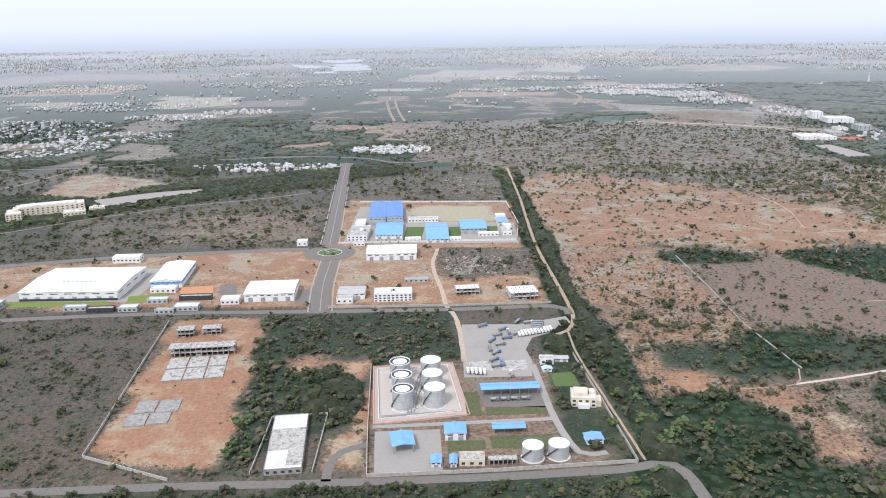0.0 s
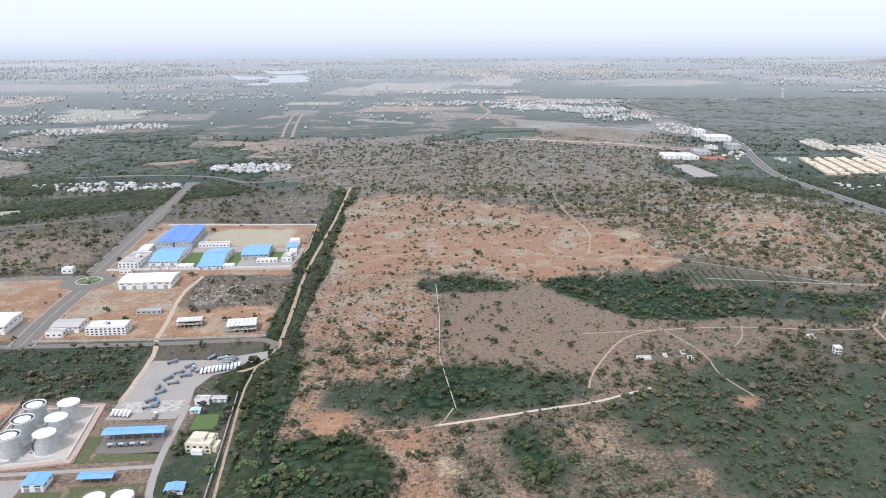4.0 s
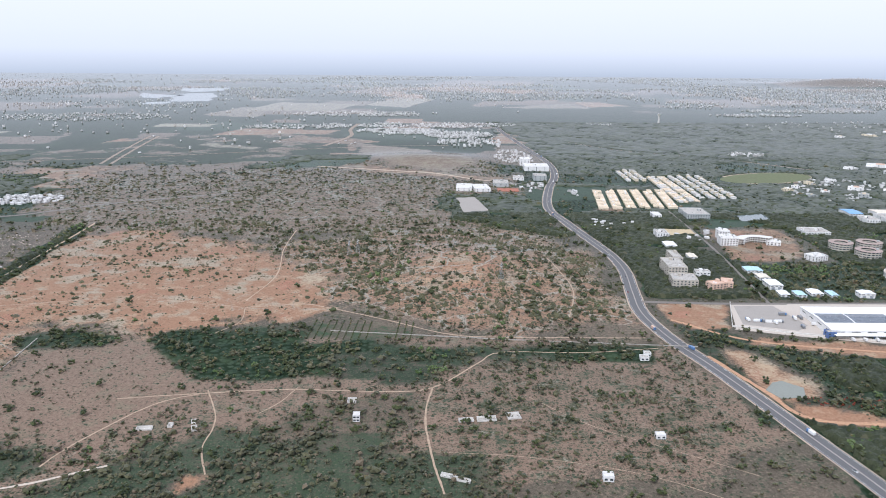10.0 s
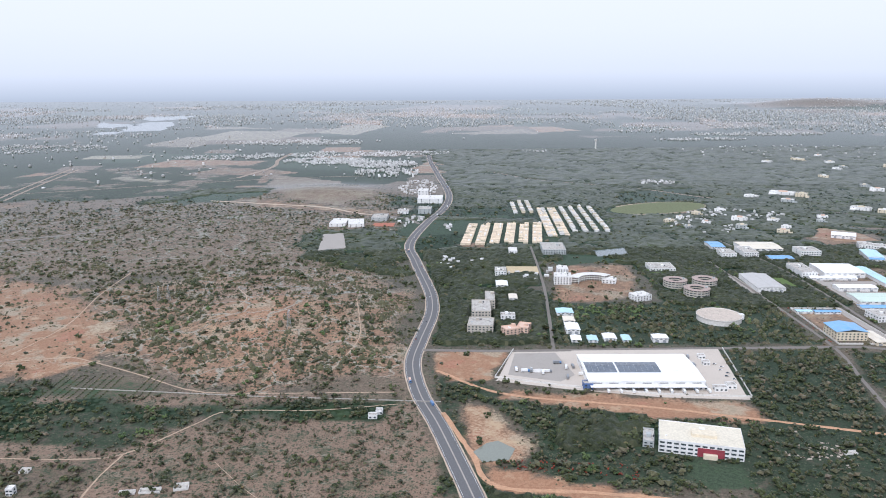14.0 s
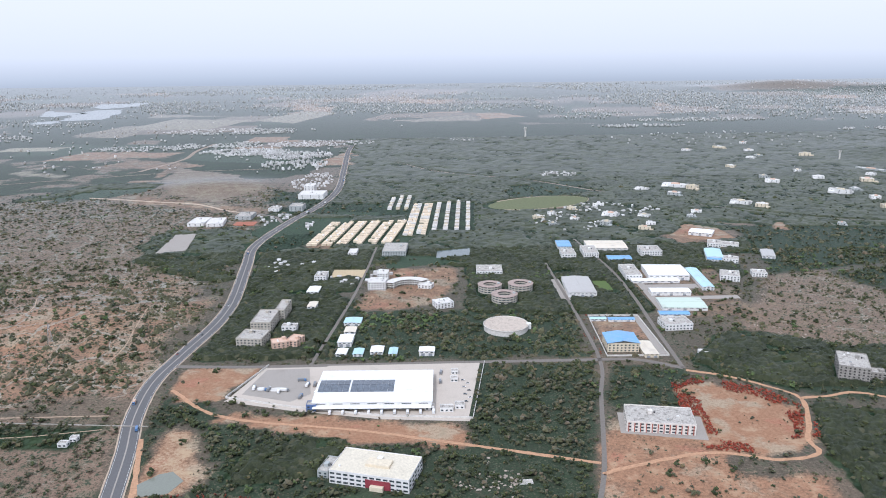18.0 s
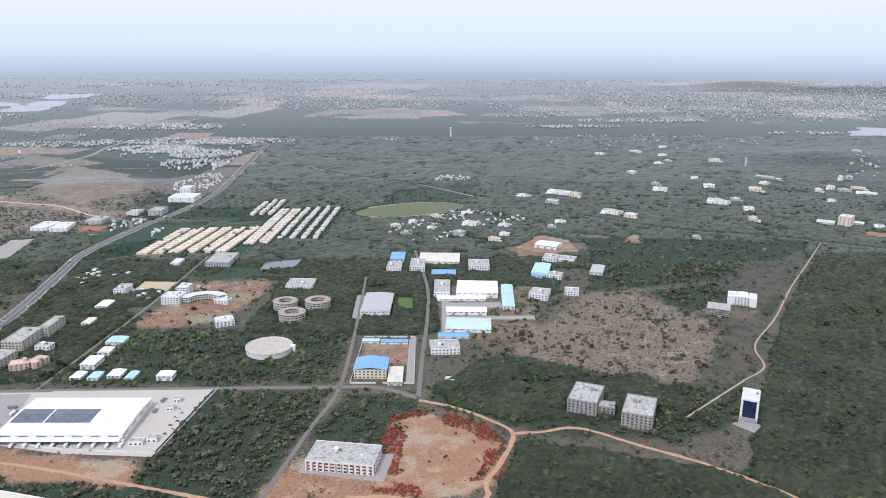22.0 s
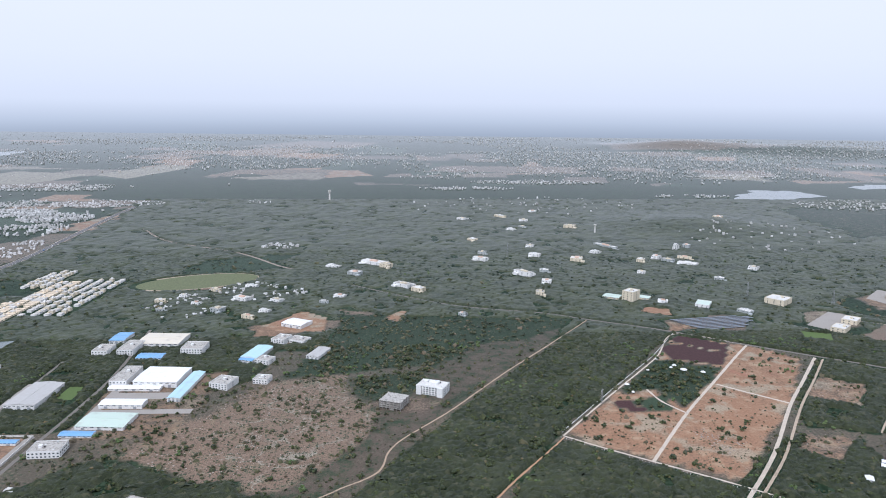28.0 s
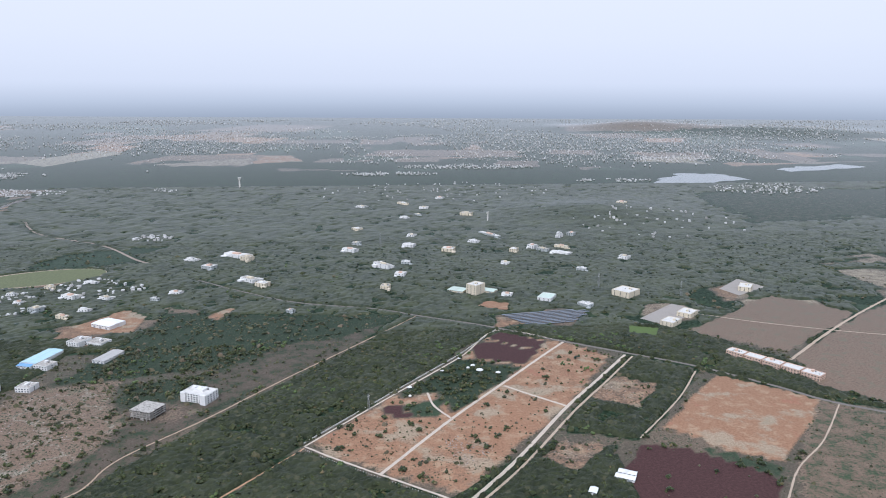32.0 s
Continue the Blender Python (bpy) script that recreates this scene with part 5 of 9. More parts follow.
def block(label, x, y, w, d, h, turn, wall=None, roof=None, floors=None, bays=None, name="building", cat="building", group="", clutter=True, parapet=0.9, hole=None, ledges=False, seed=0, ww=2.2, wh=1.7):
    """A flat-roofed block: walls, roof deck inside a parapet, windows floor by floor, stair head and water tank."""
    wall, roof = wall or WHITE, roof or ROOFCON
    claim(x, y, w, d, turn, 0.8 if y > 1500 else 2.0)
    rng = random.Random(int(x * 7 + y * 3) + seed)
    ob = thing(name, label, cat, x, y, turn, group)
    floors = floors or max(1, round(h / 3.4))
    far = y > 1500
    bays = bays or max(2, min(3 if far else 9, int(w / 4.5)))
    side = max(1, min(1 if y > 1250 else 5, int(d / 6)))
    part("wall", boxes((-w / 2, -d / 2, 0, w / 2, d / 2, h - 0.25)), wall, ob)
    part("roof", boxes((-w / 2 + 0.25, -d / 2 + 0.25, h - 0.25, w / 2 - 0.25, d / 2 - 0.25, h)), roof, ob, "weathered flat roof deck")
    if parapet:
        t, p = 0.25, h + parapet
        part("parapet", boxes((-w / 2, -d / 2, h - 0.25, w / 2, -d / 2 + t, p), (-w / 2, d / 2 - t, h - 0.25, w / 2, d / 2, p), (-w / 2, -d / 2 + t, h - 0.25, -w / 2 + t, d / 2 - t, p), (w / 2 - t, -d / 2 + t, h - 0.25, w / 2, d / 2 - t, p)), wall, ob)
    openings(ob, w, d, 0.2, floors, (h - 0.3) / floors, bays, side, hole or WIN, ww, min(wh, h / floors * 0.5), "opening" if hole else "window")
    if ledges:
        for f in range(1, floors + 1):
            z = f * (h - 0.3) / floors
            part("ledge", boxes((-w / 2 - 0.5, -d / 2 - 0.5, z - 0.12, w / 2 + 0.5, d / 2 + 0.5, z + 0.12)), wall, ob, "projecting floor ledge")
    if clutter and w > 8 and d > 8:
        cx, cy = rng.uniform(-0.25, 0.25) * w, rng.uniform(-0.1, 0.3) * d
        part("stair_head", boxes((cx - 2, cy - 2.5, h, cx + 2, cy + 2.5, h + 2.8), (cx - 2.2, cy - 2.7, h + 2.8, cx + 2.2, cy + 2.7, h + 3.0)), wall, ob)
        bm = bmesh.new()
        drum(bm, cx + 4.5, cy, h, h + 1.7, 0.9, 12)
        part("water_tank", bm, DARKSTEEL, ob, "black plastic roof tank")
        if w > 18:
            for k in range(rng.randint(2, 5) if y < 1350 else 1):
                px, py = rng.uniform(-0.42, 0.42) * w, rng.uniform(-0.42, 0.42) * d
                s = rng.uniform(0.6, 1.4)
                part("roof_unit", boxes((px - s, py - s * 0.7, h, px + s, py + s * 0.7, h + rng.uniform(0.7, 1.6))), rng.choice((GREYP, WHITE, LATTICE)), ob)
    return ob


def bare_frame(label, x, y, w, d, h, turn, floors, bays, rows=3, top=None, infill=0.0, name="unfinished_building", group=""):
    """Unfinished concrete frame: floor slabs on columns, some bays bricked up."""
    claim(x, y, w, d, turn)
    ob = thing(name, label, "unfinished building", x, y, turn, group)
    rng = random.Random(int(x + y))
    sh = h / floors
    for f in range(floors):
        part("floor_slab", boxes((-w / 2, -d / 2, (f + 1) * sh - 0.35, w / 2, d / 2, (f + 1) * sh)), top or ROOFCON, ob)
    col = unit_mesh("column", boxes((-0.3, -0.3, 0, 0.3, 0.3, h + 0.9)), CONCRETE)
    for i in range(bays + 1):
        for j in range(rows):
            again("column", col, ob, (i / bays * (w - 0.8) - w / 2 + 0.4, j / (rows - 1) * (d - 0.8) - d / 2 + 0.4, 0))
    # solid block, the interior's shade put into its colour
    part("core_wall", boxes((-w * 0.42, -d * 0.12, 0, w * 0.42, d * 0.42, h - 0.4)), VOID, ob, "dark block standing for the shaded interior")
    for f in range(floors):
        for i in range(bays):
            if rng.random() < infill:
                u0, u1 = (i / bays) * w - w / 2 + 0.4, ((i + 1) / bays) * w - w / 2 - 0.4
                part("infill_wall", boxes((u0, -d / 2 + 0.15, f * sh, u1, -d / 2 + 0.4, f * sh + sh * rng.choice((0.35, 0.6)))), CONCRETE, ob)
    return ob


def storage_tank(x, y, h, r, floating):
    ob = thing("storage_tank", "tall grey steel storage tank with a white roof and rim rail" if not floating else "tall grey steel storage tank with an open dark rim", "tank", x, y, group="fuel storage tanks")
    bm = bmesh.new()
    drum(bm, 0, 0, 0, h, r, 40)
    part("shell", bm, STEEL, ob)
    for k in range(1, 6):
        bm = bmesh.new()
        ring(bm, 0, 0, h * k / 6 - 0.06, h * k / 6 + 0.06, r, r + 0.07, 40)
        part("shell_course", bm, LATTICE, ob)
    bm = bmesh.new()
    if floating:
        ring(bm, 0, 0, h, h + 0.55, r - 0.25, r + 0.3, 40)
        part("rim_walk", bm, TANKROOF, ob)
        bm = bmesh.new()
        ring(bm, 0, 0, h, h + 0.06, r * 0.72, r - 0.3, 40)
        part("rim_seal", bm, DARKSTEEL, ob, "dark rim seal")
        bm = bmesh.new()
        drum(bm, 0, 0, h, h + 0.45, r * 0.74, 40, r * 0.1)
        part("roof", bm, TANKROOF, ob)
    else:
        drum(bm, 0, 0, h, h + 1.1, r + 0.15, 40, 0.4)
        part("roof", bm, TANKROOF, ob)
    bm = bmesh.new()
    ring(bm, 0, 0, h + 1.1, h + 1.18, r + 0.2, r + 0.28, 40)
    for a in np.linspace(0, 2 * math.pi, 20, endpoint=False):
        px, py = (r + 0.24) * math.cos(a), (r + 0.24) * math.sin(a)
        box(bm, px - 0.05, py - 0.05, h, px + 0.05, py + 0.05, h + 1.15)
    part("guard_rail", bm, LATTICE, ob)
    for k in range(14):
        a = math.pi * 1.05 + k * 0.09
        z = h * k / 14
        bm = boxes((-0.6, -0.45, 0, 0.6, 0.45, 0.12))
        bm.transform(pose((r + 0.5) * math.cos(a), (r + 0.5) * math.sin(a), z + 0.5, 0, 0, math.degrees(a)))
        part("stair_tread", bm, DARKSTEEL, ob)
    bm = bmesh.new()
    ring(bm, 0, 0, 0, 0.4, r + 0.05, r + 1.0, 40)
    part("foundation", bm, NEWCON, ob, "pale concrete ring base")
    claim(x, y, 2 * r, 2 * r, 0)
    return ob


def wall_line(label, line, h=2.2, t=0.35, material=None, name="compound_wall"):
    """A boundary wall: one length of masonry between each two corners, with a coping."""
    ob = thing(name, label, "wall", *line[0], z=0)
    for a, b in zip(line, line[1:]):
        u, v = Vector(b) - Vector(a), Vector(line[0])
        n = max(1, int(u.length / 45))
        for k in range(n):
            p, q = Vector(a) + u * k / n, Vector(a) + u * (k + 1) / n
            m = (p + q) / 2
            bm = boxes((-u.length / n / 2, -t / 2, -0.5, u.length / n / 2, t / 2, h), (-u.length / n / 2, -t / 2 - 0.08, h, u.length / n / 2, t / 2 + 0.08, h + 0.12))
            seg = part("wall_length", bm, material or STONEWALL, ob)
            seg.location, seg.rotation_euler = (m.x - v.x, m.y - v.y, lie(m.x, m.y)), (0, 0, math.atan2(u.y, u.x))
    KEEP_OFF.append((line, 1.5))
    return ob


def mast(label, x, y, h, w=3.2):
    ob = thing("lattice_mast", label, "mast", x, y, 20)
    for sx, sy in ((-1, -1), (1, -1), (1, 1), (-1, 1)):
        bm = bmesh.new()
        a, b = w / 2, 0.5
        v = [(sx * a + p, sy * a + q, 0) for p, q in ((-0.12, -0.12), (0.12, -0.12), (0.12, 0.12), (-0.12, 0.12))]
        u = [(sx * b + p, sy * b + q, h) for p, q in ((-0.12, -0.12), (0.12, -0.12), (0.12, 0.12), (-0.12, 0.12))]
        lo, hi = [bm.verts.new(c) for c in v], [bm.verts.new(c) for c in u]
        bm.faces.new(hi)
        for i in range(4):
            bm.faces.new((lo[i], lo[(i + 1) % 4], hi[(i + 1) % 4], hi[i]))
        part("leg", bm, LATTICE, ob)
    n = int(h / 3)
    for k in range(1, n):
        s = w / 2 + (0.5 - w / 2) * k / n
        s2 = w / 2 + (0.5 - w / 2) * (k + 1) / n
        z, z2 = h * k / n, h * (k + 1) / n
        bm = boxes((-s, -s - 0.08, z - 0.09, s, -s + 0.08, z + 0.09), (-s, s - 0.08, z - 0.09, s, s + 0.08, z + 0.09), (-s - 0.08, -s, z - 0.09, -s + 0.08, s, z + 0.09), (s - 0.08, -s, z - 0.09, s + 0.08, s, z + 0.09))
        for sgn in (-1, 1):
            a = [bm.verts.new(c) for c in ((-s * sgn - 0.1, -s, z), (-s * sgn + 0.1, -s, z), (s2 * sgn + 0.1, -s2, z2), (s2 * sgn - 0.1, -s2, z2))]
            bm.faces.new(a)
        part("brace", bm, LATTICE, ob)
    for k in range(3):
        bm = bmesh.new()
        drum(bm, 0, 0, 0, 0.5, 0.9, 12)
        bm.transform(pose(0.9 * math.cos(k * 2.1), 0.9 * math.sin(k * 2.1), h - 2 - 2.5 * k, 90, 0, 120 * k))
        part("dish", bm, WHITE, ob, "white drum antenna")
    return ob


# -- west: fuel depot --
slab_area("tank_bund_floor", [(-32, 540), (23, 548), (36, 474), (-21, 461)], YARDPAVE, "pale pinkish concrete floor of the tank bund")
slab_area("bund_path", [(-36.5, 545.5), (27.5, 554.5), (42.5, 469.5), (-24.5, 454.5)], plain("pinkish_path_paving", (0.46, 0.35, 0.285), vary=0.1), "pinkish paved path round the tank bund", lift=0.06)
for tx, ty, th, tr, fl in ((-12.5, 526, 14.3, 7.8, True), (11, 530, 14.3, 7.8, False), (-9, 503.5, 14.5, 7.7, True), (13.5, 507, 14.5, 7.7, False), (-6, 480.5, 14.6, 7.6, True), (16.5, 485, 14.3, 7.6, False), (82, 417, 9.4, 6.6, False), (98.5, 419.5, 9.4, 6.6, False)):
    storage_tank(tx, ty, th, tr, fl)
wall_line("low pale concrete bund wall round the tanks", [(-32, 540), (23, 548), (36, 474), (-21, 461), (-32, 540)], 1.4, 0.5, NEWCON, "bund_wall")
wall_line("pinkish kerb wall round the tank field", [(-36, 545), (27, 554), (42, 470), (-24, 455), (-36, 545)], 0.8, 0.5, plain("pink_kerb", (0.48, 0.34, 0.28)), "kerb_wall")
slab_area("truck_park", [(33, 635), (86, 637), (130, 657), (133, 642), (110, 616), (95, 606), (88, 581), (92, 559), (90, 531), (37, 528), (35, 574)], PAVING, "grey concrete truck park with oil stains", lift=0.12)
slab_area("loading_apron", [(44, 522), (92, 526), (97, 482), (52, 482)], OLDROAD, "dark loading apron under the canopy", lift=0.16)
slab_area("lawn", [(37, 504), (47, 505), (51, 470), (40, 469)], DULLAWN, "small green lawn", "lawn", 0.16)
slab_area("lawn", [(53, 480), (96, 484), (98, 474), (54, 470)], DULLAWN, "small green lawn", "lawn", 0.16)
slab_area("lawn", [(55, 441), (98, 446), (99, 435), (90, 428), (57, 427)], DULLAWN, "small green lawn", "lawn", 0.16)
slab_area("lawn", [(27, 435), (52, 437), (53, 426), (28, 423)], DULLAWN, "small green lawn", "lawn", 0.16)
slab_area("lawn", [(104, 536), (122, 539), (125, 516), (106, 514)], GRASS, "small green lawn", "lawn", 0.16)
slab_area("depot_yard", [(-22, 446), (22, 450), (26, 402), (-16, 396)], PAVING, "grey stained concrete yard", lift=0.16)
road("depot_road", [(92, 552), (97, 500), (101, 465), (112, 424), (130, 424)], 5, PAVING, "pale concrete depot road", lift=0.2)
road("depot_road", [(-24, 452), (30, 458), (100, 466)], 4.5, PAVING, "pale concrete depot road", lift=0.19)
shed("long open canopy with a bright blue roof over loading bays", 71.1, 503.1, 42.5, 9.5, 7, 5.5, TIN_BLUE, along="x", canopy=True, name="loading_canopy", cat="canopy")
shed("small hall with a blue roof and white walls", 32.4, 443, 13.7, 13.6, 6, 4, TIN_BLUE)
shed("open shelter with a blue roof", 68.2, 449.3, 21.6, 7.4, 5, 5, TIN_BLUE, along="x", canopy=True, name="shelter", cat="canopy")
shed("pitched open shelter with a blue roof", -1.5, 427.9, 13.8, 17, 7, 12, TIN_BLUE, canopy=True, name="shelter", cat="canopy")
shed("small blue-roofed hut with white walls", 21.5, 409, 5.9, 9, 4, 2, TIN_BLUE, name="hut", cat="hut", doors=1)
shed("small blue-roofed hut with white walls", 32.3, 409.5, 3.8, 9.5, 4, 2, TIN_BLUE, name="hut", cat="hut", doors=1)
shed("small blue-roofed hut beside trees", 123.2, 438, 10.9, 9, 4, 8, TIN_BLUE, name="hut", cat="hut", doors=1)
shed("small pale-blue-roofed hut by the gate", 102, 541, 7, 5, 3.5, 8, TIN_PALE, name="hut", cat="hut", doors=1)
block("low cream flat-roofed pump control building", 43.6, 411, 16, 9, 4, 2, CREAM, clutter=False)
bare_frame("low concrete pump house with open bays", 62.9, 410.4, 18, 5, 4, 5, 1, 6, 2, name="pump_house")
of = block("cream two-storey depot office with a stepped roof", 123.5, 490.6, 18, 15.5, 6.4, -4, CREAM, NEWCON)
part("roof_storey", boxes((-7, -3.5, 6.4, 3, 5.5, 9.2), (4, 0, 6.4, 8, 6, 8.2)), CREAM, of, "cream set-back top floor")
part("side_wing", boxes((9, -6, 0, 12.5, 4, 4.2)), CREAM, of)
part("entrance_porch", boxes((-4, -10.4, 0, 4, -7.8, 3.4)), WHITE, of)
# pipe runs and pumps of the tank field
for k, (ax, ay, bx, by) in enumerate(((-2, 469, 2, 537), (0, 469, 4, 537), (2.2, 469, 6, 537), (-20, 466, 33, 474.5), (-20, 464.6, 33, 473.1))):
    pr = thing("pipe_run", "long silver pipes on low stands between tanks", "pipe", ax, ay, group="tank field pipes")
    u = Vector((bx - ax, by - ay, 0))
    bm = bmesh.new()
    drum(bm, 0, 0, 0, u.length, 0.3, 8)
    bm.transform(Matrix.Translation((0, 0, 0.9)) @ Vector((0, 0, 1)).rotation_difference(u.normalized()).to_matrix().to_4x4())
    part("pipe", bm, LATTICE, pr)
    for s in np.linspace(0.06, 0.94, 7):
        part("stand", boxes((u.x * s - 0.3, u.y * s - 0.3, 0, u.x * s + 0.3, u.y * s + 0.3, 0.62)), NEWCON, pr)
for k in range(6):
    tx, ty = (-12.5, 11, -9, 13.5, -6, 16.5)[k], (526, 530, 503.5, 507, 480.5, 485)[k]
    s = 1 if k % 2 == 0 else -1
    vb = thing("valve_set", "grey pump and valve set beside a tank", "valve", tx + s * 9.6, ty - 4, 8, "tank valve sets")
    part("plinth", boxes((-1.3, -0.8, 0, 1.3, 0.8, 0.4)), NEWCON, vb)
    part("valve_body", boxes((-0.9, -0.35, 0.4, 0.2, 0.35, 1.3)), GREYP, vb)
    bm = bmesh.new()
    drum(bm, 0.7, 0, 0.4, 1.5, 0.35, 10)
    part("motor", bm, CARBLUE, vb)
slab_area("yard_stain", [(40, 556), (58, 558), (60, 540), (42, 538)], ROOFCON, "paler square of yard concrete", "pavement", 0.17)
slab_area("yard_stain", [(66, 560), (88, 561), (87, 542), (67, 541)], ROOFCON, "paler square of yard concrete", "pavement", 0.17)
slab_area("car_park", [(-226, 741), (-210, 746), (-199, 712), (-217, 710)], OLDROAD, "small dark car park beside a warehouse", lift=0.13)
slab_area("car_park", [(-136, 728), (-124, 730), (-116, 690), (-134, 688)], OLDROAD, "small dark car park beside a warehouse", lift=0.13)
block("small white gatehouse with a flat roof", 103, 556, 11, 7, 4.5, 2, WHITE, clutter=False)
shed("low grey-roofed store beside the gatehouse", 115, 560, 11, 6, 4, 2, TIN_GREY, along="x")
wall_line("grey compound wall round the fuel depot", [(126, 572), (137, 493), (147, 413), (60, 401), (-20, 393), (-27, 447), (-38, 548)], 2.4)
long_hall = block("long unfinished low hall with white and grey roof slabs", -76.7, 427.8, 23, 67, 4, 8.6, CONCRETE, NEWCON, floors=1, parapet=0.4, clutter=False)
part("bare_roof_slab", boxes((-11.2, -12, 4.0, 11.2, 15, 4.08), (1.5, -30, 4.0, 11.2, -12, 4.08)), ROOFCON, long_hall, "bare grey concrete roof slab")
wall_line("compound wall round an unfinished hall", [(-92, 394), (-96, 462), (-58, 468), (-54, 396)], 2.0)
# -- west: building site --
bare_frame("long two-storey unfinished concrete frame", -183.3, 569.2, 54, 12, 8, 8, 2, 12, 3, infill=0.25)
bare_frame("unfinished two-storey concrete frame", -212, 607.4, 15.5, 11, 7, 10, 2, 4, 3, infill=0.3)
bare_frame("unfinished two-storey concrete frame", -190.5, 613.3, 17, 9.5, 6, 9, 2, 4, 3, infill=0.3)
for px, py, pw, pd, tn in ((-197, 549, 15, 20, 11), (-181, 552, 15, 20, 11), (-165.5, 555, 14, 20, 11), (-192.5, 527.5, 15, 20, 11), (-176.5, 530.5, 15, 20, 11), (-161, 533.5, 14, 20, 11), (-192, 476, 14, 17, 10), (-176, 478, 15, 17, 10), (-191, 457, 14, 16, 10), (-176, 460, 14, 15, 10)):
    ob = thing("foundation_slab", "raw pale concrete foundation slab on red soil", "foundation", px, py, tn, "foundation slabs")
    part("slab", boxes((-pw / 2, -pd / 2, -0.3, pw / 2, pd / 2, 0.7)), ROOFCON if py > 500 else CONCRETE, ob)
    part("kerb", boxes((-pw / 2 - 0.4, -pd / 2 - 0.4, -0.3, pw / 2 + 0.4, -pd / 2, 1.0), (-pw / 2 - 0.4, pd / 2, -0.3, pw / 2 + 0.4, pd / 2 + 0.4, 1.0)), CONCRETE, ob)
    claim(px, py, pw, pd, tn)
wall_line("grey compound wall along the building site", [(-240, 638), (-205, 410), (-140, 386)], 2.0)
# -- west: warehouses --
slab_area("warehouse_yard", [(-440, 690), (-420, 790), (-300, 800), (-300, 690)], PAVING, "grey concrete warehouse yard")
slab_area("lawn", [(-428, 688), (-352, 691), (-344, 680), (-430, 672)], BRIGHTLAWN, "bright green lawn strip", "lawn", 0.16)
slab_area("lawn", [(-351, 690), (-326, 692), (-318, 683), (-343, 680)], BRIGHTLAWN, "bright green lawn strip", "lawn", 0.16)
slab_area("lawn", [(-310, 706), (-274, 715), (-265, 700), (-303, 686)], BRIGHTLAWN, "bright green lawn strip", "lawn", 0.16)
big_wh = shed("very large white warehouse with a white sheet roof", -367.7, 732, 99, 79, 12, 3, TIN_WHITE, WHITE, along="x", lift=2.2, doors=8, name="warehouse", cat="warehouse")
for k in range(8):
    bm = boxes((-17 + k * 4.6, -14.4, 0, -14.2 + k * 4.6, -11.0, 0.14))
    bm.transform(pose(0, 0, 11.62 - 0.72, -3.2, 0, 0))
    part("roof_sign_bar", bm, GREYP, big_wh, "dark painted sign bar on the roof")
part("dock_band", boxes((-49.8, -39.75, 0.2, 49.8, -39.55, 2.6)), DARKSTEEL, big_wh, "dark row of dock doors")
shed("white warehouse with a blue wall band", -285.6, 765.7, 32, 68, 10, 8, TIN_WHITE, WHITE, doors=3, name="warehouse", cat="warehouse", band=TIN_BLUE)
shed("white warehouse with a white sheet roof", -162.4, 712.9, 49, 40, 10, 6, TIN_WHITE, WHITE, along="x", lift=1.6, doors=4, name="warehouse", cat="warehouse")
block("low dark-fronted office beside the warehouse", -436, 668, 30, 20, 6, 5, GREYP, WHITE, floors=1)
for bx, by, bw, bd, bh, wl_, rf_ in ((-272, 690, 20, 8, 4, GREYP, NEWCON), (-279, 722, 26, 10, 4.5, WHITE, NEWCON), (-237, 699, 32, 7, 4, DARKSTEEL, ROOFCON), (-198, 690, 18, 12, 5, WHITE, NEWCON), (-172, 894, 13, 10, 6, WHITE, NEWCON), (-364, 824, 32, 12, 7, WHITE, TIN_WHITE), (-318, 664, 26, 7, 4, DARKSTEEL, ROOFCON), (-254, 662, 18, 6, 3.5, GREYP, ROOFCON), (-345, 668, 22, 7, 4, GREYP, NEWCON), (-18, 756, 26, 6, 3, GREYP, TIN_GREY), (80, 1026, 14, 12, 6, WHITE, NEWCON), (88, 975, 10, 12, 5, WHITE, NEWCON), (62, 938, 26, 7, 4, WHITE, NEWCON), (-34, 912, 20, 8, 4, WHITE, NEWCON), (18, 914, 18, 7, 4, WHITE, NEWCON), (-112, 985, 14, 30, 6, WHITE, NEWCON)):
    block("low plain service building beside factory halls", bx, by, bw, bd, bh, 5, wl_, rf_, floors=1, clutter=False, name="service_building", group="service buildings")
slab_area("factory_lane", [(1628, 1090), (1640, 1090), (1652, 1330), (1640, 1332)], PAVING, "pale concrete lane between factory halls", lift=0.12)
slab_area("factory_lane", [(1640, 1172), (1770, 1168), (1771, 1184), (1641, 1186)], PAVING, "pale concrete lane between factory halls", lift=0.13)
slab_area("factory_lane", [(1640, 1224), (1728, 1222), (1729, 1246), (1641, 1248)], PAVING, "pale concrete lane between factory halls", lift=0.14)
slab_area("factory_lane", [(1578, 960), (1588, 960), (1594, 1104), (1584, 1104)], PAVING, "pale concrete lane beside the blue-roofed factory", lift=0.12)
slab_area("factory_lane", [(1500, 1180), (1514, 1180), (1516, 1290), (1502, 1290)], PAVING, "pale concrete lane beside a factory", lift=0.12)
slab_area("lawn", [(1566, 1225), (1590, 1225), (1592, 1275), (1568, 1276)], GRASS, "green lawn beside a factory", "lawn", 0.14)
block("low white gate lodge with a dark base", -292, 668, 18, 10, 4, 5, GREYP, WHITE, clutter=False)
block("low white gate lodge with a dark base", -236, 672, 24, 12, 4, 5, GREYP, WHITE, clutter=False)
slab_area("red_court", [(-266, 734), (-234, 740), (-225, 715), (-259, 711)], plain("orange_court", (0.50, 0.25, 0.13)), "orange bare yard beside the warehouse", "yard", 0.14)
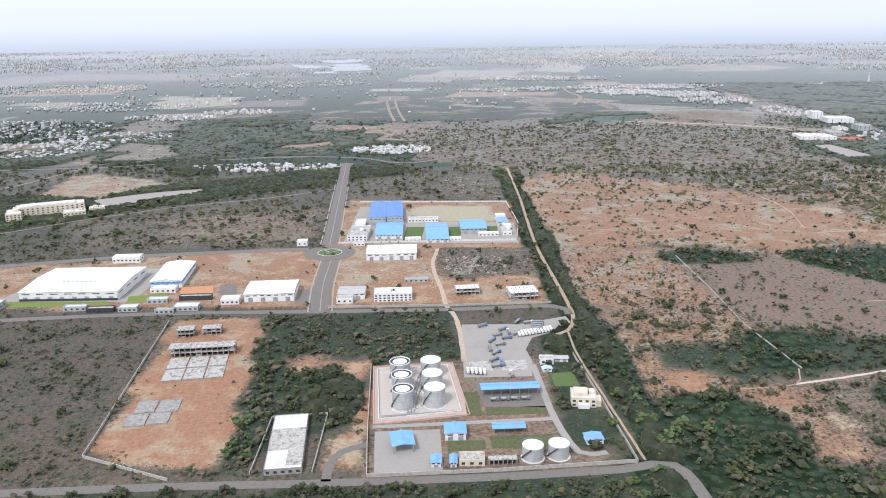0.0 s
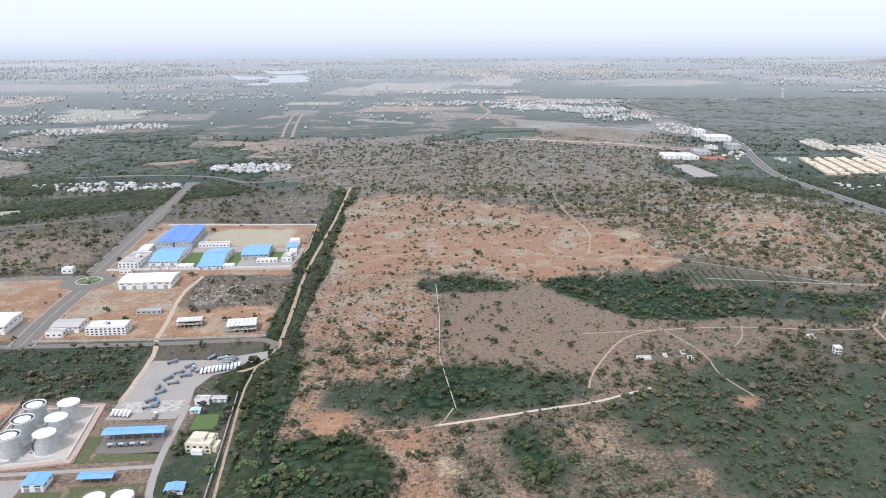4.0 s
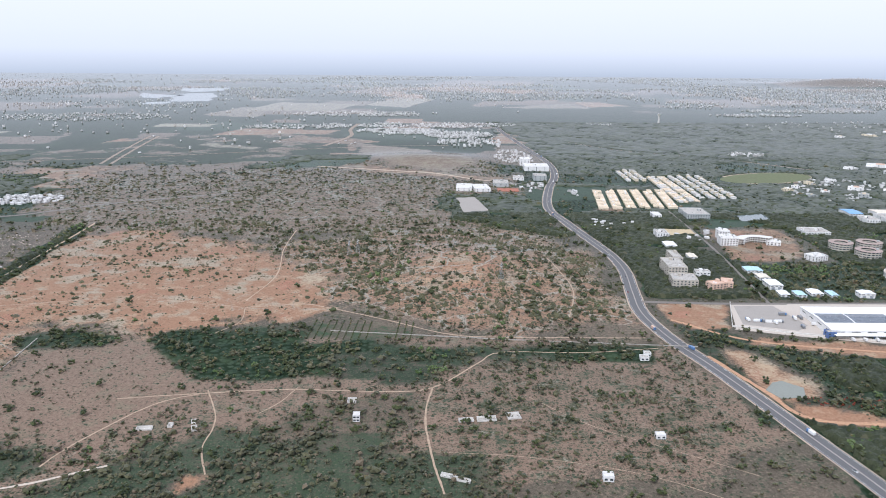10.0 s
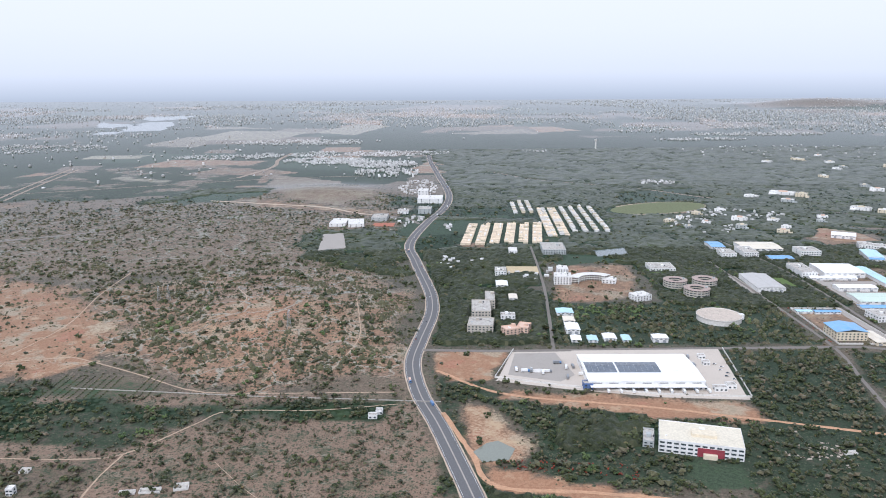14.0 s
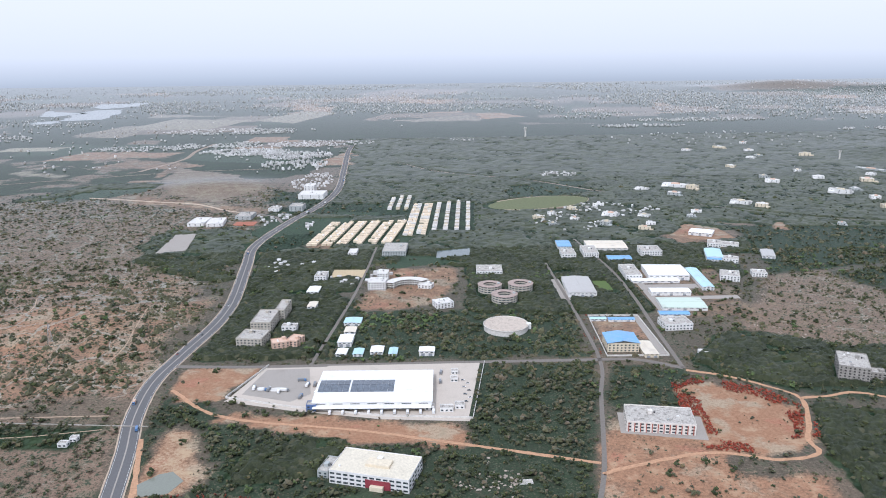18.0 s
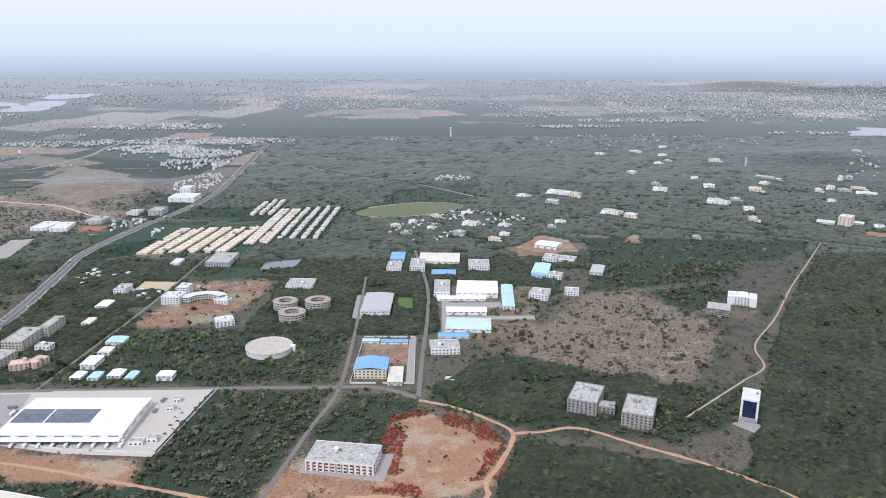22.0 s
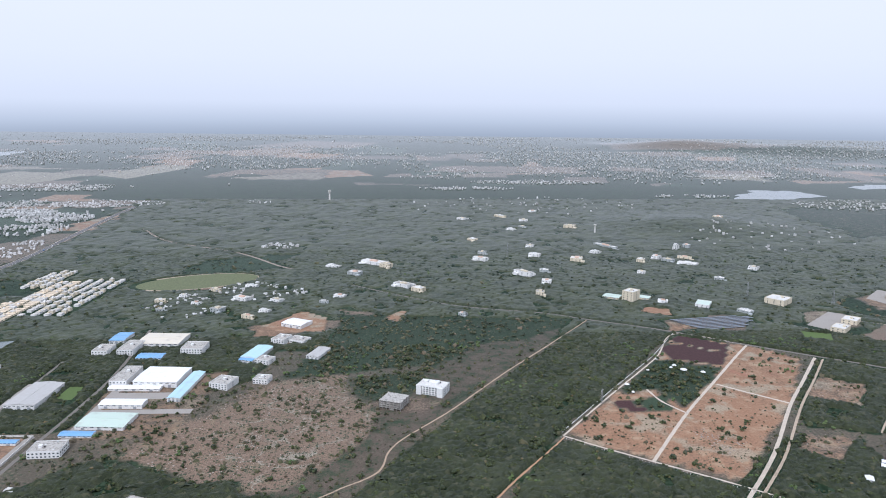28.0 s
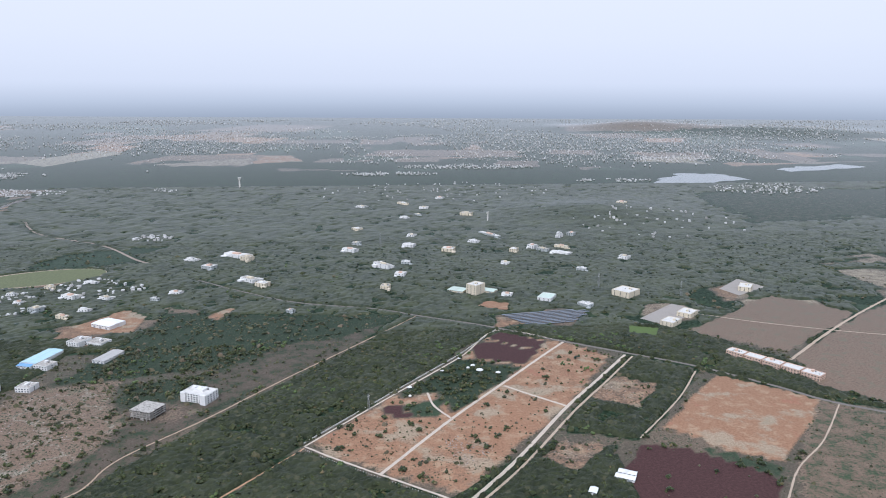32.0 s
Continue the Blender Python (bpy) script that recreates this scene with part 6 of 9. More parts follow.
shed("long white hall with a pale sheet roof near the roundabout", -54.2, 849, 58.5, 36, 10, 4.5, TIN_WHITE, WHITE, along="x", lift=1.8, doors=5, name="hall", cat="warehouse")
# -- blue-roofed factory --
slab_area("factory_yard", [(-122, 900), (100, 905), (98, 1004), (-40, 1010), (-62, 1100), (-130, 1100)], PAVING, "pale concrete factory yard")
for gx, gy, gw, gd in ((-36, 948, 24, 66), (18, 952, 16, 60), (66, 968, 18, 34)):
    slab_area("lawn", [(gx - gw / 2, gy - gd / 2), (gx + gw / 2, gy - gd / 2), (gx + gw / 2, gy + gd / 2), (gx - gw / 2, gy + gd / 2)], GRASS, "green factory lawn between halls", "lawn", 0.16)
shed("large factory hall with a bright blue roof", -68.6, 955, 35, 67, 10, 4, TIN_BLUE, WHITE, along="x", doors=3, name="factory_hall", cat="factory")
shed("large factory hall with a bright blue roof", -5.7, 946, 28.5, 82, 10, 5, TIN_BLUE, WHITE, along="x", doors=3, name="factory_hall", cat="factory")
shed("large factory hall with a bright blue roof and grey walls", 41, 972, 34, 48, 10, 6, TIN_BLUE, GREYP, along="x", doors=3, name="factory_hall", cat="factory")
shed("big factory hall with a deep blue roof", -94.5, 1040, 22, 97, 12, 6, TIN_DEEP, GREYP, doors=2, name="factory_hall", cat="factory")
shed("big factory hall with a deep blue roof", -71, 1042, 22, 93, 12, 6, TIN_DEEP, GREYP, doors=2, name="factory_hall", cat="factory")
block("white factory office with a flat roof", -106, 936, 25, 50, 7, 1, WHITE)
block("small white gatehouse by the roundabout", -100, 893, 14, 9, 4, 4, WHITE, clutter=False)
block("long low white canteen building", -28, 1012, 42, 10, 5, 5, WHITE, clutter=False)
shed("small blue-roofed plant house", 82, 1000, 14, 26, 6, 5, TIN_BLUE, WHITE)
block("white plant building with pipes", 86, 950, 12, 22, 5, 5, WHITE)
wall_line("white factory boundary wall", [(-128, 900), (-60, 905), (98, 915), (104, 1000), (92, 1130), (-135, 1130)], 2.2, material=NEWCON)
shed("grey-roofed hall beside the boulevard", -79.4, 710, 26.5, 22, 8, 4, TIN_GREY, WHITE, along="x")
block("white two-storey office with dark window bands", -36.9, 702.7, 38, 18, 8, 5, WHITE, NEWCON, floors=3, bays=9)
block("white office wing with flat roof", -84, 693, 16, 10, 5, 4, WHITE, clutter=False)
bare_frame("unfinished two-storey building with a white roof", 37, 719.5, 25, 12, 7, 8, 2, 6, 3, NEWCON, 0.2)
bare_frame("unfinished two-storey building with a cluttered white roof", 92.3, 709.5, 29, 21, 8, 10, 2, 7, 4, NEWCON, 0.3)
wall_line("pale compound wall along the cross road", [(-98, 676), (20, 682), (120, 692)], 2.0)
# -- cluster beyond the forest strip --
hotel = block("large cream four-storey block with many windows", -590, 1062, 92, 26, 14, 27, CREAM, NEWCON, floors=4, bays=14, ww=2.6)
part("roof_hall", boxes((-40, -8, 14, 34, 9, 16.4)), NEWCON, hotel, "long pale roof storey")
part("end_tower", boxes((-50, -18, 0, -40, 13, 12.5)), CREAM, hotel)
block("cream four-storey wing with small windows", -622, 1022, 20, 34, 12, 27, CREAM, NEWCON, floors=4)
block("low cream wing with a flat roof", -548, 1050, 30, 22, 7, 27, CREAM, NEWCON)
block("low cream wing with a flat roof", -530, 1082, 22, 18, 5, 27, CREAM, NEWCON)
slab_area("sand_yard", [(-574, 1150), (-500, 1205), (-425, 1236), (-404, 1206), (-470, 1150), (-524, 1092)], PAVING, "pale bare earth strip", "yard", 0.1)
road("canal_road", [(-760, 820), (-598, 948), (-514, 1028), (-407, 1105), (-283, 1166), (-195, 1228)], 5, OLDROAD, "narrow grey road below a belt of trees")
road("dirt_road", [(-900, 1150), (-782, 1240), (-735, 1420), (-700, 1496), (-594, 1519), (-455, 1538), (-292, 1560)], 6, FARDIRT, "pale earth road across the plain", ragged=0.2)

# -- highway side: depot with solar roof --
slab_area("depot_apron", [(1098, 958), (1354, 953), (1330, 815), (1240, 826), (1144, 852), (1072, 876)], YARDPAVE, "pale concrete apron round the depot")
dp = shed("very large white distribution warehouse with a white roof", 1231.6, 878, 126, 80, 11, -2.5, TIN_WHITE, WHITE, along="x", lift=2.0, doors=12, name="distribution_warehouse", cat="warehouse")
part("roof_canopy", boxes((-62, -48, 5.2, 62, -40.2, 5.5)), TIN_WHITE, dp, "white loading canopy")
pan = unit_mesh("solar_panel", boxes((-3.25, -2.05, 0, 3.25, 2.05, 0.12)), SOLAR)
for i in range(12):
    for j in range(7):
        u, v = -57.5 + i * 6.7 + (1.8 if i > 4 else 0), -16.4 + j * 4.15
        ob = again("solar_panel", pan, dp, (u, v, 11.42 - abs(v) / 40 * 2.0))
        ob.rotation_euler = (math.copysign(math.atan2(2.0, 40), -v), 0, 0)
for k in range(16):
    part("loading_door", boxes((-58 + k * 7.4, -40.2, 0.2, -54 + k * 7.4, -39.9, 4.4)), GREYP, dp, "grey dock door")
slab_area("front_strip", [(1068, 868), (1142, 842), (1240, 816), (1330, 806), (1332, 812), (1240, 823), (1144, 849), (1072, 874)], YARDPAVE, "pale concrete service road before the depot", lift=0.12)
slab_area("lorry_court", [(1100, 950), (1150, 950), (1160, 880), (1140, 862), (1084, 884)], PAVING, "grey worn lorry court with tyre marks", lift=0.13)
block("small blue-walled office at the depot corner", 1166, 843, 10, 10, 7, -2, plain("blue_wall", (0.10, 0.16, 0.33)), clutter=False)
for bx, by, bw, bd in ((1308, 832, 14, 9), (1290, 836, 10, 8), (1322, 838, 10, 10), (1322, 925, 8, 8), (1320, 905, 8, 8)):
    block("small white service hut on the depot apron", bx, by, bw, bd, 4, -2, WHITE, clutter=False, name="service_hut")
wall_line("white boundary wall of the depot", [(1100, 962), (1068, 876), (1144, 848), (1240, 822), (1334, 811), (1360, 955)], 2.2, material=NEWCON)
rs = block("white office block with maroon panels and a flat pale roof", 1239.7, 709.5, 73, 40, 12, -17.4, WHITE, plain("pale_roof_deck", (0.64, 0.58, 0.46), vary=0.15), floors=3, bays=12, ww=4.2)
part("colour_panel", boxes((-3, -20.3, 0.2, 20, -19.95, 8.5)), RUST, rs, "maroon facade panel")
part("entrance_porch", boxes((2, -24, 0, 14, -20.3, 4)), CREAM, rs)
part("plant_deck", boxes((-8, -6, 12, 14, 6, 14.5)), CREAM, rs)
block("small grey annex with a flat roof", 1196, 722, 10, 26, 6, -17, GREYP)
rc = block("white three-storey hall with red column bays and a flat grey roof", 1518.3, 786.8, 66, 37, 10.5, -11.3, plain("off_white_render", (0.70, 0.66, 0.60), vary=0.12, stain=0.09), ROOFCON, floors=3, bays=11, ww=3.0)
for k in range(12):
    part("column", boxes((k * 5.6 - 31.3, -19.0, 0, k * 5.6 - 30.4, -18.45, 9.6)), REDP, rc, "brick red pilaster")
slab_area("hall_court", [(1476, 772), (1484, 815), (1566, 800), (1556, 752)], PAVING, "pale paved court round the hall")
KEEP_OFF.append(([(1476, 772), (1556, 752)], 10))
# round platform
STONEROOF = plain("mottled_stone_roof", (0.52, 0.445, 0.37), 0.9, vary=0.2, grain=0.6, stain=0.1, blotch=0.35)
ROSEROOF = plain("rose_brown_roof", (0.38, 0.30, 0.26), 0.9, vary=0.2, grain=0.6, stain=0.1, blotch=0.3)
ob = thing("round_reservoir", "round flat pale stone reservoir roof with a low wall", "reservoir", 1400, 1066)
bm = bmesh.new()
drum(bm, 0, 0, 0, 6.5, 30, 56)
part("wall", bm, NEWCON, ob)
bm = bmesh.new()
drum(bm, 0, 0, 6.5, 6.9, 30.6, 56)
part("roof", bm, STONEROOF, ob, "mottled pale stone roof")
bm = bmesh.new()
ring(bm, 0, 0, 6.9, 7.8, 30.1, 30.6, 56)
part("parapet", bm, NEWCON, ob)
part("stair_head", boxes((28, -4, 0, 34, 2, 8)), WHITE, ob)
claim(1400, 1066, 60, 60, 0)
# three ring buildings
for ox, oy, orr in ((1396, 1236, 18.5), (1445, 1238, 19.5), (1413, 1186, 19.5)):
    ob = thing("ring_building", "grey round courtyard building with bands of windows", "building", ox, oy, group="round courtyard buildings")
    for f in range(3):
        bm = bmesh.new()
        ring(bm, 0, 0, f * 3.6, f * 3.6 + 2.0, orr * 0.56, orr, 36)
        part("wall_band", bm, BEIGE, ob)
        bm = bmesh.new()
        ring(bm, 0, 0, f * 3.6 + 2.0, f * 3.6 + 3.6, orr * 0.58, orr - 0.4, 36)
        part("window_band", bm, GLASS, ob, "dark ribbon window")
        for a in np.linspace(0, 2 * math.pi, 20, endpoint=False):
            bm = boxes((orr - 0.5, -0.6, f * 3.6 + 2.0, orr + 0.05, 0.6, f * 3.6 + 3.6))
            bm.transform(Matrix.Rotation(a, 4, "Z"))
            part("pier", bm, GREYP, ob)
    bm = bmesh.new()
    ring(bm, 0, 0, 10.8, 11.3, orr * 0.54, orr + 0.6, 36)
    part("roof", bm, ROSEROOF, ob, "rose-brown ring roof")
    bm = bmesh.new()
    drum(bm, orr * 0.75, 0, 11.3, 13.2, 2.2, 12)
    part("roof_room", bm, GREYP, ob)
    claim(ox, oy, orr * 2, orr * 2, 0)
# arc building
ob = thing("crescent_building", "white curved unfinished crescent building", "building", 1268, 1250)
for f in range(3):
    bm = bmesh.new()
    ring(bm, 0, 0, f * 3.4 + 2.9, f * 3.4 + 3.4, 24, 40, 22, radians(35), radians(165))
    part("floor_slab", bm, NEWCON, ob)
    for k in range(14):
        a = radians(37 + k * 126 / 13)
        for rr in (25, 39):
            bm = boxes((rr - 0.4, -0.4, f * 3.4, rr + 0.4, 0.4, f * 3.4 + 2.9))
            bm.transform(Matrix.Rotation(a, 4, "Z"))
            part("column", bm, WHITE, ob)
bm = bmesh.new()
ring(bm, 0, 0, 0, 9.6, 29, 37, 22, radians(38), radians(162))
part("core_wall", bm, CONCRETE, ob, "bare concrete inner wall")
for px, py in ((1240, 1278), (1260, 1288), (1282, 1286), (1296, 1276)):
    claim(px, py, 24, 22, 0, 3)
for lab, bx, by, bw, bd, bh, bt, fl in (("white five-storey unfinished block", 1219, 1265, 28, 26, 13, -8, 4), ("white five-storey unfinished block", 1226, 1305, 18, 22, 15, -4, 5), ("white stepped unfinished block", 1319, 1167, 26, 22, 8, 20, 3), ("white unfinished pavilion with a round front", 1296, 1262, 22, 16, 6, -20, 2)):
    block(lab, bx, by, bw, bd, bh, bt, WHITE, NEWCON, floors=fl, hole=HOLE, ww=2.2)
for lab, bx, by, bw, bd, bh, bt, wl_ in (("grey-beige five-storey apartment block with stepped roofs", 1066, 1040, 34, 34, 11, -9, BEIGE), ("grey-beige five-storey apartment block with stepped roofs", 1071, 1098, 27, 52, 15, -4, BEIGE), ("grey-beige five-storey apartment block with stepped roofs", 1088, 1145, 14, 46, 15, -4, BEIGE), ("pink-roofed three-storey hostel among trees", 1104, 1020, 22, 16, 9.5, 18, PINK), ("pink-roofed three-storey hostel among trees", 1122, 1028, 16, 22, 9.5, -20, PINK), ("small white house with a terrace", 1107, 1080, 20, 13, 8, -4, WHITE)):
    block(lab, bx, by, bw, bd, bh, bt, wl_, PINK if wl_ is PINK else ROOFCON)
for bx, by, bw, bd, bh, bt, rf in ((1184.7, 994, 12.5, 19, 4, -6, TIN_WHITE), (1205.6, 992, 12, 19, 4, -4, TIN_PALE), (1228.7, 997, 15.5, 20, 4.5, -4, TIN_WHITE), (1249, 991, 10, 21, 4, -4, TIN_PALE), (1291, 986, 18.6, 15, 7, -4, TIN_WHITE), (1187, 1030, 17.6, 28, 7, -4, TIN_WHITE), (1190, 1068, 14.7, 20, 5, -4, TIN_CREAM), (1191, 1104, 23, 22, 5, -4, TIN_PALE), (1118, 1256, 18, 30, 4, -4, TIN_WHITE), (1126, 1175, 12, 24, 6, -4, TIN_CREAM)):
    shed("small workshop with a pale sheet roof", bx, by, bw, bd, bh, bt, rf, WHITE, lift=0.8, doors=2, name="workshop", cat="workshop", group="roadside workshops")
block("white three-storey house beside a sandy court", 1123, 1320, 19, 30, 9, -4, WHITE)
slab_area("sandy_court", [(1136, 1330), (1190, 1324), (1194, 1372), (1138, 1376)], plain("sandy_court_floor", (0.50, 0.40, 0.25)), "sandy walled court", "yard", 0.14)
block("grey library block with a cluttered roof", 1243, 1490, 44, 64, 9, -4, GREYP)
slab_area("pond", [(1319, 1439), (1322, 1490), (1386, 1506), (1381, 1444)], WATER, "dark still pond", "water", 0.12)
block("white dome store with a pale roof", 1164, 1480, 16, 30, 6, -4, WHITE, NEWCON, clutter=False)
block("low white institute building with a flat roof", 1406, 1342, 44, 40, 6, -4, WHITE)
shed("large factory with a grey corrugated roof", 1536.8, 1234, 43, 86, 9, -4, TIN_GREY, WHITE, doors=3, lift=1.6, name="factory_hall", cat="factory")
bb = block("cream three-storey factory office", 1536.6, 992, 39, 36, 11, -3.8, CREAM, floors=3, clutter=False)
for s in (-1, 1):
    bm = bmesh.new()
    v = [bm.verts.new(c) for c in ((0, -19, 15.2), (0, 19, 15.2), (s * 20.5, 19, 12.0), (s * 20.5, -19, 12.0), (0, -19, 14.9), (0, 19, 14.9), (s * 20.5, 19, 11.7), (s * 20.5, -19, 11.7))]
    for f in ((0, 1, 2, 3), (7, 6, 5, 4), (0, 3, 7, 4), (1, 5, 6, 2), (3, 2, 6, 7), (0, 4, 5, 1)):
        bm.faces.new([v[i] for i in f])
    bmesh.ops.recalc_face_normals(bm, faces=bm.faces[:])
    part("roof_leaf", bm, TIN_BLUE, bb, "bright blue sheet roof")
part("gable_wall", boxes((-19.4, -17.9, 11, 19.4, 17.9, 11.7)), CREAM, bb)
shed("low cream-roofed annex beside the blue roof", 1566, 976, 17, 44, 5, -2, TIN_CREAM, CREAM, lift=0.6)
shed("long low store with a pale blue roof", 1532, 1090, 22, 9, 4, -4, TIN_PALE, WHITE, along="x", lift=0.7)
shed("long low store with a blue roof", 1563.6, 1086, 36, 10, 4, -3, TIN_BLUE, WHITE, along="x", lift=0.7)
wall_line("pale compound wall round the blue-roofed factory", [(1512, 962), (1522, 1108), (1592, 1104), (1588, 958), (1512, 962)], 2.0, material=NEWCON)
for lab, bx, by, bw, bd, bh, bt, rf, al in (("wide white-roofed factory hall", 1645, 1487, 74, 60, 8, -5, TIN_CREAM, "x"), ("factory hall with a bright white arched roof", 1697, 1300, 66, 64, 10, -6, TIN_WHITE, "x"), ("long factory hall with a pale blue roof", 1742, 1264, 18, 108, 7, -6, TIN_PALE, "y"), ("long white factory hall", 1671, 1200, 60, 22, 7, -4, TIN_WHITE, "x"), ("factory hall with a pale green roof", 1669, 1143, 64, 46, 6, -6, TIN_GREEN, "x"), ("low store with a blue roof", 1645, 1106, 42, 15, 4, -4, TIN_BLUE, "x"), ("low white store with sheet roof", 1668, 1262, 76, 16, 5, -4, TIN_WHITE, "x"), ("white factory with a blue front roof", 1822, 1405, 28, 64, 9, -17, TIN_PALE, "y"), ("low white store with blue roof", 1812, 1376, 24, 20, 7, -17, TIN_BLUE, "x"), ("flat white-roofed hall on red soil", 1868, 1580, 45, 38, 8, -30, TIN_WHITE, "x"), ("small hall with a blue roof", 1567, 1505, 26, 48, 7, -4, TIN_BLUE, "x"), ("low hall with a blue roof", 1648, 1403, 42, 26, 5, -4, TIN_BLUE, "x"), ("long store with grey sheet roof", 1924, 1407, 22, 50, 6, -20, TIN_GREY, "y")):
    shed(lab, bx, by, bw, bd, bh, bt, rf, WHITE, al, lift=1.4, doors=3, name="factory_hall", cat="factory")
for lab, bx, by, bw, bd, bh, bt in (("white two-storey factory office", 1561, 1434, 26, 38, 8, -4), ("white three-storey laboratory block", 1713, 1432, 37, 40, 11, -4), ("tan three-storey block with a flat roof", 1603, 1443, 27, 55, 9, -4), ("grey-roofed white works block", 1640, 1307, 26, 66, 8, -4), ("white two-storey villa office", 1630, 1058, 38, 30, 8.5, 2), ("white two-storey works office", 1795, 1270, 30, 34, 9, -20), ("white works office with blue trim", 1853, 1478, 25, 32, 9, -22), ("low white works building", 1884, 1480, 33, 26, 5, -25), ("low white works building", 1840, 1372, 26, 22, 7, -22), ("low cream works building", 1850, 1284, 23, 22, 7, -13)):
    block(lab, bx, by, bw, bd, bh, bt, WHITE)
# unfinished apartment blocks and the glass-fronted tower
for bx, by, bw, bd, bt in ((1778, 892, 32, 46, -25), (1828, 859, 32, 46, -24)):
    block("weathered grey five-storey unfinished apartment block", bx, by, bw, bd, 17, bt, CONCRETE, ROOFCON, floors=5, hole=HOLE, ww=1.8, group="unfinished apartment blocks")
block("weathered grey low link between apartment blocks", 1798, 878, 18, 15, 9, -20, CONCRETE, ROOFCON, floors=3, hole=HOLE, group="unfinished apartment blocks")
tw = block("white six-storey tower with a dark blue glass front", 1951.8, 864, 18, 30, 24, -28, WHITE, NEWCON, floors=6, bays=3)
part("glass_front", boxes((-6.5, -15.35, 2, 6.5, -14.95, 23)), BLUEGLASS, tw, "dark blue curtain glass front")
part("lobby", boxes((-8, -19, 0, 8, -15.4, 4)), CONCRETE, tw)
slab_area("rubble_yard", [(1925, 845), (1940, 860), (1955, 840), (1940, 825)], CONCRETE, "grey rubble yard beside the tower", "yard", 0.2)
wh_block = block("white four-storey block with a pale cluttered roof", 2108, 1228, 42, 26, 13, -25, WHITE, NEWCON, floors=4, ledges=True)
part("end_wing", boxes((12, -17, 0, 21, -13, 14.2)), WHITE, wh_block)
part("end_wing", boxes((-21, -16, 0, -13, -13, 14.2)), WHITE, wh_block)
part("roof_storey", boxes((-6, -4, 13, 8, 8, 16.2), (-17, 2, 13, -10, 9, 15)), WHITE, wh_block, "white set-back roof rooms")
bm = bmesh.new()
drum(bm, 1, 2, 16.2, 18.4, 3.2, 14, 1.2)
part("dome", bm, WHITE, wh_block, "low white roof dome")
bare_frame("grey four-storey bare concrete frame", 2050, 1180, 33, 32, 12.5, -25, 4, 6, 4, infill=0.15)
# low white and grey halls over the hill
block("white depot hall with a pale roof", 804, 1760, 36, 60, 7, -4, WHITE, NEWCON)
block("white depot hall with a pale roof", 842, 1755, 36, 60, 7, 5, WHITE, NEWCON)
block("grey office beyond the depot halls", 894, 1815, 36, 50, 8, -4, GREYP)
slab_area("red_court", [(880, 1735), (928, 1732), (930, 1770), (882, 1772)], plain("red_court_floor", (0.36, 0.14, 0.09)), "red surfaced court", "yard", 0.14)
slab_area("pad", [(788, 1508), (840, 1525), (822, 1669), (780, 1660)], PAVING, "grey concrete pad among trees", "pavement", 0.14)
block("large white terminal block beside the highway", 1016, 2067, 66, 60, 12, -4, WHITE, NEWCON)
block("tall white block beside the highway", 998, 2160, 28, 40, 18, -4, WHITE, NEWCON)
block("dark office block at the junction", 1000, 1900, 32, 42, 12, -4, GREYP)
block("white house at the junction", 947, 1898, 26, 36, 6, -4, WHITE)
# hut by the highway
block("small white hut by the highway", 936, 782, 9, 7, 3.5, -3, WHITE, clutter=False, name="hut", cat="hut")
block("small white hut by the highway", 942, 792, 7, 7, 3.5, -3, WHITE, clutter=False, name="hut", cat="hut")
# orchard plots, farm and campus pieces
mast("galvanised lattice telecom mast on woodland edge", 2346, 1170, 24)
mast("tall lattice mast among campus trees", 2378, 2206, 42, 5)
mast("tall lattice mast among campus trees", 2849, 1752, 34, 5)
mast("tall lattice mast among campus trees", 3006, 1680, 34, 5)
for dx, dy, dr in ((2502, 1309, 3.0), (2511, 1319, 4.0), (2519, 1299, 6.0), (2534, 1301, 3.4), (2546, 1286, 4.2), (2406, 1240, 4.0), (2493, 1351, 3.0), (2460, 1300, 3.0), (2405, 1208, 2.5)):
    ob = thing("canopy_tent", "small white domed canopy tent among trees", "tent", dx, dy, group="white canopy tents")
    bm = bmesh.new()
    drum(bm, 0, 0, 2.2, 3.2, dr, 14, dr * 0.75)
    drum(bm, 0, 0, 3.2, 4.2, dr * 0.75, 14, dr * 0.2)
    part("canopy", bm, WHITE, ob)
    for a in range(6):
        bm = bmesh.new()
        drum(bm, dr * 0.9 * math.cos(a * 1.047), dr * 0.9 * math.sin(a * 1.047), 0, 2.3, 0.15, 6)
        part("post", bm, LATTICE, ob)
shed("long poultry shed with a white roof", 2637, 960, 22, 9, 4, -31, TIN_WHITE, WHITE, along="x", lift=0.8)
shed("long poultry shed with a white roof", 2643, 970, 20, 8, 4, -31, TIN_WHITE, WHITE, along="x", lift=0.8)
shed("small white-roofed farm hut", 2592, 935, 8, 12, 4, -27, TIN_WHITE, WHITE)
for k in range(5):
    s = (k - 2) * 31
    c, sn = math.cos(radians(-54.8)), math.sin(radians(-54.8))
    block("long pinkish two-storey barrack with a pale roof", 2991.7 + s * c, 1279.9 + s * sn, 29, 20, 8, -54.8, PINK, NEWCON, clutter=k % 2 == 0, name="barrack", group="barracks by the ponds")
for lab, bx, by, bw, bd, bh, bt in (("cream pavilion with a stepped flat roof", 2912, 1502, 26, 36, 8, -47), ("cream pavilion with a stepped flat roof", 2966, 1553, 28, 36, 8, -45), ("cream pavilion with a stepped flat roof", 3173, 1724, 26, 38, 9, -34)):
    block(lab, bx, by, bw, bd, bh, bt, CREAM, NEWCON)
